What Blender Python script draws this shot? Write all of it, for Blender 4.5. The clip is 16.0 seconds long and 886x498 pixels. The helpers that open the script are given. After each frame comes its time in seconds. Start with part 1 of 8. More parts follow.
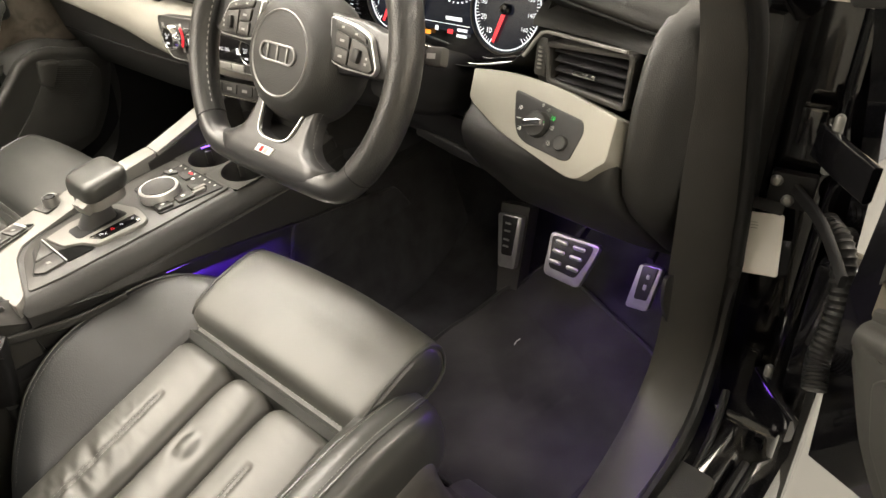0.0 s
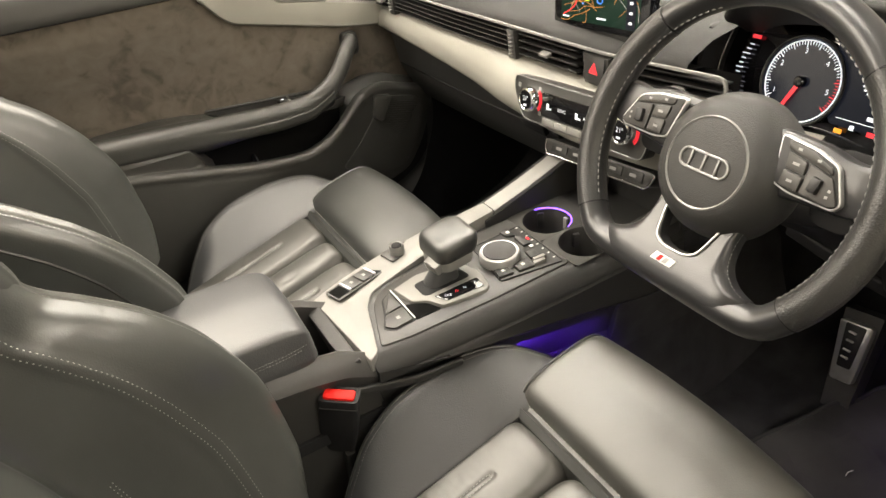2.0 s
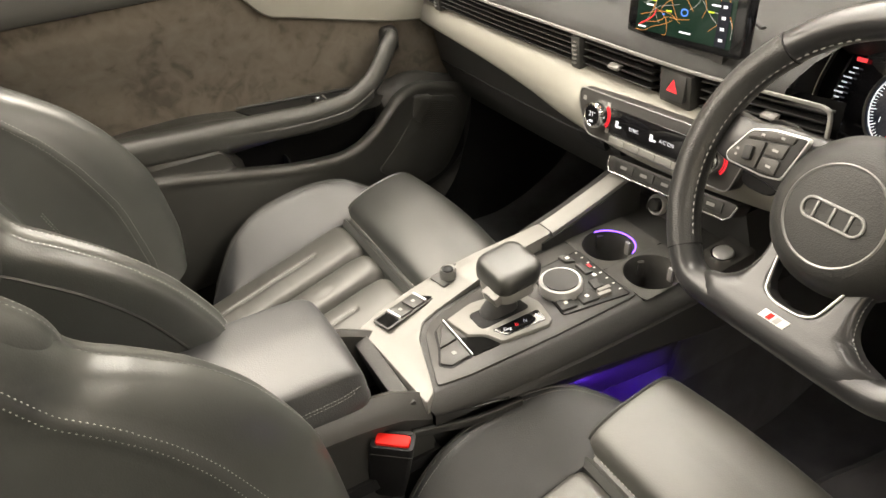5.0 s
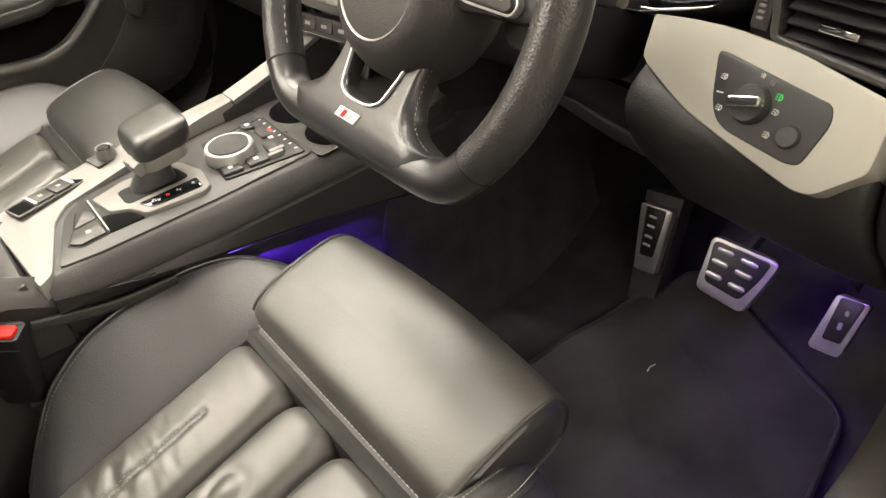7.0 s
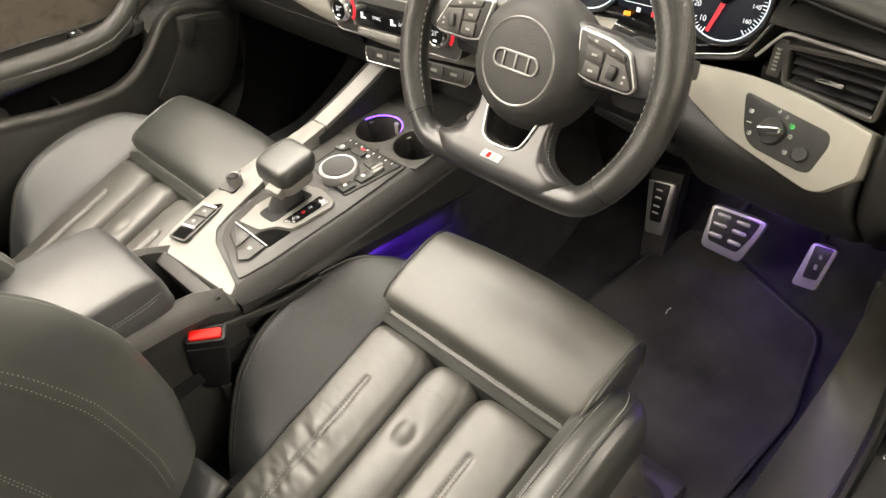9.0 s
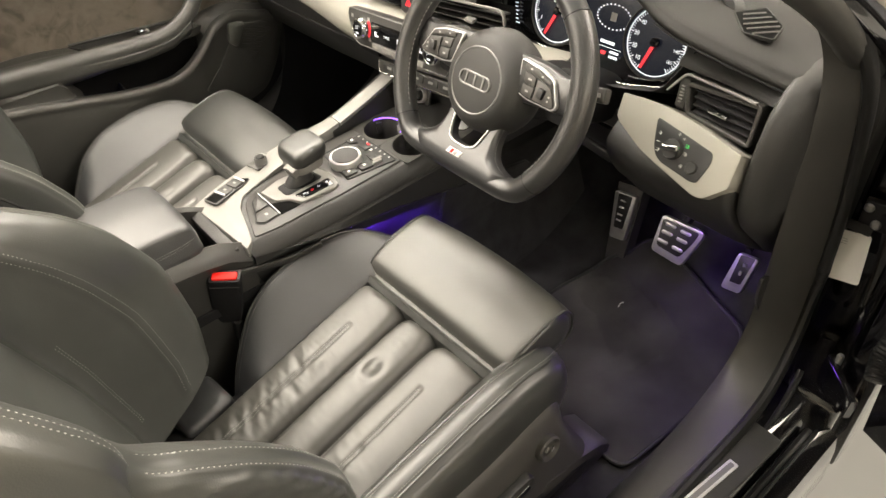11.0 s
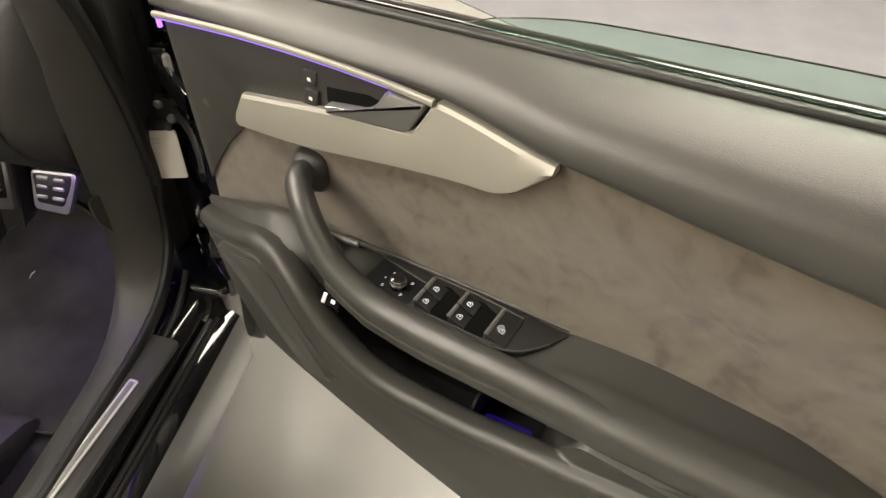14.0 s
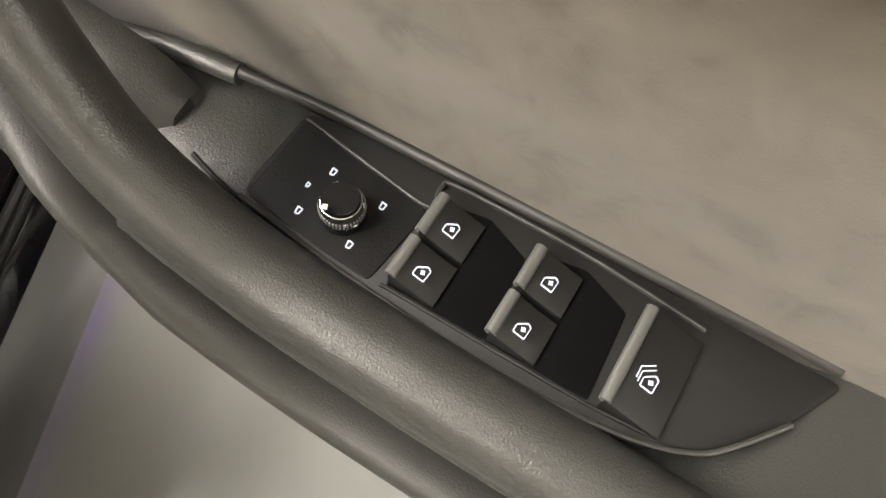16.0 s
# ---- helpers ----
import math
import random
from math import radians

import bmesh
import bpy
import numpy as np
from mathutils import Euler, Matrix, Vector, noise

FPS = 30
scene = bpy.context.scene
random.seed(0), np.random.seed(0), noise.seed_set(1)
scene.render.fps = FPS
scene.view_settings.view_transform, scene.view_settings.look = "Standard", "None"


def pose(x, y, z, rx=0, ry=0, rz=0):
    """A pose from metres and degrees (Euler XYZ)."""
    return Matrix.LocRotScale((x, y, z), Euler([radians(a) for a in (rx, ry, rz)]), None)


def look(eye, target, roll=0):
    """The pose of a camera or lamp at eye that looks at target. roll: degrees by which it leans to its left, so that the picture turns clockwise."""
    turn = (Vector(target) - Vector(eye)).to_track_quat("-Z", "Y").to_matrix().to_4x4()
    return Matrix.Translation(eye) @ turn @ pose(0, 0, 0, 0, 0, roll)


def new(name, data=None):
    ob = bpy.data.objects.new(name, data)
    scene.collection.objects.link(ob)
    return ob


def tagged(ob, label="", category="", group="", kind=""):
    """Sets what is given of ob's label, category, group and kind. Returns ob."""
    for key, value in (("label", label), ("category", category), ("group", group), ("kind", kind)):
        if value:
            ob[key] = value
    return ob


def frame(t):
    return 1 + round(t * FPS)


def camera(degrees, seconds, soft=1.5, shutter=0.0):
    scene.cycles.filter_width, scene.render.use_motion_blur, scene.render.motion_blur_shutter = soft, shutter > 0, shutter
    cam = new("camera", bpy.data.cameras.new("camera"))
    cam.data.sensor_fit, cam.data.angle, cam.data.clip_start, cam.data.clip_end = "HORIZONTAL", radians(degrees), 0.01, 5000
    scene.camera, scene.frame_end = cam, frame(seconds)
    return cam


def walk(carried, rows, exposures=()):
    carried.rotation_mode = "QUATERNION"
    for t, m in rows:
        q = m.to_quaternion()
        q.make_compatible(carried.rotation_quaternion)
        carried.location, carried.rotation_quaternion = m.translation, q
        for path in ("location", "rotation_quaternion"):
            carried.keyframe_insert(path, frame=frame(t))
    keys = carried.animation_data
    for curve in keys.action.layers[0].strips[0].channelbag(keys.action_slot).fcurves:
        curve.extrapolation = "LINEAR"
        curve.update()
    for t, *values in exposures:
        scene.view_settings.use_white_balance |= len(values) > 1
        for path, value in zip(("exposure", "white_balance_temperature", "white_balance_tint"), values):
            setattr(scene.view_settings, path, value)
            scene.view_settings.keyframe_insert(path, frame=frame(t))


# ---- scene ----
from mathutils.bvhtree import BVHTree

cam = camera(63.5, 16.0)
PATH = [
    (0, (1.052, -0.081, 1.187), (-0.065, 1.12, 0.042), -3.8),
    (0.5, (0.968, -0.006, 1.176), (-0.289, 1.01, -0.002), -5.1),
    (1, (0.937, -0.019, 1.184), (-0.417, 0.875, 0.014), -5.8),
    (1.5, (0.899, -0.083, 1.243), (-0.534, 0.729, 0.109), -6.1),
    (2, (0.829, -0.165, 1.266), (-0.657, 0.617, 0.18), -5.8),
    (2.5, (0.74, -0.213, 1.306), (-0.777, 0.562, 0.26), -5.0),
    (3, (0.686, -0.214, 1.317), (-0.853, 0.549, 0.293), -4.4),
    (3.2, (0.678, -0.21, 1.323), (-0.867, 0.544, 0.3), -4.2),
    (5.5, (0.707, -0.154, 1.24), (-0.709, 0.612, 0.054), -4.4),
    (6, (0.791, -0.032, 1.145), (-0.567, 0.772, -0.084), -5.1),
    (6.5, (0.82, 0.044, 1.128), (-0.474, 0.909, -0.128), -5.0),
    (7, (0.859, 0.076, 1.088), (-0.403, 1.014, -0.148), -4.9),
    (7.5, (0.912, 0.09, 1.035), (-0.234, 1.157, -0.209), -4.8),
    (8, (0.917, 0.043, 1.059), (-0.148, 1.168, -0.206), -4.2),
    (8.5, (0.861, -0.065, 1.155), (-0.19, 1.019, -0.158), -4.4),
    (9, (0.843, -0.178, 1.303), (-0.251, 0.822, -0.039), -6.1),
    (11.3, (1.101, -0.259, 1.424), (-0.084, 0.694, 0.124), -3.5),
    (11.5, (1.107, -0.257, 1.431), (-0.081, 0.697, 0.135), -3.6),
    (12, (1.12, -0.268, 1.433), (-0.046, 0.726, 0.148), -3.6),
    (12.5, (1.153, -0.245, 1.436), (0.073, 0.845, 0.153), -2.8),
    (13, (1.263, -0.169, 1.435), (0.412, 1.098, 0.143), -0.8),
    (13.5, (1.386, -0.118, 1.414), (0.905, 1.305, 0.094), 2.0),
    (14, (1.456, -0.097, 1.377), (1.236, 1.317, -0.02), 3.9),
    (14.5, (1.426, -0.016, 1.271), (1.277, 1.255, -0.266), 6.1),
    (15, (1.367, 0.218, 1.115), (1.299, 1.188, -0.633), 8.1),
    (15.5, (1.355, 0.3, 1.029), (1.331, 1.214, -0.75), 11.0),
    (16, (1.366, 0.35, 1.014), (1.326, 1.148, -0.82), 8.4),
]
EXPOSURE = [(t, stops, kelvin, 10) for t, stops, kelvin in ((0, 0.06, 6500), (1, 0.02, 6500), (2, -0.10, 6500), (3, -0.32, 6500), (5.3, -0.10, 6500), (6, 0.0, 6500), (7, 0.02, 6500), (8, 0.22, 6500), (9, 0.06, 6500), (11.5, 0.04, 6500), (12.5, 0.06, 6500), (13.2, 0.08, 6500), (14, 0.08, 6500), (14.5, 0.17, 6500), (15, 0.27, 6250), (15.5, 0.41, 5850), (16, 0.52, 6150))]
walk(cam, [(t, look(eye, target, roll)) for t, eye, target, roll in PATH], EXPOSURE)

# ---- world, lights, exposure ----
world = bpy.data.worlds.new("showroom_air")
world.use_nodes = True
scene.world = world
world.node_tree.nodes["Background"].inputs[0].default_value = (0.9, 0.86, 0.78, 1)
world.node_tree.nodes["Background"].inputs[1].default_value = 0.06


def area_lamp(name, eye, target, w, h, watts, color):
    data = bpy.data.lights.new(name, "AREA")
    data.shape, data.size, data.size_y, data.energy, data.color = "RECTANGLE", w, h, watts, color
    ob = new(name, data)
    ob.matrix_world = look(eye, target)
    return ob


WARM = (1.0, 0.875, 0.71)
COOL = (0.93, 0.97, 1.0)
# all unseen; south-west panel added to light the door, east one the wall
LAMPS = [(-1.55, 0.9, 1.9, 5.2, 355, WARM), (2.2, 2.3, 1.6, 1.7, 115, WARM), (-2.3, -3.4, 2.6, 2.4, 230, WARM), (4.2, 0.2, 0.8, 5.0, 75, WARM), (0.12, 0.0, 0.14, 0.14, 17, (1.0, 0.92, 0.80))]
for lx, ly, lw, ll, watts, tint in LAMPS:
    area_lamp("ceiling_lamp_light", (lx, ly, 2.84), (lx, ly, 0), lw, ll, watts, tint)
# ambient lighting of the car: two footwell lamps and the strip beside the console
area_lamp("footwell_lamp_light", (0.56, 0.74, 0.585), (0.58, 0.90, 0.38), 0.12, 0.03, 0.55, (0.30, 0.10, 1.0)).data.spread = radians(80)
area_lamp("footwell_lamp_light", (0.70, 0.70, 0.47), (0.72, 0.52, 0.25), 0.05, 0.03, 0.28, (0.30, 0.10, 1.0))
glow = area_lamp("console_edge_light", (0.116, 0.395, 0.508), (0.104, 0.397, 0.470), 0.22, 0.004, 0.20, (0.16, 0.03, 1.0))
glow.data.spread = radians(75)
area_lamp("door_strip_light", (-0.722, -0.14, 0.938), (-0.742, -0.14, 0.84), 0.30, 0.004, 0.50, (0.22, 0.06, 1.0))
area_lamp("footwell_lamp_light", (-0.45, 0.76, 0.585), (-0.45, 0.92, 0.30), 0.10, 0.03, 0.10, (0.30, 0.10, 1.0))


# ---- materials ----
def material(name, color, rough=0.5, metal=0.0, spec=0.5, coat=0.0, vary=0.12, vary_scale=9.0, grain=0.0, grain_scale=900.0, wave=0.0, wave_scale=14.0,
             emit=None, power=0.0, sheen=0.0, cells=False, rough_vary=0.0):
    m = bpy.data.materials.new(name)
    m.use_nodes = True
    nt = m.node_tree
    b = nt.nodes["Principled BSDF"]
    c = (*color, 1)
    b.inputs["Base Color"].default_value, b.inputs["Roughness"].default_value, b.inputs["Metallic"].default_value = c, rough, metal
    b.inputs["Specular IOR Level"].default_value = spec
    if coat:
        b.inputs["Coat Weight"].default_value, b.inputs["Coat Roughness"].default_value = coat, 0.04
    if sheen:
        b.inputs["Sheen Weight"].default_value, b.inputs["Sheen Roughness"].default_value = sheen, 0.5
    tc = nt.nodes.new("ShaderNodeTexCoord")
    if vary:
        nz = nt.nodes.new("ShaderNodeTexNoise")
        nz.inputs["Scale"].default_value, nz.inputs["Detail"].default_value = vary_scale, 6
        nt.links.new(tc.outputs["Object"], nz.inputs["Vector"])
        ramp = nt.nodes.new("ShaderNodeValToRGB")
        ramp.color_ramp.elements[0].position, ramp.color_ramp.elements[1].position = 0.3, 0.7
        ramp.color_ramp.elements[0].color = (*[v * (1 - vary) for v in color], 1)
        ramp.color_ramp.elements[1].color = (*[min(1, v * (1 + vary)) for v in color], 1)
        nt.links.new(nz.outputs["Fac"], ramp.inputs["Fac"])
        nt.links.new(ramp.outputs["Color"], b.inputs["Base Color"])
        if rough_vary:
            mr = nt.nodes.new("ShaderNodeMapRange")
            mr.inputs["To Min"].default_value, mr.inputs["To Max"].default_value = rough - rough_vary, rough + rough_vary
            nt.links.new(nz.outputs["Fac"], mr.inputs["Value"])
            nt.links.new(mr.outputs["Result"], b.inputs["Roughness"])
    last = None
    for strength, scale, fine in ((wave, wave_scale, False), (grain, grain_scale, True)):
        if not strength:
            continue
        if fine and cells:
            tex = nt.nodes.new("ShaderNodeTexVoronoi")
            out = "Distance"
        else:
            tex = nt.nodes.new("ShaderNodeTexNoise")
            tex.inputs["Detail"].default_value = 2 if fine else 3
            out = "Fac"
        tex.inputs["Scale"].default_value = scale
        nt.links.new(tc.outputs["Object"], tex.inputs["Vector"])
        bump = nt.nodes.new("ShaderNodeBump")
        bump.inputs["Strength"].default_value = strength
        bump.inputs["Distance"].default_value = 0.0006 if fine else 0.006
        nt.links.new(tex.outputs[out], bump.inputs["Height"])
        if last:
            nt.links.new(last.outputs["Normal"], bump.inputs["Normal"])
        last = bump
    if last:
        nt.links.new(last.outputs["Normal"], b.inputs["Normal"])
    if emit:
        b.inputs["Emission Color"].default_value, b.inputs["Emission Strength"].default_value = (*emit, 1), power
    return m


LEATHER = material("black_leather", (0.030, 0.031, 0.029), 0.38, spec=0.8, vary=0.15, grain=0.14, grain_scale=520, wave=0.08, wave_scale=16, cells=True, rough_vary=0.05)
LEATHER_WORN = material("worn_black_leather", (0.045, 0.044, 0.039), 0.45, spec=0.9, vary=0.2, vary_scale=7, grain=0.12, grain_scale=520, wave=0.08, wave_scale=18, cells=True, rough_vary=0.05)
LEATHER_MATT = material("matt_black_leather", (0.041, 0.042, 0.044), 0.42, spec=0.75, vary=0.12, grain=0.25, grain_scale=520, wave=0.12, cells=True)
LEATHER_BACK = material("backrest_leather", (0.042, 0.044, 0.041), 0.33, spec=1.0, vary=0.15, grain=0.14, grain_scale=520, wave=0.10, wave_scale=14, cells=True, rough_vary=0.02)
RIM_LEATHER = material("rim_leather", (0.020, 0.020, 0.021), 0.30, spec=0.7, vary=0.1, grain=0.12, grain_scale=700, cells=True)
RIM_DOTTED = material("perforated_leather", (0.024, 0.024, 0.024), 0.32, spec=0.7, vary=0.1, grain=0.5, grain_scale=520, cells=True)
GUNMETAL = material("dark_satin_metal", (0.24, 0.24, 0.235), 0.36, metal=0.6, vary=0.06, grain=0.05)
THREAD = material("grey_thread", (0.42, 0.42, 0.40), 0.8, vary=0)
THREAD_DIM = material("dim_thread", (0.28, 0.28, 0.27), 0.8, vary=0)
SOFT = material("soft_black_plastic", (0.027, 0.027, 0.026), 0.5, spec=0.5, vary=0.12, grain=0.35, grain_scale=650, cells=True)
SIDE_SKIN = material("grey_grained_plastic", (0.050, 0.048, 0.045), 0.46, spec=0.5, vary=0.1, grain=0.25, grain_scale=800, cells=True)
SHOULDER = material("grained_door_skin", (0.043, 0.0425, 0.039), 0.42, spec=0.5, vary=0.1, grain=0.22, grain_scale=900, cells=True)
PILLAR = material("charcoal_plastic", (0.045, 0.044, 0.041), 0.5, spec=0.4, vary=0.12, grain=0.3, grain_scale=650, cells=True)
# near-black: shade of recesses put into the colour, also a few black keys
VOID = material("black_plastic_and_recess_shade", (0.004, 0.004, 0.004), 0.9, spec=0.1, vary=0)
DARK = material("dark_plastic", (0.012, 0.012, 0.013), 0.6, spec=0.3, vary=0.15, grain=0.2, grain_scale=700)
INLAY = material("anthracite_inlay", (0.040, 0.039, 0.037), 0.42, spec=0.5, vary=0.08, grain=0.15, grain_scale=800)
GLOSS = material("gloss_black", (0.006, 0.006, 0.007), 0.08, spec=0.6, coat=0.5, vary=0)
PAINT = material("black_car_paint", (0.004, 0.004, 0.005), 0.12, spec=0.5, coat=1.0, vary=0)
RUBBER = material("black_rubber_seal", (0.010, 0.010, 0.010), 0.45, spec=0.4, vary=0.15, grain=0.2)
TRIM = material("satin_silver_trim", (0.30, 0.292, 0.257), 0.50, metal=0.25, spec=0.32, vary=0.04, grain=0.06, grain_scale=1500, rough_vary=0.03)
SILVER = material("matt_aluminium", (0.25, 0.246, 0.235), 0.56, metal=0.35, spec=0.3, vary=0.05, grain=0.08, grain_scale=1200)
STEEL = material("brushed_steel", (0.66, 0.66, 0.66), 0.36, metal=0.6, vary=0.08, vary_scale=60, grain=0.1)
PEDAL_STEEL = material("dull_pedal_steel", (0.36, 0.36, 0.355), 0.40, metal=0.7, vary=0.1, vary_scale=60, grain=0.1)
CHROME = material("bright_chrome", (0.82, 0.82, 0.82), 0.1, metal=1.0, vary=0)
DASHSKIN = material("dash_skin", (0.021, 0.021, 0.020), 0.6, spec=0.3, vary=0.12, grain=0.4, grain_scale=650, cells=True)
CARPET = material("dark_carpet", (0.034, 0.034, 0.036), 1.0, spec=0.1, vary=0.4, vary_scale=18, grain=0.9, grain_scale=480, sheen=0.25)
MAT = material("velour_mat", (0.036, 0.035, 0.034), 1.0, spec=0.1, vary=0.7, vary_scale=6, grain=0.9, grain_scale=600, sheen=0.35)
# weak emission brightens the red of button and badge, which are not lit
RED = material("red_button", (0.62, 0.012, 0.008), 0.55, spec=0.2, vary=0, emit=(1, 0.02, 0.01), power=0.10)
WHITE = material("white_label", (0.72, 0.71, 0.68), 0.55, vary=0.05)
PRINT = material("white_print", (0.75, 0.75, 0.72), 0.5, vary=0)
GREY_PRINT = material("grey_print", (0.30, 0.30, 0.29), 0.5, vary=0)
PURPLE = material("purple_light_strip", (0.1, 0.05, 0.3), 0.4, vary=0, emit=(0.26, 0.10, 1.0), power=3.2)
# two emissive purples that paint the lit floor of the door pockets
PURPLE_DIM = material("dim_purple_glow", (0.02, 0.01, 0.06), 0.5, vary=0, emit=(0.12, 0.03, 1.0), power=0.07)
PURPLE_FAINT = material("faint_purple_glow", (0.01, 0.01, 0.02), 0.5, vary=0, emit=(0.14, 0.06, 1.0), power=0.30)
GRAB = material("grained_handle_skin", (0.046, 0.0462, 0.0430), 0.34, spec=0.7, vary=0.1, grain=0.24, grain_scale=1000, cells=True)
LIT_WHITE = material("lit_white_symbol", (0.8, 0.8, 0.8), 0.4, vary=0, emit=(0.85, 0.9, 1.0), power=0.85)
LIT_SOFT = material("lit_pale_symbol", (0.7, 0.7, 0.75), 0.5, vary=0, emit=(0.8, 0.88, 1.0), power=0.38)
SATIN = material("satin_black_plastic", (0.015, 0.015, 0.0148), 0.46, spec=0.5, vary=0.08, grain=0.06, grain_scale=1400)
LIT_RED = material("lit_red", (0.5, 0.02, 0.02), 0.4, vary=0, emit=(1.0, 0.03, 0.05), power=1.0)
LIT_GREEN = material("lit_green", (0.02, 0.4, 0.05), 0.4, vary=0, emit=(0.05, 0.9, 0.15), power=0.6)
LIT_AMBER = material("lit_amber", (0.5, 0.2, 0.02), 0.4, vary=0, emit=(1.0, 0.35, 0.02), power=1.0)
LIT_BLUE = material("lit_blue", (0.02, 0.1, 0.5), 0.4, vary=0, emit=(0.1, 0.3, 1.0), power=0.9)
LIT_YELLOW = material("lit_yellow", (0.4, 0.5, 0.02), 0.4, vary=0, emit=(0.6, 0.9, 0.05), power=0.7)
LIT_ORANGE = material("lit_orange", (0.5, 0.2, 0.02), 0.4, vary=0, emit=(0.9, 0.35, 0.1), power=0.6)
LIT_DIM = material("lit_grey_line", (0.3, 0.3, 0.3), 0.5, vary=0, emit=(0.6, 0.55, 0.5), power=0.35)
DIAL = material("black_dial_face", (0.006, 0.006, 0.008), 0.25, vary=0, emit=(0.02, 0.025, 0.04), power=0.4)
MAP_DARK = material("map_display", (0.004, 0.008, 0.006), 0.15, vary=0, emit=(0.010, 0.028, 0.016), power=1.0)
FLOOR_MAT = material("grey_showroom_floor", (0.20, 0.20, 0.195), 0.34, spec=0.5, vary=0.10, vary_scale=1.2, grain=0.2, grain_scale=160, rough_vary=0.08)
FLOOR_BLUE = material("blue_grey_carpet_tile", (0.15, 0.154, 0.170), 0.9, spec=0.2, vary=0.06, vary_scale=6, grain=0.15, grain_scale=260)
WALL = material("cream_wall_paint", (0.74, 0.69, 0.59), 0.8, vary=0.05, vary_scale=1.5)
CEIL = material("white_ceiling_paint", (0.78, 0.77, 0.74), 0.85, vary=0.04, vary_scale=1.5)
LAMP = material("lit_lamp_diffuser", (0.8, 0.8, 0.8), 0.5, vary=0, emit=(1.0, 0.95, 0.85), power=6.0)
MIRROR = material("mirror_silver", (0.9, 0.9, 0.9), 0.02, metal=1.0, vary=0)


def suede_material(name, dark, mid, pale):
    """Napped suede: brushed patches at two sizes and a fine nap."""
    m = bpy.data.materials.new(name)
    m.use_nodes = True
    nt = m.node_tree
    b = nt.nodes["Principled BSDF"]
    b.inputs["Roughness"].default_value, b.inputs["Specular IOR Level"].default_value = 0.95, 0.12
    b.inputs["Sheen Weight"].default_value, b.inputs["Sheen Roughness"].default_value = 0.35, 0.5
    tc = nt.nodes.new("ShaderNodeTexCoord")
    fac = []
    for scale, detail, twist in ((9.0, 5, 1.6), (34.0, 6, 0.8)):
        nz = nt.nodes.new("ShaderNodeTexNoise")
        nz.inputs["Scale"].default_value, nz.inputs["Detail"].default_value, nz.inputs["Distortion"].default_value = scale, detail, twist
        nt.links.new(tc.outputs["Object"], nz.inputs["Vector"])
        fac.append(nz)
    mix = nt.nodes.new("ShaderNodeMix")
    mix.inputs["Factor"].default_value = 0.4
    nt.links.new(fac[0].outputs["Fac"], mix.inputs["A"])
    nt.links.new(fac[1].outputs["Fac"], mix.inputs["B"])
    ramp = nt.nodes.new("ShaderNodeValToRGB")
    ramp.color_ramp.elements[0].position, ramp.color_ramp.elements[1].position = 0.36, 0.62
    ramp.color_ramp.elements[0].color, ramp.color_ramp.elements[1].color = (*dark, 1), (*pale, 1)
    e = ramp.color_ramp.elements.new(0.47)
    e.color = (*mid, 1)
    nt.links.new(mix.outputs["Result"], ramp.inputs["Fac"])
    nt.links.new(ramp.outputs["Color"], b.inputs["Base Color"])
    nap = nt.nodes.new("ShaderNodeTexNoise")
    nap.inputs["Scale"].default_value, nap.inputs["Detail"].default_value = 900, 2
    nt.links.new(tc.outputs["Object"], nap.inputs["Vector"])
    bump = nt.nodes.new("ShaderNodeBump")
    bump.inputs["Strength"].default_value, bump.inputs["Distance"].default_value = 0.18, 0.0004
    nt.links.new(nap.outputs["Fac"], bump.inputs["Height"])
    nt.links.new(bump.outputs["Normal"], b.inputs["Normal"])
    return m


SUEDE = suede_material("taupe_suede", (0.062, 0.051, 0.040), (0.104, 0.089, 0.070), (0.128, 0.110, 0.088))


def glass_material(name, color, rough=0.0):
    m = bpy.data.materials.new(name)
    m.use_nodes = True
    b = m.node_tree.nodes["Principled BSDF"]
    b.inputs["Base Color"].default_value = (*color, 1)
    b.inputs["Roughness"].default_value, b.inputs["Transmission Weight"].default_value, b.inputs["IOR"].default_value = rough, 1.0, 1.45
    return m


GLASS = glass_material("tinted_glass", (0.72, 0.88, 0.80))
CLEAR = glass_material("clear_plastic", (0.93, 0.95, 0.97))


# ---- mesh tools ----
def thing(name, label, category, at=(0, 0, 0), group="", kind=""):
    ob = new(name)
    ob.empty_display_size = 0.05
    ob.location = at
    return tagged(ob, label, category, group, kind)


def part(name, bm, mat, parent=None, label="", smooth=True, angle=38, recalc=True):
    if recalc:
        bmesh.ops.recalc_face_normals(bm, faces=bm.faces)
    me = bpy.data.meshes.new(name)
    bm.to_mesh(me)
    bm.free()
    me.materials.append(mat)
    if smooth:
        me.polygons.foreach_set("use_smooth", [True] * len(me.polygons))
        me.set_sharp_from_angle(angle=radians(angle))
    ob = new(name, me)
    if parent:
        ob.parent = parent
        root = parent
        off = Vector(parent.location)
        while root.parent:
            root = root.parent
            off += Vector(root.location)
        if off.length > 0:
            me.transform(Matrix.Translation(-off))
    if label:
        tagged(ob, label)
    return ob


def bevel(bm, width, segments=2, min_angle=25):
    edges = [e for e in bm.edges if len(e.link_faces) == 2 and e.calc_face_angle(0) > radians(min_angle)]
    bmesh.ops.bevel(bm, geom=edges, offset=width, segments=segments, profile=0.6, affect="EDGES", clamp_overlap=True)


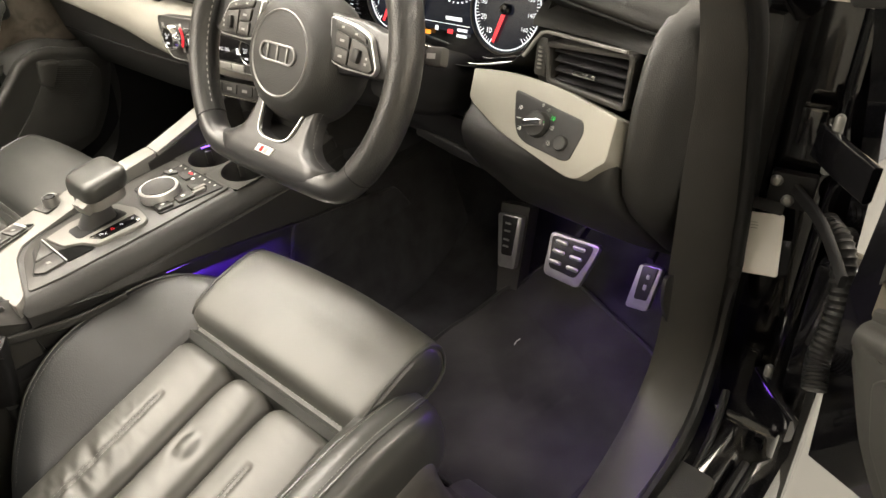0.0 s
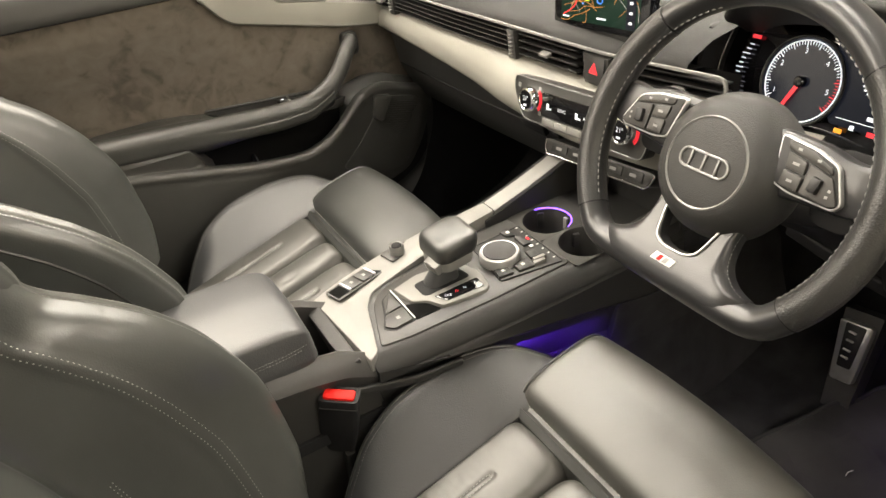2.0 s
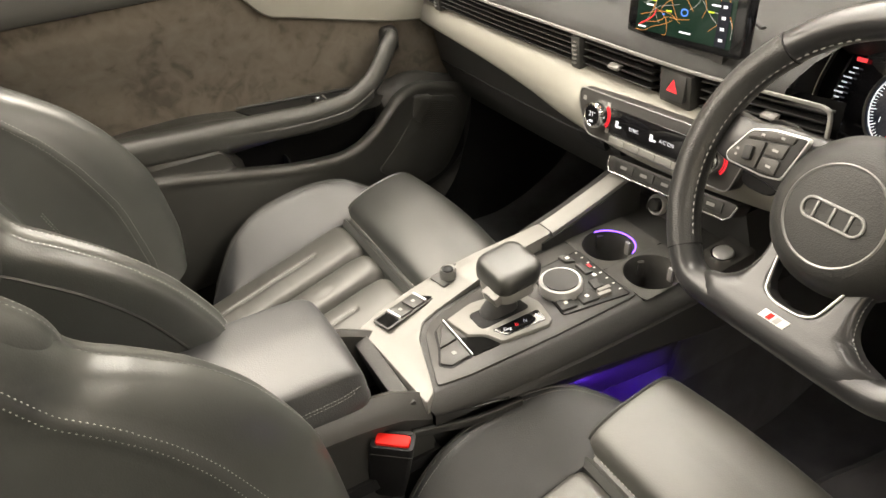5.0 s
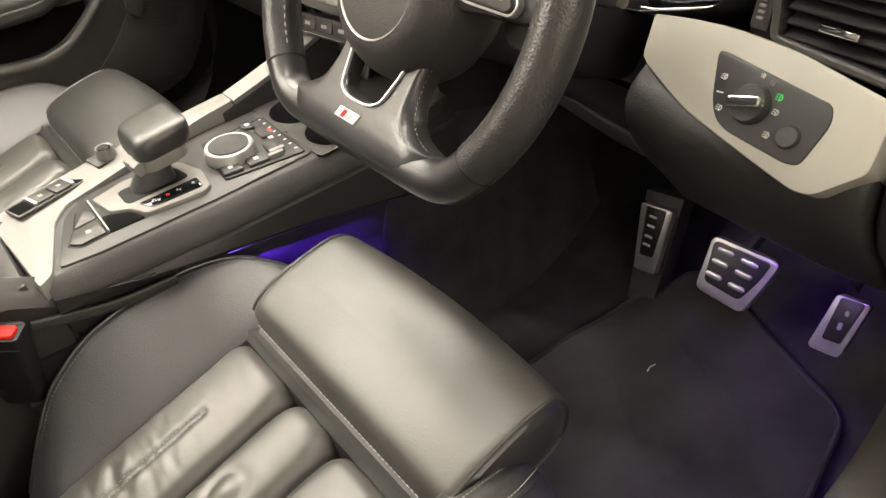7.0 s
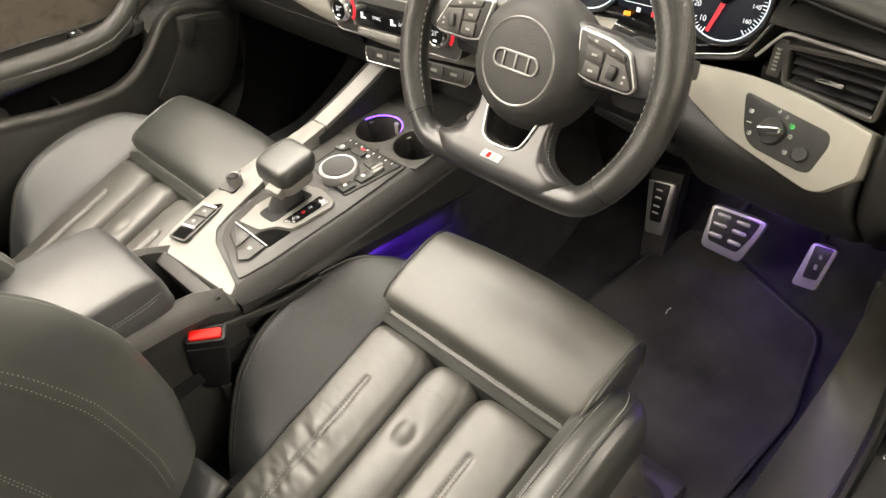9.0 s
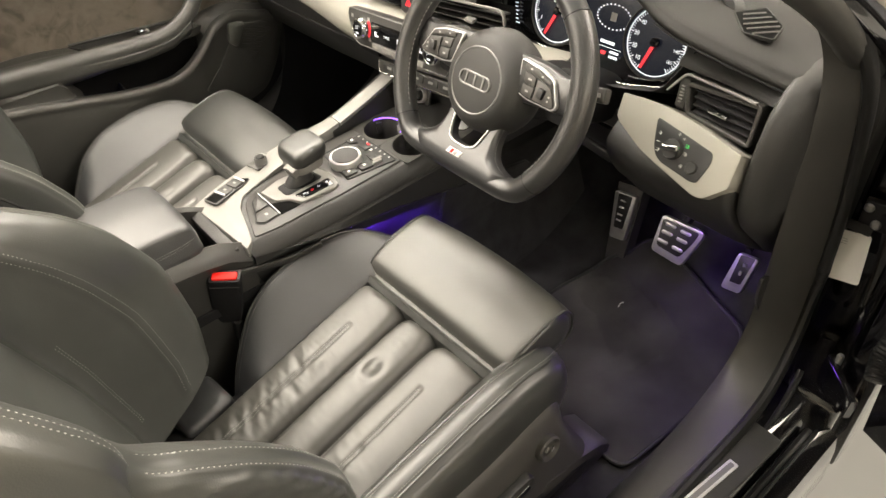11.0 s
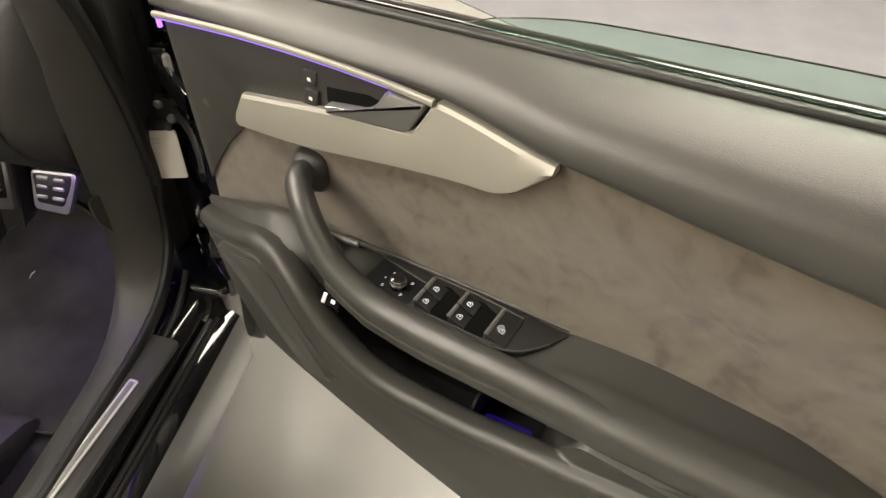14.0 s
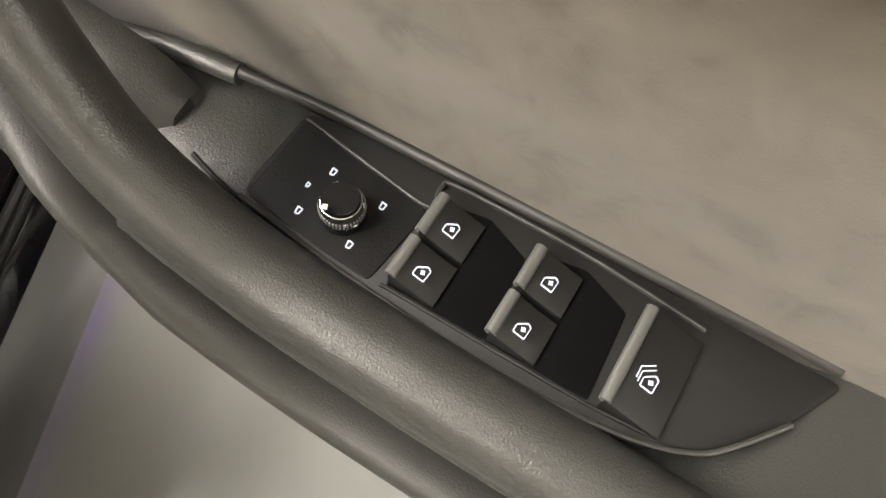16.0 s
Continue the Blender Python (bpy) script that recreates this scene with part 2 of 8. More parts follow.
def box(m, size, width=0.0, segments=2, bm=None):
    one = bmesh.new()
    bmesh.ops.create_cube(one, size=1.0, matrix=Matrix.Diagonal((*size, 1)))
    if width:
        bevel(one, width, segments)
    return merge(bm, one, m)


def merge(bm, one, m=None):
    if m is not None:
        bmesh.ops.transform(one, matrix=m if isinstance(m, Matrix) else Matrix.Translation(m), verts=one.verts)
    if bm is None:
        return one
    keep = {v: bm.verts.new(v.co) for v in one.verts}
    for face in one.faces:
        bm.faces.new([keep[v] for v in face.verts])
    one.free()
    return bm


def loft(rings, closed=True, caps=True, bm=None):
    bm = bm or bmesh.new()
    rows = [[bm.verts.new(p) for p in ring] for ring in rings]
    for a, b in zip(rows, rows[1:]):
        n = len(a)
        for i in range(n if closed else n - 1):
            j = (i + 1) % n
            bm.faces.new((a[i], a[j], b[j], b[i]))
    if caps and closed:
        bm.faces.new(rows[0][::-1])
        bm.faces.new(rows[-1])
    return bm


def spline(pts, n, closed=False):
    p = [Vector(q) for q in pts]
    out, k = [], len(p)
    spans = k if closed else k - 1
    for i in range(n if closed else n + 1):
        t = i / n * spans
        s = min(int(t), spans - 1)
        t -= s
        if closed:
            a, b, c, d = (p[(s + o) % k] for o in (-1, 0, 1, 2))
        else:
            b, c = p[s], p[s + 1]
            a = p[s - 1] if s else b * 2 - c
            d = p[s + 2] if s + 2 < k else c * 2 - b
        out.append(0.5 * ((2 * b) + (c - a) * t + (2 * a - 5 * b + 4 * c - d) * t * t + (3 * b - a - 3 * c + d) * t ** 3))
    return out


def sweep(pts, profile, up=(0, 0, 1), closed=False, scale=None, bm=None, caps=True):
    """A closed 2D profile (side, up) carried along points."""
    rings, n = [], len(pts)
    up = Vector(up)
    for i, p in enumerate(pts):
        a = pts[(i - 1) % n] if closed else pts[max(i - 1, 0)]
        b = pts[(i + 1) % n] if closed else pts[min(i + 1, n - 1)]
        t = (Vector(b) - Vector(a)).normalized()
        side = t.cross(up).normalized()
        over = side.cross(t)
        k = scale[i] if scale else 1.0
        rings.append([Vector(p) + side * x * k + over * y * k for x, y in profile])
    if closed:
        rings.append(rings[0])
        bm = loft(rings, True, False, bm)
        bmesh.ops.remove_doubles(bm, verts=bm.verts, dist=1e-6)
        return bm
    return loft(rings, True, caps, bm)


def oval(rx, ry=None, n=12):
    ry = ry or rx
    return [(rx * math.cos(2 * math.pi * i / n), ry * math.sin(2 * math.pi * i / n)) for i in range(n)]


def rounded(w, h, r, n=3):
    out = []
    for cx, cy, a in ((w / 2 - r, h / 2 - r, 0), (-w / 2 + r, h / 2 - r, 90), (-w / 2 + r, -h / 2 + r, 180), (w / 2 - r, -h / 2 + r, 270)):
        out += [(cx + r * math.cos(radians(a + 90 * i / n)), cy + r * math.sin(radians(a + 90 * i / n))) for i in range(n + 1)]
    return out


def round_corners(pts, r, n=4):
    out, k = [], len(pts)
    for i in range(k):
        a, b, c = (Vector((*pts[(i + o) % k], 0)) for o in (-1, 0, 1))
        rr = r[i] if isinstance(r, (list, tuple)) else r
        d1, d2 = (a - b), (c - b)
        cut = min(rr, d1.length * 0.45, d2.length * 0.45)
        p, q = b + d1.normalized() * cut, b + d2.normalized() * cut
        for j in range(n + 1):
            t = j / n
            s = p * (1 - t) ** 2 + b * 2 * t * (1 - t) + q * t * t
            out.append((s.x, s.y))
    return out


def inset(pts, d):
    k = len(pts)
    area = sum(pts[i][0] * pts[(i + 1) % k][1] - pts[(i + 1) % k][0] * pts[i][1] for i in range(k))
    sign = 1 if area > 0 else -1
    out = []
    for i in range(k):
        a, b, c = (Vector(pts[(i + o) % k]) for o in (-1, 0, 1))
        e1, e2 = (b - a), (c - b)
        if e1.length < 1e-7 or e2.length < 1e-7:
            out.append(tuple(b))
            continue
        e1, e2 = e1.normalized(), e2.normalized()
        n1, n2 = Vector((-e1.y, e1.x)) * sign, Vector((-e2.y, e2.x)) * sign
        m = n1 + n2
        m = m / max(0.4, m.dot(n1)) if m.length > 1e-6 else n1
        out.append((b.x + m.x * d, b.y + m.y * d))
    return out


def plate(put, outline, low, high, edge=0.001, bm=None, dome=0.0):
    """A flat piece with rounded upper edge. put maps (x, y, height) to the world."""
    put = put if callable(put) else (lambda m: lambda x, y, h: m @ Vector((x, y, h)))(put)
    ring2 = inset(outline, edge)
    rings = [[put(x, y, low) for x, y in outline], [put(x, y, high - edge) for x, y in outline]]
    mid = inset(outline, edge * 0.3)
    rings.append([put(x, y, high - edge * 0.3) for x, y in mid])
    rings.append([put(x, y, high) for x, y in ring2])
    if dome:
        cx, cy = sum(p[0] for p in ring2) / len(ring2), sum(p[1] for p in ring2) / len(ring2)
        for k in (0.75, 0.45, 0.15):
            rings.append([put(cx + (x - cx) * k, cy + (y - cy) * k, high + dome * (1 - k * k)) for x, y in ring2])
    return loft(rings, True, True, bm)


def frame_ring(put, outer, wide, low, high, bm=None):
    """A raised border of a given width along an outline."""
    put = put if callable(put) else (lambda m: lambda x, y, h: m @ Vector((x, y, h)))(put)
    inner, e = inset(outer, wide), wide * 0.25
    o2, i2 = inset(outer, e), inset(outer, wide - e)
    rings = [[put(x, y, low) for x, y in outer], [put(x, y, high - e) for x, y in outer], [put(x, y, high) for x, y in o2],
             [put(x, y, high) for x, y in i2], [put(x, y, high - e) for x, y in inner], [put(x, y, low) for x, y in inner]]
    rings.append(rings[0])
    bm = loft(rings, True, False, bm)
    bmesh.ops.remove_doubles(bm, verts=bm.verts, dist=1e-7)
    return bm


def lathe(put, profile, n=28, bm=None):
    put = put if callable(put) else (lambda m: lambda x, y, h: m @ Vector((x, y, h)))(put)
    rings = [[put(r * math.cos(2 * math.pi * i / n), r * math.sin(2 * math.pi * i / n), h) for i in range(n)] for r, h in profile]
    return loft(rings, True, True, bm)


def grid(fn, nu, nv, bm=None):
    bm = bm or bmesh.new()
    rows = [[bm.verts.new(fn(i / nu, j / nv)) for j in range(nv + 1)] for i in range(nu + 1)]
    for i in range(nu):
        for j in range(nv):
            bm.faces.new((rows[i][j], rows[i + 1][j], rows[i + 1][j + 1], rows[i][j + 1]))
    return bm


def along(pts, step):
    """Points and directions every step metres along a line of points."""
    out, left = [], 0.0
    for a, b in zip(pts, pts[1:]):
        a, b = Vector(a), Vector(b)
        d = (b - a).length
        if d < 1e-9:
            continue
        t = (b - a) / d
        s = left
        while s < d:
            out.append((a + t * s, t))
            s += step
        left = s - d
    return out


def stitches(pts, step=0.0065, length=0.0042, r=0.00075, up=(0, 0, 1), bm=None):
    bm = bm or bmesh.new()
    for p, t in along(pts, step):
        side = t.cross(Vector(up)).normalized()
        over = side.cross(t)
        ring = [side * r, over * r * 0.9, -side * r, -over * r * 0.9]
        loft([[p + c * 0.6 for c in ring], [p + t * length * 0.5 + c + over * r * 0.5 for c in ring], [p + t * length + c * 0.6 for c in ring]], True, True, bm)
    return bm


def surface(bm):
    """A search tree on a mesh."""
    bm.normal_update()
    return BVHTree.FromBMesh(bm)


def laid(tree, pts, lift=0.0):
    """Points brought onto a surface."""
    out = []
    for p in pts:
        q, n, i, d = tree.find_nearest(Vector(p))
        out.append(q + n * lift)
    return out


def pinch(bm, lines, depth, width):
    """Seams: the surface drawn in along lines of points."""
    bm.normal_update()
    co = np.array([v.co[:] for v in bm.verts])
    nr = np.array([v.normal[:] for v in bm.verts])
    push = np.zeros(len(co))
    for line in lines:
        pts = np.array([p[:] for p, t in along(line, width * 0.35)])
        lo, hi = pts.min(0) - 3 * width, pts.max(0) + 3 * width
        near = np.nonzero(((co > lo) & (co < hi)).all(1))[0]
        if not len(near):
            continue
        d = np.full(len(near), 9.0)
        for k in range(0, len(pts), 200):
            d = np.minimum(d, np.linalg.norm(co[near][:, None, :] - pts[None, k:k + 200, :], axis=2).min(1))
        push[near] = np.maximum(push[near], np.exp(-(d / width) ** 2))
    for v, k, n in zip(bm.verts, push, nr):
        if k > 0.01:
            v.co -= Vector(n) * float(k * depth)
    return bm


def writing(text, put, size, bm=None):
    """Letters as a flat mesh; put maps (x, y, height)."""
    put = put if callable(put) else (lambda m: lambda x, y, h: m @ Vector((x, y, h)))(put)
    data = bpy.data.curves.new("letters", "FONT")
    data.body, data.size, data.align_x, data.align_y = text, size, "CENTER", "CENTER"
    ob = new("letters", data)
    me = bpy.data.meshes.new_from_object(ob.evaluated_get(bpy.context.evaluated_depsgraph_get()))
    one = bmesh.new()
    one.from_mesh(me)
    bpy.data.objects.remove(ob)
    bpy.data.curves.remove(data)
    bpy.data.meshes.remove(me)
    for v in one.verts:
        v.co = put(v.co.x, v.co.y, 0)
    return merge(bm, one)


def basis(origin, xdir, zdir):
    """A frame with x along xdir and z along zdir."""
    z = Vector(zdir).normalized()
    x = (Vector(xdir) - z * Vector(xdir).dot(z)).normalized()
    y = z.cross(x)
    m = Matrix((x, y, z)).transposed().to_4x4()
    m.translation = Vector(origin)
    return m


def lerp(a, b, t):
    return a + (b - a) * t


def straight(rows, x):
    for a, b in zip(rows, rows[1:]):
        if x <= b[0]:
            return lerp(a[1], b[1], (x - a[0]) / (b[0] - a[0]))
    return rows[-1][1]


def table(rows, x):
    """Smooth value from rows of (x, value, ...)."""
    if x <= rows[0][0]:
        return rows[0][1]
    if x >= rows[-1][0]:
        return rows[-1][1]
    slopes = [(b[1] - a[1]) / (b[0] - a[0]) for a, b in zip(rows, rows[1:])]
    i = max(k for k in range(len(slopes)) if x >= rows[k][0])

    def tangent(k):
        if k == 0 or k == len(slopes):
            return slopes[min(k, len(slopes) - 1)]
        p, q = slopes[k - 1], slopes[k]
        return 0.0 if p * q <= 0 else 2 * p * q / (p + q)

    h = rows[i + 1][0] - rows[i][0]
    t = (x - rows[i][0]) / h
    return ((2 * t ** 3 - 3 * t * t + 1) * rows[i][1] + (t ** 3 - 2 * t * t + t) * h * tangent(i)
            + (3 * t * t - 2 * t ** 3) * rows[i + 1][1] + (t ** 3 - t * t) * h * tangent(i + 1))

# ---- showroom ----
def slab(name, x0, y0, z0, x1, y1, z1, mat, label, category):
    ob = part(name, box(((x0 + x1) / 2, (y0 + y1) / 2, (z0 + z1) / 2), (x1 - x0, y1 - y0, z1 - z0)), mat, smooth=False)
    return tagged(ob, label, category, kind="structure")


slab("floor", -5, -6, -0.1, 5, 6, 0.0, FLOOR_MAT, "pale grey smooth showroom floor", "floor")
slab("wall_west", -5.15, -6, 0, -5, 6, 3, WALL, "plain cream painted showroom wall", "wall")
slab("wall_east", 5, -6, 0, 5.15, 6, 3, WALL, "plain cream painted showroom wall", "wall")
slab("wall_north", -5.15, 6, 0, 5.15, 6.15, 3, WALL, "plain cream painted showroom wall", "wall")
slab("wall_south", -5.15, -6.15, 0, 5.15, -6, 3, WALL, "plain cream painted showroom wall", "wall")
slab("ceiling", -5.15, -6.15, 3, 5.15, 6.15, 3.1, CEIL, "plain white showroom ceiling", "ceiling")

carpet = part("carpet_area", plate(Matrix.Identity(4), [(0.55, 3.06), (4.9, 0.50), (4.9, 5.9), (0.55, 5.9)], 0.0, 0.006, 0.002), FLOOR_BLUE)
tagged(carpet, "blue-grey carpeted area of the showroom floor", "carpet", kind="structure")

# housings for the unseen lamps, the two added fill lamps included
for lx, ly, lw, ll, watts, tint in LAMPS:
    lamp = thing("ceiling_light", "long white ceiling light panel out of view, switched on", "ceiling light", (lx, ly, 2.86), "ceiling lights")
    part("housing", box((lx, ly, 2.93), (lw + 0.06, ll + 0.1, 0.14), 0.01), CEIL, lamp)
    part("diffuser", box((lx, ly, 2.856), (lw, ll, 0.012), 0.003), LAMP, lamp)

mat_pile = thing("rubber_floor_mats", "dark rubber car mats lying on the carpet", "car mat", (1.65, 3.5, 0.006))
part("top_mat", plate(Matrix.Identity(4), round_corners([(1.28, 3.62), (1.60, 3.26), (1.98, 3.66), (1.62, 3.98)], 0.05), 0.018, 0.030, 0.004), MAT, mat_pile)
part("lower_mat", plate(Matrix.Identity(4), round_corners([(1.50, 3.80), (1.78, 3.40), (2.35, 3.76), (2.05, 4.15)], 0.05), 0.006, 0.018, 0.004), RUBBER, mat_pile)
bottle = thing("spray_bottle", "clear plastic bottle standing on the floor", "bottle", (2.06, 3.66, 0.006))
part("bottle_body", lathe(pose(2.06, 3.66, 0.006), [(0.002, 0), (0.034, 0.001), (0.036, 0.01), (0.036, 0.15), (0.030, 0.17), (0.013, 0.195), (0.013, 0.205)], 20), CLEAR, bottle)
part("cap", lathe(pose(2.06, 3.66, 0.211), [(0.002, 0.0), (0.015, 0.0), (0.015, 0.022), (0.012, 0.024)], 16), WHITE, bottle)
part("band", lathe(pose(2.06, 3.66, 0.06), [(0.0362, 0.0), (0.0368, 0.001), (0.0368, 0.06), (0.0362, 0.061)], 20), PRINT, bottle)


# ---- car body ----
body = thing("convertible_car", "black convertible car body with open roof, standing on the floor", "car", (0, 0, 0))
FLOOR_Z = [(-0.9, 0.205), (0.74, 0.205), (0.95, 0.275), (1.10, 0.47), (1.16, 0.90)]


def floor_z(y):
    return table(FLOOR_Z, y)


def floor_fn(u, v):
    x, y = lerp(-0.80, 0.79, u), lerp(-0.95, 1.16, v)
    return Vector((x, y, floor_z(y) + 0.004 * noise.noise((x * 7, y * 7, 0))))


part("floor_carpet", grid(floor_fn, 24, 90), CARPET, body, "dark loop carpet over the footwells")
part("underbody", box((0, 0.0, 0.15), (1.5, 2.0, 0.05), 0.01), DARK, body)
part("rear_bulkhead", box(pose(0, -0.98, 0.62, -12), (1.5, 0.05, 0.95), 0.02), SOFT, body)
part("rear_bench", box(pose(0, -0.78, 0.36, 8), (1.3, 0.36, 0.24), 0.05, 3), LEATHER, body)

SEAL = [(0.735, 0.30, 1.245), (0.765, 0.45, 1.17), (0.785, 0.58, 1.075), (0.80, 0.69, 0.95), (0.806, 0.735, 0.80), (0.812, 0.755, 0.65), (0.816, 0.752, 0.50),
        (0.826, 0.71, 0.425), (0.842, 0.60, 0.388), (0.845, 0.40, 0.378), (0.845, 0.0, 0.378), (0.845, -0.9, 0.378)]
INNER = [(0.735, 0.36, 1.205), (0.742, 0.50, 1.114), (0.747, 0.61, 1.03), (0.755, 0.66, 0.93), (0.762, 0.655, 0.78), (0.762, 0.66, 0.64), (0.760, 0.66, 0.48),
         (0.752, 0.62, 0.37), (0.742, 0.52, 0.29), (0.735, 0.36, 0.26), (0.735, 0.0, 0.25), (0.735, -0.9, 0.25)]
seal_line, inner_line = spline(SEAL, 90), spline(INNER, 90)


def sill_fn(u, v):
    a, b = inner_line[round(u * 90)], seal_line[round(u * 90)]
    bulge = math.sin(math.pi * v) * table([(0.0, 0.006), (0.22, 0.008), (0.36, 0.028)], u)
    return a.lerp(b, v) + Vector((-0.35, -0.45, 0.75)).normalized() * bulge


part("sill_trim", grid(sill_fn, 90, 12), PILLAR, body, "curved black plastic trim round the door opening")
part("passenger_sill_trim", grid(lambda u, v: Vector((-sill_fn(u, v).x, sill_fn(u, v).y, sill_fn(u, v).z)), 90, 12), SOFT, body)
part("passenger_side_panel", box((-0.80, 0.55, 0.55), (0.05, 1.3, 0.75), 0.01), DARK, body)
part("driver_kick_panel", box((0.783, 0.945, 0.55), (0.05, 0.36, 0.75), 0.01), SOFT, body)
kick = [(0.635, 0.612), (0.69, 0.585), (0.755, 0.509), (0.805, 0.44), (0.80, 0.405), (0.74, 0.42), (0.672, 0.50), (0.64, 0.56)]
part("kick_flap", plate(lambda y, z, h: Vector((0.766 - h, y + 0.01, z)), round_corners(kick, 0.02), 0.0, 0.006, 0.003), SOFT, body, "moulded flap on the kick panel")
rib = oval(0.010, 0.012, 10)
part("door_seal", sweep(seal_line, rib), RUBBER, body, "black rubber door seal")
part("outer_seal", sweep([p + Vector((0.026, 0.012, -0.018)) for p in seal_line[58:]], oval(0.006, 0.007, 8)), RUBBER, body)

# painted sill in steps outside the seal
steps = [(0.835, 0.372), (0.880, 0.372), (0.893, 0.362), (0.905, 0.335), (0.940, 0.330), (0.952, 0.320), (0.958, 0.290), (0.962, 0.20), (0.945, 0.16), (0.83, 0.15)]
part("sill", loft([[Vector((x, y, z)) for x, z in steps] for y in (0.70, 0.4, 0.0, -0.5, -1.0)]), PAINT, body, "glossy black painted door sill")
part("sill_flange", box((0.925, -0.16, 0.338), (0.006, 1.66, 0.012), 0.002), RUBBER, body)
part("lower_seal", sweep([Vector((0.915, y, 0.341)) for y in (0.66, 0.3, 0.0, -0.9)], oval(0.007, 0.006, 8)), RUBBER, body)
part("sill_cover", plate(basis((0.842, 0.06, 0.3725), (0.05, 1, 0), (0, 0, 1)), round_corners([(-0.80, -0.036), (0.52, -0.036), (0.52, 0.032), (-0.80, 0.032)], 0.012), 0.0, 0.009, 0.003), SOFT, body, "grained sill cover")
tread = part("tread_strip", plate(basis((0.846, 0.20, 0.3820), (0.09, 1, 0), (0, 0, 1)), rounded(0.57, 0.017, 0.003), 0.0, 0.0022, 0.0008), STEEL, body, "bright metal tread strip")
part("tread_groove", plate(basis((0.846, 0.20, 0.3843), (0.09, 1, 0), (0, 0, 1)), rounded(0.56, 0.0085, 0.002), 0.0, 0.0004, 0.0002), GUNMETAL, body)

# hinge pillar and front wing
pillar = [[(0.77, 0.815), (0.88, 0.825), (0.93, 0.85), (0.935, 0.98), (0.77, 0.98)]]
part("hinge_pillar", loft([[Vector((x, y, z)) for x, y in round_corners(pillar[0], 0.02, 3)] for z in (0.22, 0.45, 0.70, 0.93)]), PAINT, body, "glossy black painted hinge pillar")
part("pillar_rib", sweep(spline([(0.885, 0.816, 0.93), (0.887, 0.814, 0.80), (0.900, 0.816, 0.74), (0.893, 0.820, 0.66), (0.890, 0.820, 0.36)], 30), oval(0.006, 0.010, 8), up=(1, 0, 0)), PAINT, body)
wing = [(0.925, 0.80), (0.945, 0.80), (0.95, 0.95), (0.945, 1.6), (0.925, 1.6)]
part("front_wing", loft([[Vector((x - (z - 0.6) ** 2 * 0.35, y, z)) for x, y in wing] for z in (0.22, 0.4, 0.6, 0.75, 0.85, 0.93, 0.97)]), PAINT, body, "glossy black front wing")
part("wing_flange", box(pose(0.935, 0.79, 0.40, 0, 0, 0), (0.05, 0.06, 0.46), 0.012), PAINT, body)
part("pillar_foot", box((0.862, 0.765, 0.285), (0.150, 0.15, 0.20), 0.014, 3), PAINT, body, "glossy black foot of the hinge pillar")
part("scuttle", box(pose(0, 1.32, 0.93, -3), (1.66, 0.50, 0.03), 0.012), PAINT, body, "black bonnet beyond the windscreen")


def screen_pillar(side):
    pts = spline([(side * 0.80, 0.82, 0.93), (side * 0.790, 0.70, 1.01), (side * 0.765, 0.55, 1.11), (side * 0.735, 0.40, 1.20), (side * 0.70, 0.25, 1.27)], 24)
    return sweep(pts, [(0.034 * a, 0.030 * b) for a, b in oval(1, 1, 12)])


part("windscreen_pillar", screen_pillar(1), PAINT, body, "black painted windscreen pillar")
part("windscreen_pillar", screen_pillar(-1), PAINT, body, "black painted windscreen pillar")
part("pillar_trim", sweep(spline([(0.772, 0.76, 0.940), (0.778, 0.68, 0.985), (0.775, 0.55, 1.080), (0.752, 0.40, 1.175)], 20), oval(0.022, 0.020, 12)), PILLAR, body)
part("windscreen_header", sweep(spline([(-0.70, 0.25, 1.27), (-0.4, 0.17, 1.30), (0, 0.14, 1.31), (0.4, 0.17, 1.30), (0.70, 0.25, 1.27)], 24), oval(0.028, 0.022, 12)), PAINT, body)


def screen_fn(u, v):
    x = lerp(-0.76, 0.76, u)
    y, z = lerp(1.07, 0.17, v), lerp(0.955, 1.31, v)
    bow = (1 - (x / 0.76) ** 2)
    return Vector((x * lerp(1, 0.92, v), y + 0.05 * bow - 0.05, z + 0.012 * bow))


thick = Vector((0, 0.0016, 0.004))
panes = []
for u in np.linspace(0, 1, 17):
    col = [screen_fn(u, v) for v in np.linspace(0, 1, 9)]
    panes.append(col + [q + thick for q in col[::-1]])
wind = part("windscreen", loft(panes), CLEAR, body, "clear windscreen glass")
wind.visible_shadow = False
part("windscreen_base_band", sweep([Vector((x, 1.02 + 0.045 * (1 - (x / 0.76) ** 2), 0.958)) for x in np.linspace(-0.76, 0.76, 24)], rounded(0.03, 0.016, 0.005)), RUBBER, body)

# door check, loom and label on the hinge side
check = thing("door_check_strap", "black steel door check strap on the hinge pillar", "door check", (0.86, 0.78, 0.69))
part("bracket", box(pose(0.850, 0.806, 0.695, 0, 0, 10), (0.055, 0.016, 0.05), 0.004), DARK, check)
part("arm", sweep(spline([(0.855, 0.80, 0.70), (0.90, 0.76, 0.69), (0.935, 0.715, 0.675), (0.955, 0.68, 0.67)], 12), rounded(0.008, 0.018, 0.003)), DARK, check)
for bx, bz in ((0.832, 0.708), (0.850, 0.683)):
    part("bolt", lathe(basis((bx, 0.797, bz), (1, 0, 0), (0.1, -1, 0.1)), [(0.008, 0), (0.008, 0.004), (0.005, 0.007), (0.001, 0.0075)], 10), GUNMETAL, check)
tag = thing("paper_label", "blank white sticker on the door wiring", "label", (0.832, 0.77, 0.615))
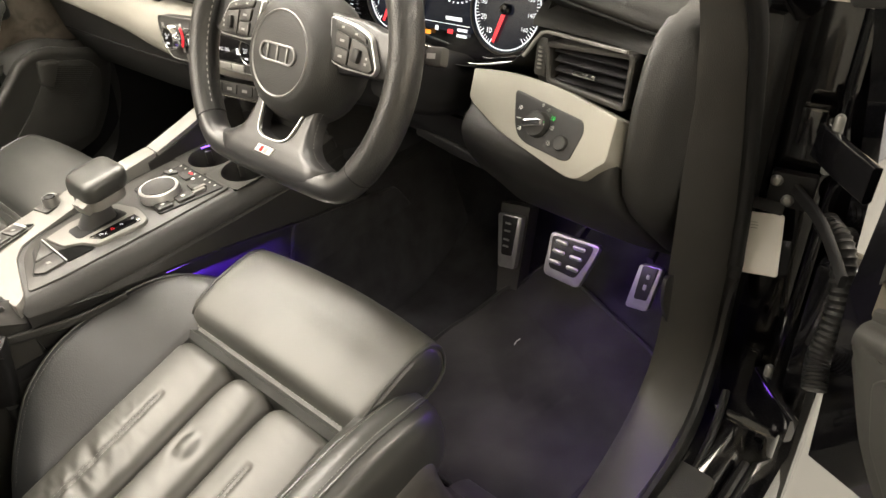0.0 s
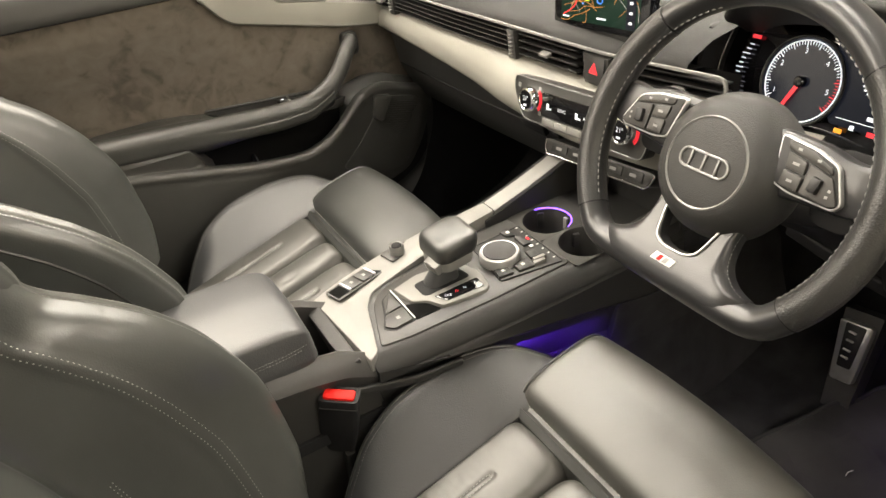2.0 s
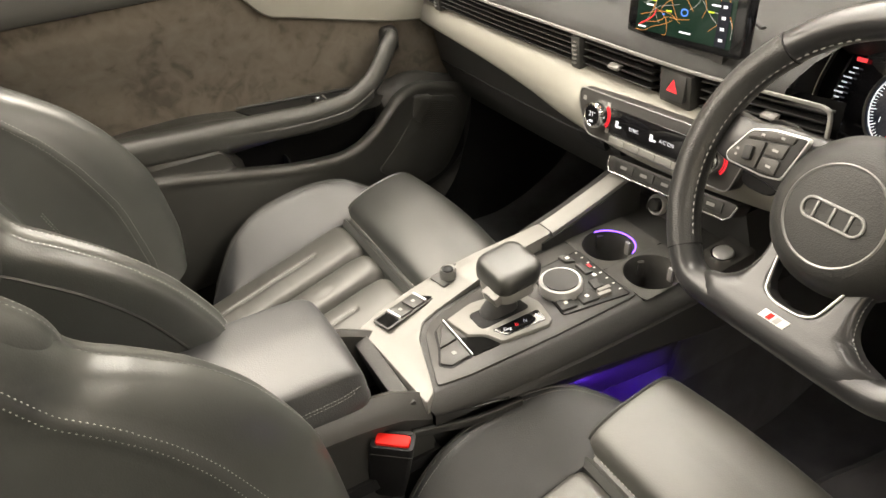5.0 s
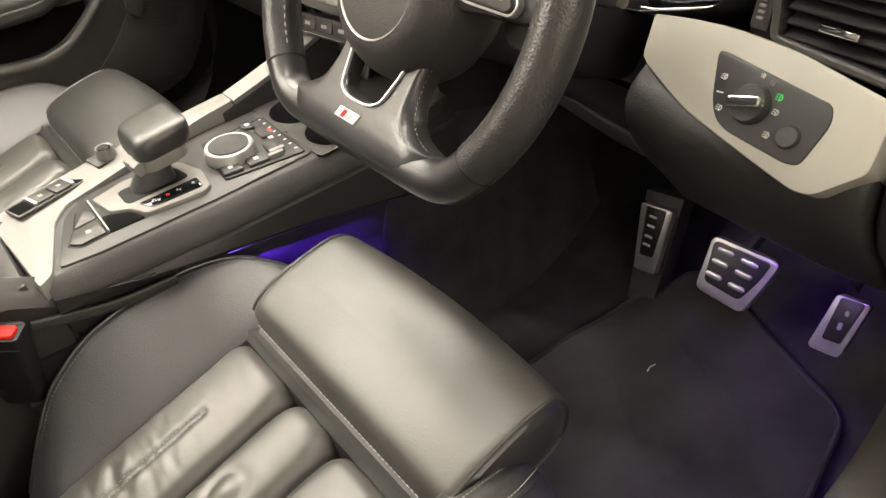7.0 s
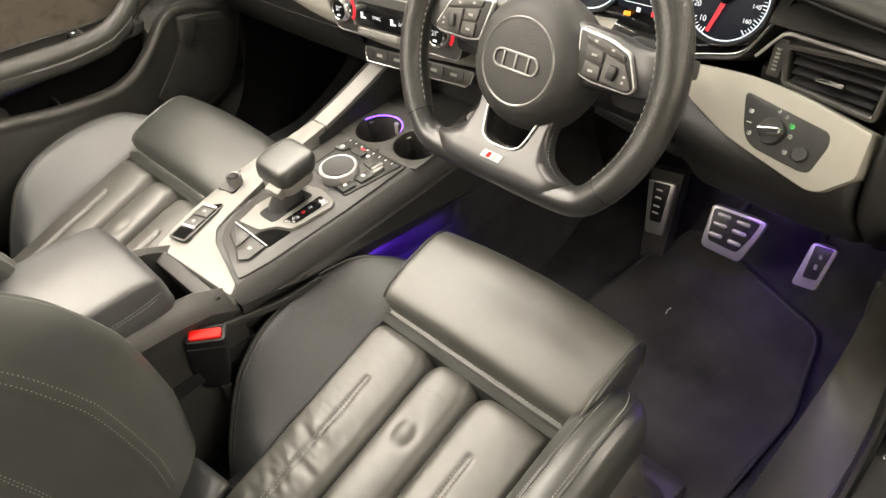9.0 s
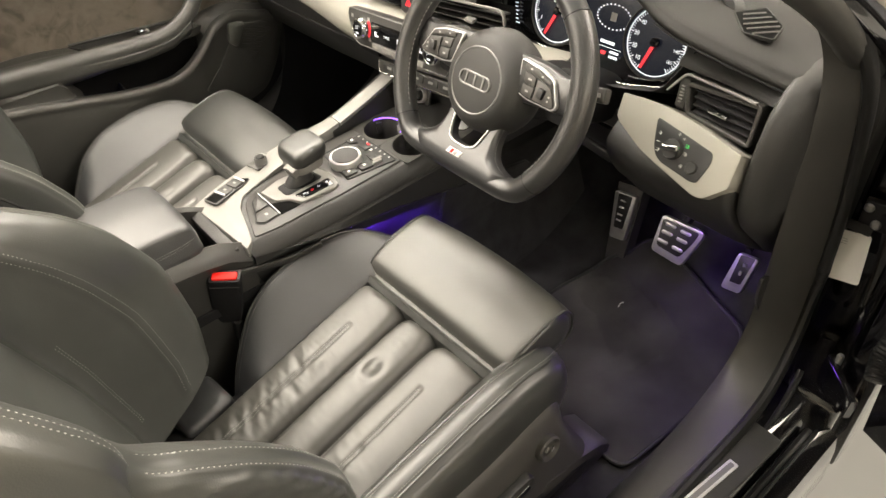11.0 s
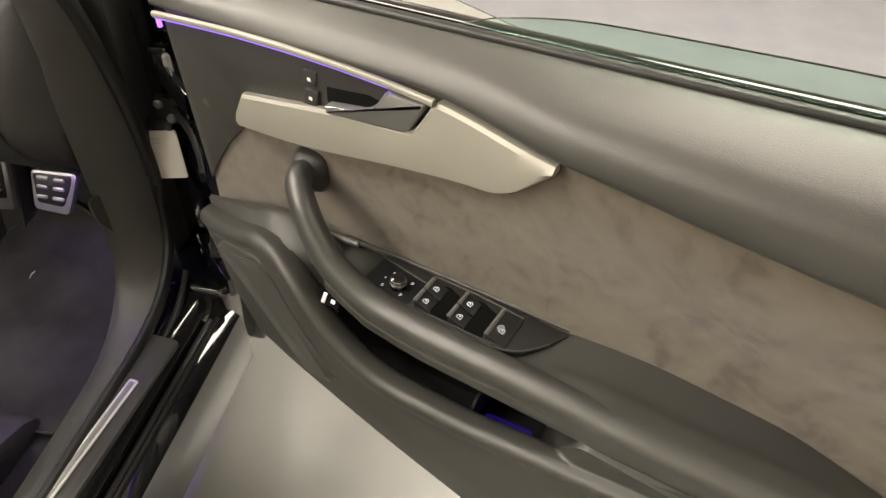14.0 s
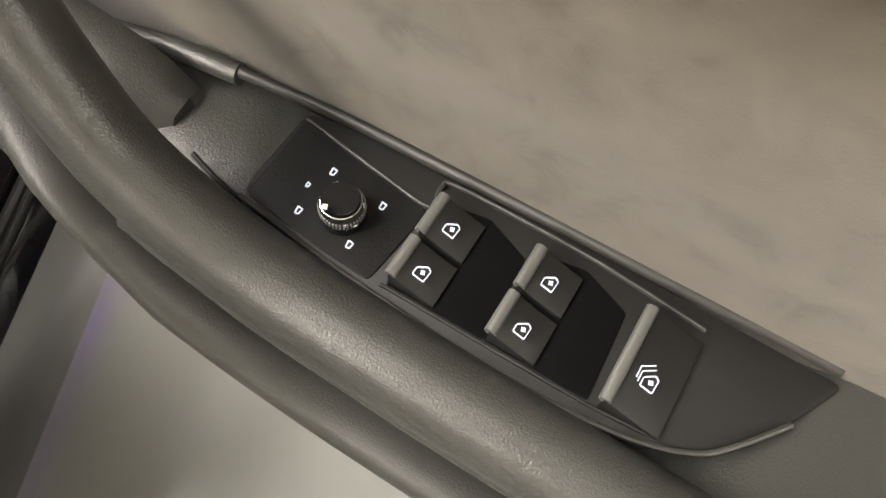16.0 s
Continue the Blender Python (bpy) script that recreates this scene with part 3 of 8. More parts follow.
part("sheet", plate(basis((0.8345, 0.7810, 0.617), (1, -0.18, 0.20), (0.1, -1, 0.22)), rounded(0.052, 0.088, 0.004), 0.0, 0.0022, 0.0006), WHITE, tag)
for k in range(6):
    part("printed_line", box(basis((0.8345, 0.7810, 0.617), (1, -0.18, 0.20), (0.1, -1, 0.22)) @ pose(-0.015 + 0.004 * (k // 3), 0.030 - 0.004 * (k % 3), 0.0023), (0.012 - 0.002 * (k % 2), 0.0009, 0.0002)), GREY_PRINT, tag)
part("fold", plate(basis((0.826, 0.788, 0.672), (1, -0.18, 0.16), (0.1, -1, 0.8)), rounded(0.050, 0.016, 0.003), 0.0, 0.003, 0.0008), DARK, tag)
loom = thing("wiring_boot", "corrugated black rubber wiring boot between pillar and door", "wiring boot", (0.95, 0.74, 0.58))
pts = spline([(0.90, 0.79, 0.675), (0.935, 0.755, 0.66), (0.955, 0.72, 0.60), (0.955, 0.69, 0.545), (0.965, 0.66, 0.52)], 60)
part("hose", sweep(pts, oval(0.014, 0.014, 12), scale=[1.0 + 0.14 * (i % 2) for i in range(61)]), RUBBER, loom)
for hz in (0.0, 0.385):
    part("hinge_plate", box(pose(0.856, 0.800, 0.405 + hz, 0, 0, 8), (0.030, 0.018, 0.05), 0.004), PAINT, body)
    part("hinge_arm", sweep([Vector(p) for p in ((0.875, 0.765, 0.405 + hz), (0.91, 0.735, 0.40 + hz), (0.95, 0.70, 0.398 + hz))], rounded(0.012, 0.045, 0.003)), PAINT, body)
    part("hinge_pin", lathe(pose(0.892, 0.757, 0.37 + hz), [(0.006, 0), (0.006, 0.07), (0.004, 0.073)], 10), GUNMETAL, body)

# ---- dashboard ----
dash = thing("dashboard", "black soft-grained dashboard with pale silver trim", "dashboard", (0, 0.6, 0.8))
FRONT_Y = [(-0.74, 0.541), (-0.45, 0.545), (-0.2, 0.557), (0.0, 0.569), (0.19, 0.607), (0.40, 0.650), (0.60, 0.648), (0.75, 0.632)]
BAND_LOW = [(-0.74, 0.790), (-0.45, 0.772), (-0.2, 0.745), (0.0, 0.735), (0.2, 0.735), (0.75, 0.735)]


def dash_y(x):
    return table(FRONT_Y, x)


def dash_section(x):
    y, low = dash_y(x), table(BAND_LOW, x)
    drop = table([(-0.76, 0.028), (-0.55, 0.008), (-0.3, 0.0), (0.5, 0.0), (0.76, 0.02)], x)
    return [(1.075, 0.948 - drop), (0.95, 0.955 - drop), (0.80, 0.953 - drop), (y + 0.12, 0.945 - drop), (y + 0.055, 0.933 - drop * 0.7), (y + 0.022, 0.918 - drop * 0.5), (y + 0.008, 0.908 - drop * 0.4),
            (y + 0.006, 0.900 - drop * 0.3), (y + 0.045, 0.897 - drop * 0.3), (y + 0.048, 0.842), (y + 0.02, 0.838), (y + 0.025, low - 0.004), (y + 0.06, low - 0.022), (y + 0.12, low - 0.06),
            (y + 0.20, 0.64), (y + 0.28, 0.58), (1.10, 0.60)]


part("dash_body", loft([[Vector((x, y, z)) for y, z in dash_section(x)] for x in np.linspace(-0.745, 0.150, 34)], closed=False, caps=False), DASHSKIN, dash, "black soft-grained dash top and front", angle=50)
part("dash_right", loft([[Vector((x, y, z)) for y, z in dash_section(x)] for x in np.linspace(0.545, 0.745, 10)], closed=False, caps=False), DASHSKIN, dash, angle=50)
behind = [(1.075, 0.948), (0.95, 0.957), (0.85, 0.966), (0.79, 0.972), (0.772, 0.965), (0.765, 0.93), (0.755, 0.80), (0.70, 0.782), (0.665, 0.775), (0.66, 0.745), (0.70, 0.70), (0.80, 0.62), (0.95, 0.58), (1.10, 0.60)]
part("cluster_backing", loft([[Vector((x, y, z)) for y, z in behind] for x in np.linspace(0.14, 0.555, 8)], closed=False, caps=False), SOFT, dash, angle=50)


def band_fn(u, v):
    x = lerp(-0.742, 0.335, u)
    y, low, high = dash_y(x), table(BAND_LOW, x), 0.846
    bulge = table([(-0.74, 0.010), (-0.35, 0.024), (-0.17, 0.050), (0.0, 0.058), (0.14, 0.060), (0.335, 0.03)], x)
    a = v * math.pi
    z = lerp(high, low, v)
    yy = y + 0.022 - bulge * max(0.0, math.sin(a)) ** 0.42 - 0.006 * math.sin(a * 0.5)
    if v > 0.82:
        yy += (v - 0.82) * 0.12
    return Vector((x, yy, z))


part("trim_band", grid(band_fn, 60, 18), TRIM, dash, "pale satin silver trim band")
# bright line along the upper lip
part("lip_line", sweep([Vector((x, dash_y(x) + 0.003, 0.9015 - 0.3 * table([(-0.76, 0.028), (-0.55, 0.008), (-0.3, 0.0)], x))) for x in np.linspace(-0.735, 0.20, 50)], rounded(0.004, 0.005, 0.001)), SILVER, dash, "slim satin chrome line")
part("vent_end", sweep(spline([(0.20, dash_y(0.2) + 0.003, 0.9015), (0.212, dash_y(0.2) + 0.004, 0.895), (0.214, dash_y(0.2) + 0.006, 0.86), (0.208, dash_y(0.2) + 0.01, 0.845)], 12), rounded(0.005, 0.005, 0.001), up=(0, -1, 0)), SILVER, dash)


def vent(x0, x1, z0, z1, slats=4, tab=None):
    """An air vent set in the dash front: frame, slats and thumb wheel."""
    v = thing("air_vent", "black slatted air vent set in the dashboard", "air vent", ((x0 + x1) / 2, dash_y((x0 + x1) / 2) + 0.01, z0), "dashboard vents")

    def at(x, dy, z):
        return Vector((x, dash_y(x) + dy, z))

    # near-black sheet stands in for the shade inside the vent
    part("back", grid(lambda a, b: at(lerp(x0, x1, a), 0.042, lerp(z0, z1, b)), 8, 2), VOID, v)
    for i in range(slats):
        z = lerp(z0, z1, (i + 0.6) / (slats + 0.2))
        part("slat", sweep([at(x, 0.020, z) for x in np.linspace(x0 + 0.002, x1 - 0.002, 9)], [(-0.013, -0.0045), (0.014, 0.0015), (0.014, 0.0035), (-0.013, -0.0015)]), SOFT, v)
    if tab:
        part("slider", box(pose(tab, dash_y(tab) + 0.004, lerp(z0, z1, 0.5), 15), (0.022, 0.014, 0.006), 0.002), SILVER, v, "small silver slider")
    return v


vent(-0.735, -0.665, 0.846, 0.884, tab=-0.70)
vent(-0.640, -0.225, 0.846, 0.893, 5)
vent(-0.195, -0.045, 0.846, 0.896, 4, tab=-0.12)
vent(0.035, 0.205, 0.846, 0.897, 4, tab=0.14)
for x in (-0.652, -0.210):
    post = thing("vent_wheel", "ribbed thumb wheel between the air vents", "thumb wheel", (x, dash_y(x), 0.87))
    part("post", box(pose(x, dash_y(x) + 0.022, 0.871, 5), (0.022, 0.040, 0.054), 0.003), INLAY, post)
    for i in range(6):
        part("rib", box(pose(x, dash_y(x) + 0.001, 0.853 + i * 0.007, 5), (0.009, 0.004, 0.003), 0.001), SILVER, post)
hazard = thing("hazard_button", "black button with a red warning triangle", "button", (-0.003, 0.57, 0.873))
part("surround", box(pose(-0.003, 0.596, 0.871, 6), (0.060, 0.044, 0.052), 0.003), INLAY, hazard)
face = basis((-0.003, 0.5725, 0.873), (1, 0.12, 0), (0, -1, 0.1))
part("key", plate(face, rounded(0.046, 0.040, 0.004), -0.004, 0.0035, 0.001), SOFT, hazard)
tri = [(-0.011, -0.008), (0.011, -0.008), (0.0, 0.011)]
part("triangle", frame_ring(face, round_corners(tri, 0.002), 0.0035, 0.002, 0.0042), LIT_RED, hazard)
part("triangle_centre", plate(face, inset(tri, 0.004), 0.002, 0.0041, 0.0003), LIT_RED, hazard)

# climate unit
clim = thing("climate_control", "climate control panel with a small display and knobs", "climate panel", (-0.02, 0.53, 0.80))
cf = basis((0.003, 0.531, 0.811), (1, 0.10, 0.055), (0, -1, 0.16))
outline = round_corners([(-0.160, 0.036), (0.160, 0.036), (0.166, 0.012), (0.150, -0.036), (-0.132, -0.036), (-0.160, 0.010)], 0.012)
part("panel", plate(cf, outline, -0.02, 0.003, 0.0015), INLAY, clim)
part("bezel", frame_ring(cf, outline, 0.0020, -0.004, 0.0042), GUNMETAL, clim)
part("display", plate(cf, rounded(0.165, 0.040, 0.004), 0.0, 0.0045, 0.001), GLOSS, clim, "black display with white symbols")
for i, word in enumerate(("SYNC", "A/C ON")):
    part("lettering", writing(word, cf @ pose(-0.030 + i * 0.066, -0.002, 0.0048), 0.008), LIT_SOFT, clim)
for x in (-0.066, 0.006, 0.072):
    bmm = box(cf @ pose(x, -0.002, 0.0048), (0.006, 0.010, 0.0004))
    box(cf @ pose(x + 0.006, -0.005, 0.0048), (0.007, 0.003, 0.0004), bm=bmm)
    part("symbol", bmm, LIT_SOFT, clim)
for i in range(5):
    part("key", plate(cf @ pose(-0.062 + i * 0.0325, -0.028, 0), rounded(0.0318, 0.011, 0.0015), 0.0, 0.0060, 0.0012), SILVER, clim, "silver rocker key")
for x in (-0.108, 0.116):
    ring = lathe(cf @ pose(x, 0.003, 0), [(0.022, 0.0), (0.0215, 0.012), (0.0195, 0.019), (0.0165, 0.020), (0.0155, 0.0185), (0.001, 0.0184)], 36)
    kn = part("knob", ring, CHROME, clim, "chrome ringed temperature knob")
    part("knob_face", lathe(cf @ pose(x, 0.003, 0.0186), [(0.0150, 0.0), (0.0150, 0.0008), (0.001, 0.0009)], 24), GLOSS, kn)
    part("digits", writing("21°", cf @ pose(x + 0.001, 0.005, 0.0200), 0.0105), LIT_SOFT, kn)
    part("bars", box(cf @ pose(x, -0.006, 0.0199), (0.008, 0.003, 0.0003)), LIT_SOFT, kn)
    arc = [cf @ Vector((x + 0.0240 * math.cos(a), 0.003 + 0.0240 * math.sin(a), 0.0042)) for a in np.linspace(-0.75, 0.75, 14)]
    part("red_scale", sweep(arc, rounded(0.0026, 0.0012, 0.0004), up=cf.to_3x3() @ Vector((0, 0, 1))), LIT_RED, kn)
for x, y in ((-0.146, 0.020), (-0.090, 0.022), (-0.088, -0.018), (-0.142, -0.014)):
    part("mark", box(cf @ pose(x, y, 0.0032), (0.007, 0.007, 0.0005)), GREY_PRINT, clim)

# key row, radio knob and starter below the band
row = thing("switch_row", "slim black row of switches with a chrome edge", "switch panel", (-0.01, 0.575, 0.712))
rf = basis((0.014, 0.567, 0.719), (1, 0.05, 0.085), (0, -1, 0.35))
outline = round_corners([(-0.128, 0.013), (0.128, 0.013), (0.122, -0.006), (0.112, -0.013), (-0.122, -0.013), (-0.128, 0.0)], 0.006)
part("panel", plate(rf, outline, -0.03, 0.003, 0.001), INLAY, row)
part("chrome_edge", sweep([rf @ Vector((x, y, 0.003)) for x, y in [(-0.128, 0.012), (-0.128, -0.002), (-0.121, -0.0135), (0.112, -0.0135), (0.122, -0.006), (0.128, 0.010)]], rounded(0.003, 0.003, 0.0008), up=(0, -1, 0.3)), CHROME, row)
for i in range(5):
    part("key", plate(rf @ pose(-0.090 + i * 0.044, 0.001, 0), rounded(0.041, 0.017, 0.002), 0.0, 0.0048, 0.001), SOFT, row)
    part("symbol", box(rf @ pose(-0.090 + i * 0.044, 0.001, 0.0049), (0.014, 0.005, 0.0004)), GREY_PRINT, row)
stack = thing("lower_stack", "black lower panel of the centre stack", "trim panel", (0, 0.62, 0.65))
stack_front = [(0.615, 0.706), (0.640, 0.640), (0.640, 0.605), (0.75, 0.58), (0.75, 0.72)]
part("panel", loft([[Vector((x, y, z)) for y, z in stack_front] for x in (-0.135, -0.05, 0.06, 0.125)]), SOFT, stack)
kf = basis((-0.044, 0.622, 0.638), (1, 0.05, 0), (0, -1, 0.32))
vol = thing("volume_knob", "small black knob with a chrome ring", "knob", (-0.066, 0.62, 0.63))
part("base", plate(kf, rounded(0.052, 0.050, 0.012), 0.0, 0.005, 0.002), INLAY, vol)
part("ring", lathe(kf, [(0.0185, 0.004), (0.018, 0.012), (0.0165, 0.014), (0.0135, 0.013), (0.0135, 0.007), (0.001, 0.007)], 28), STEEL, vol)
part("grip", lathe(kf, [(0.0115, 0.006), (0.0112, 0.020), (0.0095, 0.022), (0.001, 0.022)], 24), SOFT, vol)
start = thing("start_button", "round silver engine start button", "button", (0.10, 0.625, 0.612))
sf = basis((0.108, 0.604, 0.6275), (1, -0.08, 0), (0.02, -0.22, 0.97))
part("base", plate(sf, rounded(0.052, 0.084, 0.006), -0.02, 0.003, 0.0015), INLAY, start)
part("bezel", lathe(sf, [(0.0185, 0.003), (0.018, 0.007), (0.0160, 0.0075), (0.0155, 0.006), (0.001, 0.006)], 28), CHROME, start)
part("cap", lathe(sf, [(0.0150, 0.004), (0.0148, 0.0085), (0.013, 0.0095), (0.001, 0.0100)], 28), STEEL, start)

# display on the dash
screen = thing("navigation_display", "upright navigation display showing a dark road map", "display", (-0.052, 0.64, 0.905))
scf = basis((-0.0255, 0.597, 0.9825), (1, 0.005, 0.068), (0, -1, 0.10)) @ Matrix.Scale(0.945, 4)
part("case", plate(scf, rounded(0.226, 0.126, 0.008), -0.018, 0.0, 0.002), GLOSS, screen)
part("foot", box(scf @ pose(0, -0.066, -0.020), (0.16, 0.05, 0.03), 0.006), SOFT, screen)
part("image", plate(scf, rounded(0.186, 0.104, 0.002), 0.0, 0.0008, 0.0002), MAP_DARK, screen, "dark green map image")
random.seed(4)


def road(pts, wide, mat, h):
    c = [scf @ Vector((x, y, h)) for x, y in pts]
    part("road_line", sweep(spline(c, 16), rounded(wide, 0.0003, 0.0001, 1), up=scf.to_3x3() @ Vector((0, 0, 1))), mat, screen)


for i in range(20):
    x, y = random.uniform(-0.08, 0.07), random.uniform(-0.045, 0.035)
    pts = [(x, y)]
    a = random.uniform(0, 6.28)
    for j in range(4):
        a += random.uniform(-0.6, 0.6)
        x, y = min(0.092, max(-0.092, x + 0.022 * math.cos(a))), min(0.045, max(-0.052, y + 0.016 * math.sin(a)))
        pts.append((x, y))
    road(pts, 0.0005, LIT_ORANGE if i % 3 else LIT_DIM, 0.0011 + 0.00004 * i)
road([(-0.035, 0.036), (-0.01, 0.030), (0.0, 0.022), (0.012, 0.034), (0.02, 0.02), (0.03, 0.008)], 0.0014, LIT_RED, 0.0022)
road([(-0.085, -0.044), (-0.06, -0.03), (-0.052, -0.018)], 0.0014, LIT_RED, 0.0023)
for x, y, w, mat in ((-0.060, 0.028, 0.012, LIT_YELLOW), (-0.058, -0.004, 0.012, LIT_YELLOW), (-0.026, -0.016, 0.015, LIT_YELLOW), (0.053, -0.006, 0.014, LIT_YELLOW), (0.022, 0.012, 0.012, LIT_WHITE),
                     (0.004, 0.020, 0.006, LIT_WHITE), (-0.066, -0.012, 0.020, LIT_WHITE), (0.06, 0.004, 0.022, LIT_WHITE), (-0.012, 0.008, 0.022, LIT_WHITE), (0.010, -0.042, 0.030, LIT_WHITE),
                     (-0.078, -0.046, 0.022, LIT_WHITE), (0.072, 0.030, 0.020, LIT_WHITE), (-0.074, 0.036, 0.016, LIT_WHITE), (-0.030, 0.020, 0.006, LIT_BLUE), (-0.036, -0.022, 0.006, LIT_BLUE)):
    part("label_bar", box(scf @ pose(x, y, 0.0027), (w * 0.72, 0.0023, 0.0003)), mat, screen)
part("position_mark", frame_ring(scf, [(0.004 + 0.007 * a, -0.014 + 0.0055 * b) for a, b in oval(1, 1, 16)], 0.0016, 0.0020, 0.0030), LIT_BLUE, screen)
part("side_bar", box(scf @ pose(0.076, -0.020, 0.0025), (0.020, 0.062, 0.0003)), DIAL, screen)
for i in range(4):
    part("side_symbol", box(scf @ pose(0.076, 0.004 - i * 0.015, 0.0028), (0.007, 0.004, 0.0003)), LIT_SOFT, screen)
part("dash_recess_rim", sweep(spline([(-0.29, 0.60, 0.925), (-0.27, 0.635, 0.953), (-0.16, 0.655, 0.957), (0.02, 0.665, 0.957), (0.06, 0.66, 0.954)], 20), oval(0.005, 0.0025, 8)), DASHSKIN, dash)

# ---- instruments ----
cluster = thing("instrument_cluster", "instrument cluster with two lit white dials and red needles", "instrument cluster", (0.36, 0.70, 0.88))
cl = basis((0.365, 0.706, 0.889), (0.99, -0.135, 0.068), (0, -1, 0.30))
arch = round_corners([(-0.238, 0.0), (-0.228, 0.062), (-0.165, 0.104), (0.155, 0.110), (0.205, 0.075), (0.182, 0.0), (0.150, -0.060), (0.065, -0.080), (-0.05, -0.062), (-0.18, -0.064), (-0.228, -0.048)], 0.02)
part("back_panel", plate(cl, arch, -0.03, -0.004, 0.002), GLOSS, cluster)
shell = [[cl @ Vector((x * k, y * k + dy, h * (0.25 if y > 0.05 else 1.0))) for x, y in arch] for k, dy, h in ((1.0, 0, -0.03), (1.015, 0, 0.02), (1.03, 0.002, 0.040), (1.05, 0.004, 0.043), (1.08, 0.006, 0.034), (1.13, 0.0, -0.03))]
part("hood", loft(shell, True, False), SOFT, cluster, "black grained instrument hood")
part("chrome_line", sweep([cl @ Vector((x * 0.985, y * 0.985, 0.012)) for x, y in arch], rounded(0.003, 0.003, 0.0008), up=cl.to_3x3() @ Vector((0, 0, 1)), closed=True), CHROME, cluster)
part("centre_display", plate(cl @ pose(-0.002, 0.030, 0), round_corners([(-0.075, 0.055), (0.075, 0.055), (0.050, -0.070), (-0.050, -0.070)], 0.01), -0.004, 0.0004, 0.0002), DIAL, cluster)


def dial(cx, words, first, last, needle, red_from=None, size=0.89):
    d = cl @ pose(cx, 0.002, 0) @ Matrix.Diagonal((size, size, 1, 1))
    g = part("dial", lathe(d, [(0.066, -0.002), (0.066, 0.003), (0.0635, 0.004), (0.062, 0.0015), (0.001, 0.0015)], 44), DIAL, cluster, "black dial with white scale")
    part("dial_ring", lathe(d, [(0.0675, -0.002), (0.068, 0.0055), (0.0660, 0.0065), (0.0645, 0.005), (0.0645, -0.002)], 44), INLAY, g)
    ticks = bmesh.new()
    reds = bmesh.new()
    count = 60
    for i in range(count + 1):
        t = i / count
        a = radians(lerp(first, last, t))
        long = 0.008 if i % 5 == 0 else 0.005
        tgt = reds if red_from and t > red_from else ticks
        box(d @ Matrix.Rotation(a, 4, "Z") @ pose(0.0590 - long / 2, 0, 0.0022), (long, 0.0014 if i % 5 == 0 else 0.0009, 0.0005), bm=tgt)
    part("scale", ticks, LIT_WHITE, g)
    if red_from:
        part("red_scale", reds, LIT_RED, g)
    else:
        reds.free()
    for i, w in enumerate(words):
        a = radians(lerp(first, last, (i + 0.5) / len(words)))
        part("numeral", writing(w, d @ pose(0.045 * math.cos(a), 0.045 * math.sin(a), 0.0024), 0.0115 if len(w) < 3 else 0.009), LIT_WHITE, g)
    part("needle", loft([[d @ Matrix.Rotation(radians(needle), 4, "Z") @ Vector((x, s * w, 0.005 + h)) for s, h in ((-1, 0), (1, 0), (1, 0.001), (-1, 0.001))] for x, w in ((0.006, 0.0034), (0.053, 0.0026))]), LIT_RED, g, "glowing red needle")
    part("hub", lathe(d, [(0.0085, 0.001), (0.0085, 0.009), (0.006, 0.011), (0.001, 0.0112)], 20), GLOSS, g)
    halo = [d @ Vector((0.0605 * math.cos(a), 0.0605 * math.sin(a), 0.002)) for a in np.linspace(0, 2 * math.pi, 40)[:-1]]
    part("lit_rim", sweep(halo, rounded(0.0017, 0.0006, 0.0002), up=d.to_3x3() @ Vector((0, 0, 1)), closed=True), LIT_WHITE, g)


dial(-0.104, ("1", "2", "3", "4", "5"), 235, -35, 247, 0.80)
dial(0.103, ("10", "20", "30", "40", "60", "80", "100", "120", "140", "160"), 245, -50, 252)
side = bmesh.new()
for i in range(12):
    box(cl @ pose(-0.196 - 0.010 * math.sin(i / 11 * 3.14), -0.040 + i * 0.0068, 0.0), (0.012 if i % 3 == 0 else 0.007, 0.0016, 0.0006), bm=side)
part("side_scale", side, LIT_WHITE, cluster)
part("red_mark", box(cl @ pose(-0.192, 0.046, 0.0), (0.014, 0.005, 0.0006)), LIT_RED, cluster)
ringed = bmesh.new()
for i in range(26):
    a = 2 * math.pi * i / 26
    box(cl @ pose(0.012 + 0.034 * math.cos(a), 0.020 + 0.020 * math.sin(a), 0.0008), (0.003, 0.0022, 0.0003), bm=ringed)
part("display_ring", ringed, LIT_WHITE, cluster)
for x, y, w, h in ((0.012, 0.020, 0.012, 0.014), (-0.03, 0.066, 0.020, 0.004), (0.03, 0.066, 0.030, 0.004), (0.012, -0.022, 0.030, 0.005), (0.03, -0.036, 0.018, 0.004), (0.03, -0.044, 0.018, 0.004), (-0.018, -0.038, 0.006, 0.006)):
    part("display_bar", box(cl @ pose(x, y, 0.0008), (w, h, 0.0003)), GREY_PRINT if h > 0.01 else LIT_WHITE, cluster)
part("display_line", box(cl @ pose(0.0, -0.030, 0.0008), (0.085, 0.0008, 0.0003)), LIT_WHITE, cluster)
part("red_bar", box(cl @ pose(0.008, -0.040, 0.0008), (0.010, 0.006, 0.0003)), LIT_RED, cluster)
part("engine_lamp", box(cl @ pose(-0.034, -0.046, 0.0008), (0.011, 0.006, 0.0003)), LIT_AMBER, cluster, "small amber warning lamp")
part("blue_bar", box(cl @ pose(0.055, 0.062, 0.0010), (0.016, 0.005, 0.0003)), LIT_BLUE, cluster)

# ---- driver's side of the dash ----
def wing_y(x, z):
    return 0.598 + 0.62 * (z - 0.82) - 0.12 * (x - 0.6)


def wing_put(x, z, h):
    n = Vector((0.12, -1, 0.62)).normalized()
    return Vector((x, wing_y(x, z), z)) + Vector((-0.1, -0.85, 0.5)) * h


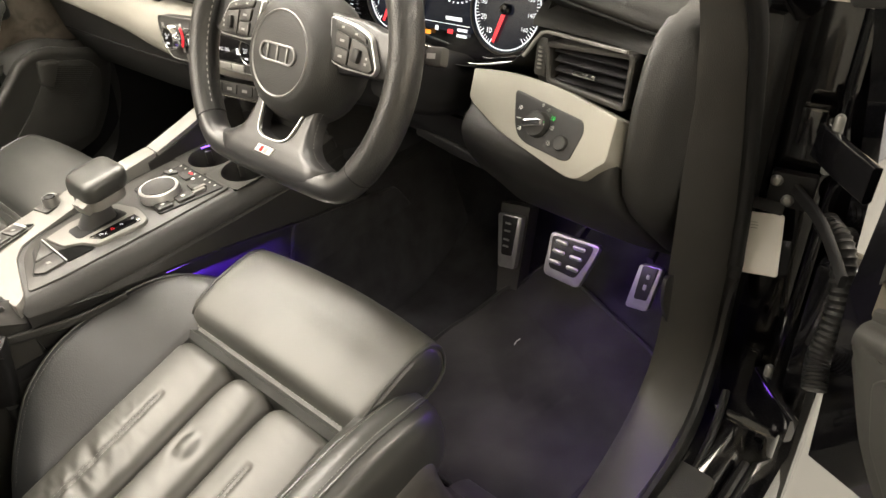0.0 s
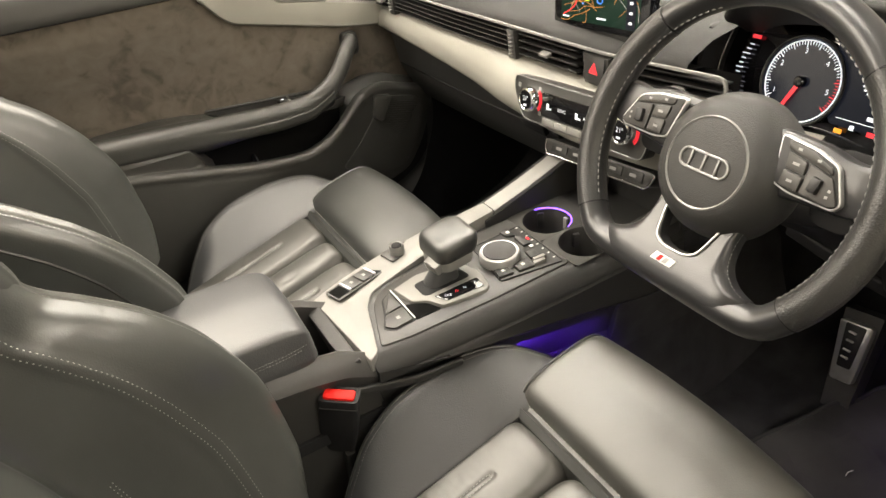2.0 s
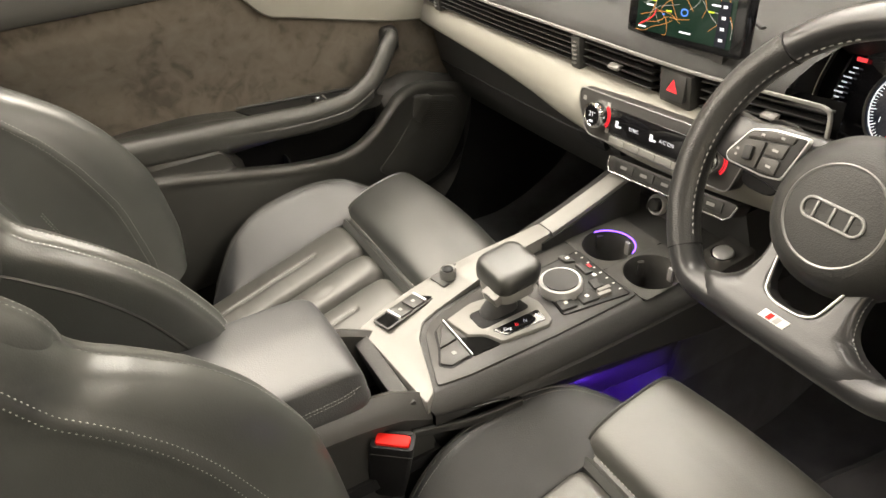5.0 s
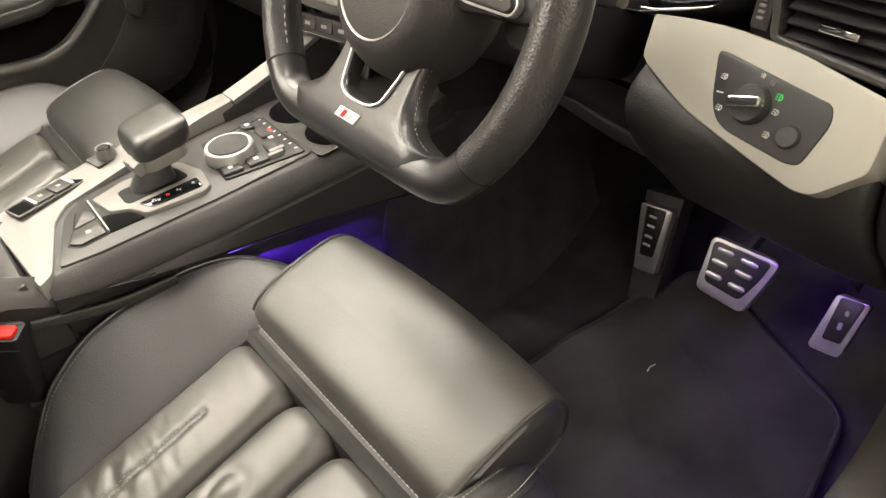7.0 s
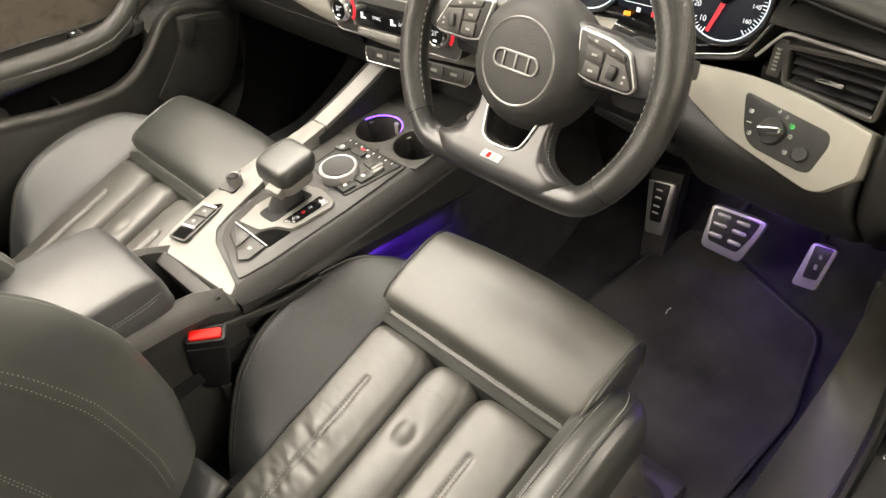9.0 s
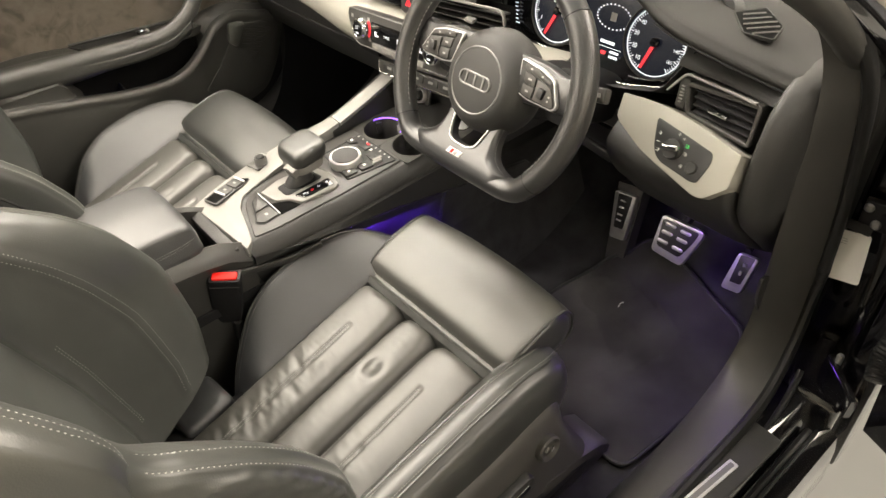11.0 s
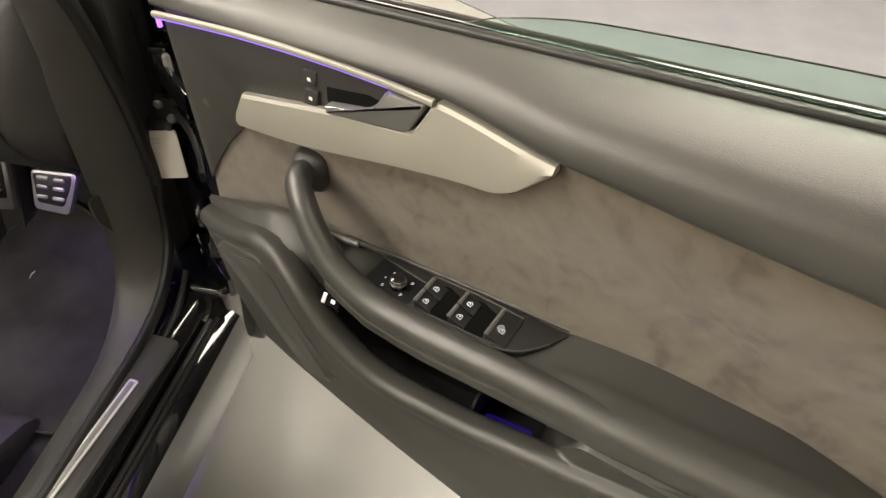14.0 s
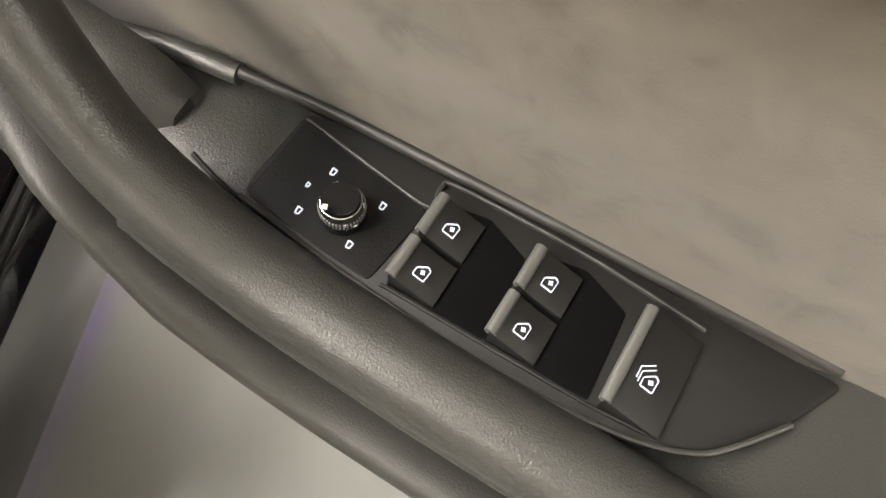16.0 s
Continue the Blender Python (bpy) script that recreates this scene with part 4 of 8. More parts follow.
side_trim = thing("driver_side_trim", "pale silver trim panel round the light switch", "trim panel", (0.59, 0.60, 0.81))
outline = round_corners([(0.4770, 0.8395), (0.520, 0.8455), (0.5605, 0.8485), (0.6183, 0.8475), (0.7045, 0.8370), (0.7085, 0.7945), (0.6800, 0.7690), (0.6650, 0.7662), (0.6334, 0.7705), (0.5780, 0.7790), (0.5454, 0.7845), (0.4905, 0.8030), (0.4825, 0.8085)], [0.003, 0.02, 0.02, 0.02, 0.003, 0.005, 0.012, 0.01, 0.02, 0.02, 0.02, 0.01, 0.004])
part("panel", plate(wing_put, outline, -0.05, 0.004, 0.0022), TRIM, side_trim)
switch = thing("light_switch", "black light switch panel with a rotary knob", "light switch", (0.61, 0.58, 0.81))
outline = round_corners([(0.5545, 0.8325), (0.6640, 0.8240), (0.6690, 0.8130), (0.6615, 0.7825), (0.6510, 0.7800), (0.5930, 0.7830), (0.5790, 0.7875), (0.5690, 0.7990)], [0.008, 0.010, 0.010, 0.010, 0.010, 0.012, 0.010, 0.012])
part("panel", plate(wing_put, outline, 0.0, 0.0052, 0.0010), SATIN, switch)
ks = basis(wing_put(0.6040, 0.8055, 0.0045), (1, -0.12, 0), (-0.1, -0.85, 0.5)) @ Matrix.Scale(0.82, 4)
part("knob", lathe(ks, [(0.0200, 0.0), (0.0195, 0.006), (0.0175, 0.010), (0.001, 0.0105)], 30), SOFT, switch)
part("grip", plate(ks @ pose(0, 0, 0.010, 0, 0, 18), rounded(0.036, 0.011, 0.0045), 0.0, 0.010, 0.003), CHROME, switch, "dark metal grip bar")
part("grip_line", plate(ks @ pose(0, 0, 0.020, 0, 0, 18), rounded(0.031, 0.0065, 0.0025), 0.0, 0.0006, 0.0003), DARK, switch)
part("side_button", lathe(basis(wing_put(0.6440, 0.7958, 0.0048), (1, 0, 0), (-0.1, -0.85, 0.5)), [(0.0095, 0), (0.0093, 0.003), (0.008, 0.0045), (0.001, 0.0046)], 20), SOFT, switch)
def lamp_mark(put, w):
    bm = frame_ring(put, round_corners([(0.0, 0.5 * w), (0.25 * w, 0.5 * w), (0.52 * w, 0.2 * w), (0.52 * w, -0.2 * w), (0.25 * w, -0.5 * w), (0.0, -0.5 * w)], 0.15 * w), 0.12 * w, 0.0, 0.0004)
    for k in (-0.36, 0.0, 0.36):
        box(put @ pose(-0.36 * w, k * w, 0.0002), (0.40 * w, 0.10 * w, 0.0004), bm=bm)
    return bm


for x, z, w, m in ((0.5715, 0.8160, 0.0050, PRINT), (0.5790, 0.7955, 0.0050, PRINT), (0.6030, 0.8255, 0.0036, PRINT), (0.6130, 0.8228, 0.0040, GREY_PRINT), (0.6232, 0.8165, 0.0054, LIT_GREEN), (0.6257, 0.8070, 0.0050, PRINT), (0.6270, 0.7915, 0.0052, PRINT)):
    part("symbol", lamp_mark(basis(wing_put(x, z, 0.0054), (1, -0.12, 0), (-0.1, -0.85, 0.5)), w), m, switch)
part("divider", box(basis(wing_put(0.5735, 0.8052, 0.0054), (1, -0.12, 0.12), (-0.1, -0.85, 0.5)), (0.0065, 0.0008, 0.0004)), PRINT, switch)

sv = thing("side_air_vent", "black side air vent with a chrome surround", "air vent", (0.63, 0.64, 0.86))
vf = basis((0.637, 0.634, 0.8655), (1, -0.16, 0.0), (-0.05, -1, 0.12))
vo = round_corners([(-0.058, 0.019), (0.056, 0.028), (0.056, -0.030), (-0.050, -0.022)], 0.005)
# shade behind the slats put into a near-black block
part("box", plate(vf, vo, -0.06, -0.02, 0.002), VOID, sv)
part("surround", frame_ring(vf, inset(vo, -0.005), 0.007, -0.05, 0.003), PILLAR, sv)
for i in range(4):
    part("slat", box(vf @ pose(0.003, -0.016 + i * 0.0115, -0.012, 25), (0.096 + 0.003 * i, 0.0025, 0.022), 0.001), DARK, sv)
part("slider", box(vf @ pose(0.0, -0.004, 0.002), (0.032, 0.006, 0.008), 0.002), CHROME, sv)
part("chrome_line", sweep([vf @ Vector((x, y, 0.005)) for x, y in ((-0.090, 0.000), (-0.076, 0.020), (-0.066, 0.033), (-0.058, 0.0360), (0.052, 0.0345))], rounded(0.004, 0.006, 0.001), up=(0, -1, 0.2)), SILVER, sv)
part("wheel_post", box(vf @ pose(-0.066, 0.004, -0.012), (0.017, 0.048, 0.03), 0.003), INLAY, sv)
for i in range(6):
    part("wheel_rib", box(vf @ pose(-0.066, -0.010 + i * 0.005, 0.004), (0.006, 0.0022, 0.003), 0.0008), SILVER, sv)

rows = []
for z, yf in ((0.50, 0.842), (0.522, 0.822), (0.55, 0.785), (0.578, 0.748), (0.62, 0.704), (0.655, 0.668), (0.70, 0.624), (0.74, 0.598), (0.78, 0.590), (0.85, 0.602), (0.895, 0.618), (0.920, 0.640), (0.932, 0.665), (0.936, 0.690)):
    sec = [(0.7125, yf + 0.14), (0.7125, yf + 0.02), (0.7135, yf + 0.006), (0.718, yf), (0.728, yf + 0.002), (0.742, yf + 0.014), (0.755, yf + 0.040), (0.764, yf + 0.075), (0.770, yf + 0.15)]
    rows.append(spline([Vector((x, y, z)) for x, y in sec], 24))
part("end_cover", loft(rows), SOFT, dash, "smooth black end cover of the dashboard")
# soft hood over the instruments, running down into the right end of the dash
hood_edge = [(0.150, 0.672, 0.968), (0.185, 0.640, 0.995), (0.24, 0.612, 1.020), (0.32, 0.600, 1.034), (0.40, 0.598, 1.036), (0.45, 0.599, 1.030), (0.477, 0.600, 1.022), (0.504, 0.601, 1.005), (0.53, 0.602, 0.989), (0.561, 0.606, 0.976), (0.591, 0.612, 0.967), (0.630, 0.626, 0.953), (0.665, 0.642, 0.940), (0.700, 0.656, 0.928), (0.735, 0.668, 0.920)]
edge = spline(hood_edge, 60)
rows = []
for i, e in enumerate(edge):
    t = i / 60
    xb = lerp(0.150, 0.742, t)
    back = Vector((xb, 0.98, 0.954 - 0.02 * max(0.0, t - 0.7)))
    top = e.lerp(back, 0.35) + Vector((0, 0, 0.030 * (1 - t)))
    near = e.lerp(back, 0.08) + Vector((0, 0, 0.010))
    rows.append(spline([e + Vector((0, 0.075, -0.055)), e + Vector((0, 0.03, -0.026)), e + Vector((0, 0.004, -0.014)), e + Vector((0, -0.003, -0.004)), e + Vector((0, 0.005, 0.003)), near, top, e.lerp(back, 0.7) + Vector((0, 0, 0.014 * (1 - t))), back], 40))
part("instrument_hood", loft(rows, closed=False, caps=False), DASHSKIN, dash, "soft black hood over the instruments", angle=60)
part("hood_seam", sweep([e + Vector((0, -0.004, -0.010)) for e in edge[34:]], oval(0.0018, 0.0018, 6)), DARK, dash)
dv = thing("demister_vent", "small slatted demister vent on the dash top", "air vent", (0.612, 0.75, 0.962))
df = basis((0.626, 0.716, 0.9690), (0.75, -0.62, 0.0), (0.10, -0.10, 1.0))
do = round_corners([(-0.042, 0.024), (0.012, 0.030), (0.044, 0.004), (0.020, -0.032), (-0.036, -0.028)], 0.006)
part("rim", frame_ring(df, do, 0.0025, -0.004, 0.0010), DASHSKIN, dv)
# flat near-black plate in place of the shaded demister opening
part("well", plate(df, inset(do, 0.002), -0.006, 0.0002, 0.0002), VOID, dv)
for i in range(5):
    part("slat", box(df @ pose(-0.026 + i * 0.0125, 0, 0.001, 0, 20), (0.0024, 0.052 - abs(i - 2.4) * 0.008, 0.0016)), SIDE_SKIN, dv)

knee = thing("knee_panel", "black plastic panel under the steering column", "trim panel", (0.58, 0.62, 0.70))
ks_sec = [(0.605, 0.800), (0.582, 0.782), (0.578, 0.758), (0.600, 0.715), (0.660, 0.655), (0.740, 0.578), (0.815, 0.522), (0.835, 0.512), (0.855, 0.525), (0.86, 0.78)]
rows = []
for x, dy, k, lean in ((0.4785, 0.060, 0.93, 1.0), (0.4790, 0.022, 0.96, 1.0), (0.4825, 0.006, 0.985, 1.0), (0.494, 0.0, 1.0, 0.9), (0.54, -0.003, 1.0, 0.7), (0.60, -0.006, 1.0, 0.4), (0.66, -0.006, 1.0, 0.1), (0.698, -0.001, 1.0, 0.0), (0.706, 0.003, 0.995, 0.0), (0.7095, 0.010, 0.99, 0.0), (0.710, 0.060, 0.96, 0.0)):
    rows.append(spline([Vector((x - 0.24 * lean * max(0.0, y - 0.62), y + dy, 0.79 + (z - 0.79) * k)) for y, z in ks_sec], 30))
part("panel", loft(rows), SOFT, knee)
recess = [(0.655, 0.750), (0.660, 0.715), (0.700, 0.672), (0.745, 0.640), (0.80, 0.625), (0.88, 0.62), (0.90, 0.75)]
part("column_recess", loft([[Vector((x, y, z + dz)) for y, z in recess] for x, dz in ((0.24, 0.0), (0.34, -0.004), (0.42, -0.010), (0.50, -0.020))]), DARK, knee)
duct = thing("under_dash_rail", "black trim rail under the steering column", "trim rail", (0.40, 0.69, 0.64))
part("rail", sweep(spline([(0.29, 0.700, 0.672), (0.36, 0.694, 0.664), (0.42, 0.694, 0.656), (0.48, 0.70, 0.648)], 14), rounded(0.012, 0.022, 0.005)), DARK, duct)
glovebox = thing("glovebox", "black plastic glovebox front below the trim band", "glovebox", (-0.45, 0.6, 0.72))
part("front", loft([[Vector((x, y + dash_y(x) - 0.55, z)) for y, z in ((0.583, table(BAND_LOW, x) - 0.010), (0.60, 0.70), (0.64, 0.62), (0.72, 0.575), (0.80, 0.58), (0.80, 0.70))] for x in (-0.73, -0.6, -0.4, -0.2, -0.14)]), SOFT, glovebox)
part("lid_joint", sweep([Vector((x, dash_y(x) - 0.55 + 0.5975, 0.705)) for x in np.linspace(-0.72, -0.15, 12)], oval(0.002, 0.002, 6)), DARK, glovebox)
part("lid_catch", box(pose(-0.20, dash_y(-0.2) + 0.045, 0.705, 20), (0.07, 0.012, 0.022), 0.004), DARK, glovebox, "dark recessed catch")

# ---- steering wheel ----
wheel = thing("steering_wheel", "flat-bottomed black leather steering wheel with silver spokes", "steering wheel", (0.365, 0.40, 0.91))
wf = basis((0.3700, 0.402, 0.911), (1, 0, 0), (0, -math.cos(radians(24)), math.sin(radians(24))))
WUP = wf.to_3x3() @ Vector((0, 0, 1))
R, RIM_H = 0.178, -0.015
rim_pts = []
for i in range(97):
    a = radians(-90 + 360 * i / 96)
    x, y = R * math.cos(a), R * math.sin(a)
    if y < -0.115:
        k = -0.115 - y
        y = -0.115 - 0.0225 * math.tanh(k / 0.0225)
        x *= 1.0 + 0.06 * min(1.0, k / 0.03) * (1 - abs(x) / R)
    rim_pts.append(wf @ Vector((x, y, RIM_H)))
rim_pts = rim_pts[:-1]


def rim_piece(name, a0, a1, mat, label, fat=1.0):
    pts = [rim_pts[i % 96] for i in range(a0, a1 + 1)]
    prof = [(0.0175 * fat * c, 0.0185 * fat * s) for c, s in oval(1, 1, 20)]
    return part(name, sweep(pts, prof, up=WUP), mat, wheel, label)


rim_piece("rim_lower", -14, 14, RIM_LEATHER, "smooth leather bottom of the rim", 1.03)
rim_piece("rim_right", 14, 36, RIM_DOTTED, "perforated leather grip", 1.06)
rim_piece("rim_upper", 36, 60, RIM_LEATHER, "smooth leather top of the rim")
rim_piece("rim_left", 60, 82, RIM_DOTTED, "perforated leather grip", 1.06)
for i in (14, 36, 60, 82):
    part("rim_seam", sweep([rim_pts[i], rim_pts[i].lerp(rim_pts[(i + 1) % 96], 0.12)], [(0.0187 * c, 0.0198 * s) for c, s in oval(1, 1, 20)], up=WUP), DARK, wheel)
local = [wf.inverted() @ q for q in rim_pts]
for a0, a1 in ((14, 42), (54, 82)):
    line = []
    for i in range(a0, a1):
        p = local[i % 96]
        k = 1 - 0.0172 / math.hypot(p.x, p.y)
        line.append(wf @ Vector((p.x * k, p.y * k, RIM_H + 0.007)))
    part("rim_stitching", stitches(line, 0.0080, 0.0045, 0.0009, up=WUP), GREY_PRINT, wheel, "fine grey cross stitching")

hub_out = [(c * (1.0 + 0.02 * abs(s)), s) for c, s in oval(1, 1, 44)]
part("airbag_cover", loft([[wf @ Vector((x * r + dx, y * r + dy, h)) for x, y in hub_out] for r, dx, dy, h in ((0.060, 0.002, -0.004, -0.085), (0.075, 0.002, -0.004, -0.065), (0.0810, 0.002, -0.004, -0.048), (0.0800, 0.002, -0.004, -0.034), (0.0755, 0.002, -0.004, -0.018), (0.0685, 0.002, -0.004, -0.006), (0.061, 0.002, -0.004, 0.001), (0.056, 0.002, -0.004, 0.004), (0.050, 0.002, -0.004, 0.0055), (0.03, 0.002, -0.004, 0.007), (0.008, 0.002, -0.004, 0.0075))]), SOFT, wheel, "domed black airbag cover")
em = wf @ pose(0.002, -0.004, 0.0055) @ Matrix.Diagonal((1.07, 1.07, 1.0, 1.0))
part("emblem_ring", lathe(em, [(0.0468, -0.003), (0.0470, 0.0002), (0.0458, 0.0014), (0.0442, 0.0006), (0.0440, -0.003)], 48), GUNMETAL, wheel)
part("emblem_disc", lathe(em, [(0.0440, -0.003), (0.0438, 0.0002), (0.02, 0.0012), (0.001, 0.0016)], 40), SOFT, wheel)
part("emblem", frame_ring(em, rounded(0.060, 0.021, 0.0100, 6), 0.0026, 0.0, 0.0040), GUNMETAL, wheel, "plain silver emblem")
for x in (-0.0160, 0.0, 0.0160):
    part("emblem_bar", box(em @ pose(x, 0, 0.0024), (0.0026, 0.016, 0.003), 0.0008), GUNMETAL, wheel)

for s in (-1, 1):
    def mir(pts):
        return [(s * x, y) for x, y in pts]
    arm = mir(round_corners([(0.040, 0.055), (0.100, 0.053), (0.130, 0.046), (0.168, 0.050), (0.174, 0.006), (0.150, -0.004), (0.110, -0.006), (0.060, -0.012)], 0.010))
    part("side_spoke", plate(wf, arm, -0.042, -0.0170, 0.006), RIM_LEATHER, wheel)
    pod = mir(round_corners([(0.060, 0.051), (0.100, 0.047), (0.126, 0.039), (0.143, 0.006), (0.137, -0.002), (0.090, -0.002), (0.070, 0.002)], 0.006))
    bz = part("button_pod", plate(wf, pod, -0.018, -0.0105, 0.0012), STEEL, wheel, "satin silver button surround")
    part("pod_face", plate(wf, inset(pod, 0.0020), -0.012, -0.0096, 0.0008), SATIN, bz)
    for o in ([(0.072, 0.047), (0.098, 0.0440), (0.122, 0.0355), (0.125, 0.0290), (0.074, 0.0390)], [(0.076, 0.0365), (0.098, 0.0325), (0.099, 0.0195), (0.078, 0.0215)], [(0.078, 0.0195), (0.099, 0.0175), (0.099, 0.0030), (0.078, 0.0040)], [(0.1015, 0.0320), (0.126, 0.0270), (0.1395, 0.0050), (0.134, 0.0010), (0.1015, 0.0025)]):
        part("key", plate(wf @ pose(0, 0, -0.0105), mir(round_corners(o, 0.0022)), 0.0, 0.0034, 0.001), SIDE_SKIN, bz)
    part("roller", box(wf @ pose(s * 0.114, 0.0155, -0.0058, 0, 0, -8 * s), (0.010, 0.015, 0.007), 0.002), SATIN, bz, "ribbed black roller")
    for bx, by, w in ((0.086, 0.0415, 0.004), (0.108, 0.0375, 0.004), (0.088, 0.0275, 0.007), (0.088, 0.0105, 0.006), (0.1285, 0.0150, 0.003), (0.128, 0.0090, 0.003)):
        part("symbol", box(wf @ pose(s * bx, by, -0.0069), (w, 0.0026, 0.0003)), GREY_PRINT, bz)
    part("shift_paddle", plate(wf @ pose(s * 0.118, 0.014, -0.062), rounded(0.05, 0.080, 0.015), 0.0, 0.006, 0.002), DARK, wheel)
    stalk = thing("column_stalk", "black column stalk behind the steering wheel", "stalk", (0.365 + s * 0.12, 0.47, 0.88))
    part("arm", sweep([wf @ Vector(p) for p in ((s * 0.05, 0.010, -0.105), (s * 0.11, 0.022, -0.098), (s * 0.150, 0.030, -0.088))], rounded(0.012, 0.016, 0.005), up=WUP), DARK, stalk)
    part("tip", box(wf @ pose(s * 0.158, 0.032, -0.086, 0, 0, 8 * s), (0.024, 0.022, 0.016), 0.005), PILLAR, stalk)
    part("symbol", box(wf @ pose(s * 0.156, 0.032, -0.0776, 0, 0, 8 * s), (0.012, 0.006, 0.0006)), GREY_PRINT, stalk)


INNER = [(-0.150, 0.0), (-0.1045, 0.0), (-0.1035, 0.014), (-0.0985, 0.0245), (-0.090, 0.0305), (-0.035, 0.044), (-0.005, 0.050)]
OUTER = [(-0.150, 0.102), (-0.121, 0.102), (-0.116, 0.092), (-0.110, 0.079), (-0.100, 0.066), (-0.088, 0.0595), (-0.070, 0.0560), (-0.05, 0.058), (-0.035, 0.063), (-0.005, 0.068)]


def spoke_h(x, y):
    h = table([(-0.1560, -0.015), (-0.1530, -0.006), (-0.1480, 0.0005), (-0.1420, 0.0036), (-0.1375, 0.0045), (-0.128, 0.0040), (-0.115, 0.0012), (-0.100, -0.0045), (-0.07, -0.0150), (-0.035, -0.0250), (-0.005, -0.037)], y)
    return h - 0.0040 * min(1.0, max(0.0, (abs(x) - 0.068) / 0.034)) ** 2


def low_spoke(x, y, h):
    bow = 0.0055 * min(1.0, abs(x) / 0.10) ** 2 * min(1.0, max(0.0, (-0.112 - y) / 0.02))
    return wf @ Vector((x, y + bow, h + spoke_h(x, y)))


for s in (-1, 1):
    rows = []
    for y in list(np.linspace(-0.005, -0.09, 14)) + list(np.linspace(-0.094, -0.124, 20)) + list(np.linspace(-0.128, -0.1545, 10)):
        a, b = straight(INNER, y), table(OUTER, y)
        ring = [low_spoke(s * a, y, -0.016)] if a > 0 else [low_spoke(0, y, -0.014)]
        for k in range(13):
            q = k / 12
            drop = 0.008 * max(0.0, (q - 0.72) / 0.28) ** 2.2 + (0.003 * max(0.0, (0.16 - q) / 0.16) ** 2 if a > 0.002 else 0.0)
            ring.append(low_spoke(s * lerp(a, b, q), y, -drop))
        ring.append(low_spoke(s * b, y, -0.022))
        rows.append(ring)
    part("lower_spoke", loft(rows), RIM_LEATHER, wheel, "smooth satin lower spoke running into the rim")
    part("spoke_stitching", stitches([low_spoke(s * (table(OUTER, y) + 0.0004), y, -0.0082) for y in np.linspace(-0.060, -0.117, 16)], 0.0046, 0.0022, 0.0004, up=WUP), THREAD_DIM, wheel)
part("spoke_bezel", sweep(spline([low_spoke(x, y, 0.0005) for x, y in ((-0.044, -0.037), (-0.040, -0.056), (-0.0305, -0.092), (-0.024, -0.1005), (-0.013, -0.1045), (0.0, -0.1050), (0.013, -0.1045), (0.024, -0.1005), (0.0305, -0.092), (0.040, -0.056), (0.044, -0.037))], 60), rounded(0.0024, 0.0036, 0.0008), up=WUP), STEEL, wheel, "satin silver spoke insert")
b0, b1, b2 = low_spoke(-0.002, -0.1225, 0.0), low_spoke(-0.002, -0.114, 0.0), low_spoke(0.006, -0.118, 0.0)
bx_dir = wf.to_3x3() @ Vector((1, 0, 0))
bd = basis(low_spoke(-0.002, -0.1185, 0.0008), bx_dir, bx_dir.cross((b1 - b0).normalized()))
part("badge", plate(bd, [(-0.0165, -0.0048), (0.0125, -0.0048), (0.0165, 0.0048), (-0.0125, 0.0048)], -0.001, 0.0008, 0.0004), WHITE, wheel, "small silver and red badge")
part("badge_red", plate(bd, [(-0.0085, -0.0036), (-0.0030, -0.0036), (0.0000, 0.0036), (-0.0055, 0.0036)], 0.0006, 0.0011, 0.0002), RED, wheel)
part("badge_mark", plate(bd, [(-0.0005, -0.0036), (0.0055, -0.0036), (0.0085, 0.0036), (0.0025, 0.0036)], 0.0006, 0.0010, 0.0002), GREY_PRINT, wheel)

column = thing("steering_column", "black plastic steering column shroud", "steering column", (0.365, 0.52, 0.86))
part("shroud", loft([[Vector((0.365 + x * k, y, z + h * k)) for x, h in rounded(0.13, 0.085, 0.03)] for y, z, k in ((0.445, 0.880, 0.75), (0.47, 0.868, 0.95), (0.60, 0.806, 1.05), (0.70, 0.775, 1.1))]), DARK, column)

# ---- centre console ----
console = thing("centre_console", "black centre console with a silver edge, purple lit below", "console", (0.01, 0.2, 0.3))


def deck(y):
    return 0.598 + 0.048 * (y - 0.09)


RIGHT_X = [(-0.55, 0.106), (-0.05, 0.104), (0.09, 0.105), (0.20, 0.116), (0.35, 0.124), (0.55, 0.128), (0.75, 0.128)]
LEFT_X = [(-0.55, -0.115), (-0.05, -0.112), (0.08, -0.086), (0.16, -0.130), (0.35, -0.150), (0.56, -0.145), (0.75, -0.145)]


SIDE_LOW = [(0.09, 0.575), (0.20, 0.556), (0.36, 0.540), (0.55, 0.508), (0.66, 0.492)]


def console_ring(y, d=0.0):
    r, l, z, low = table(RIGHT_X, y), table(LEFT_X, y), deck(y), table(SIDE_LOW, y)
    return [Vector(p) for p in ((l, y, 0.20), (l, y, z - 0.03), (l + 0.008, y, z - 0.006), (l + 0.02, y, z), (l + 0.030, y, z - d), (r - 0.020, y, z - d), (r - 0.016, y, z - 0.002), (r - 0.006, y, z - 0.010), (r + 0.003, y, z - 0.024),
                                (r + 0.004, y, z - 0.030), (r + 0.002, y, z - 0.032), (r + 0.006, y, z - 0.036), (r + 0.008, y, low + 0.008), (r + 0.002, y, low), (r - 0.015, y, low), (r - 0.024, y, 0.45), (r - 0.014, y, 0.20))]


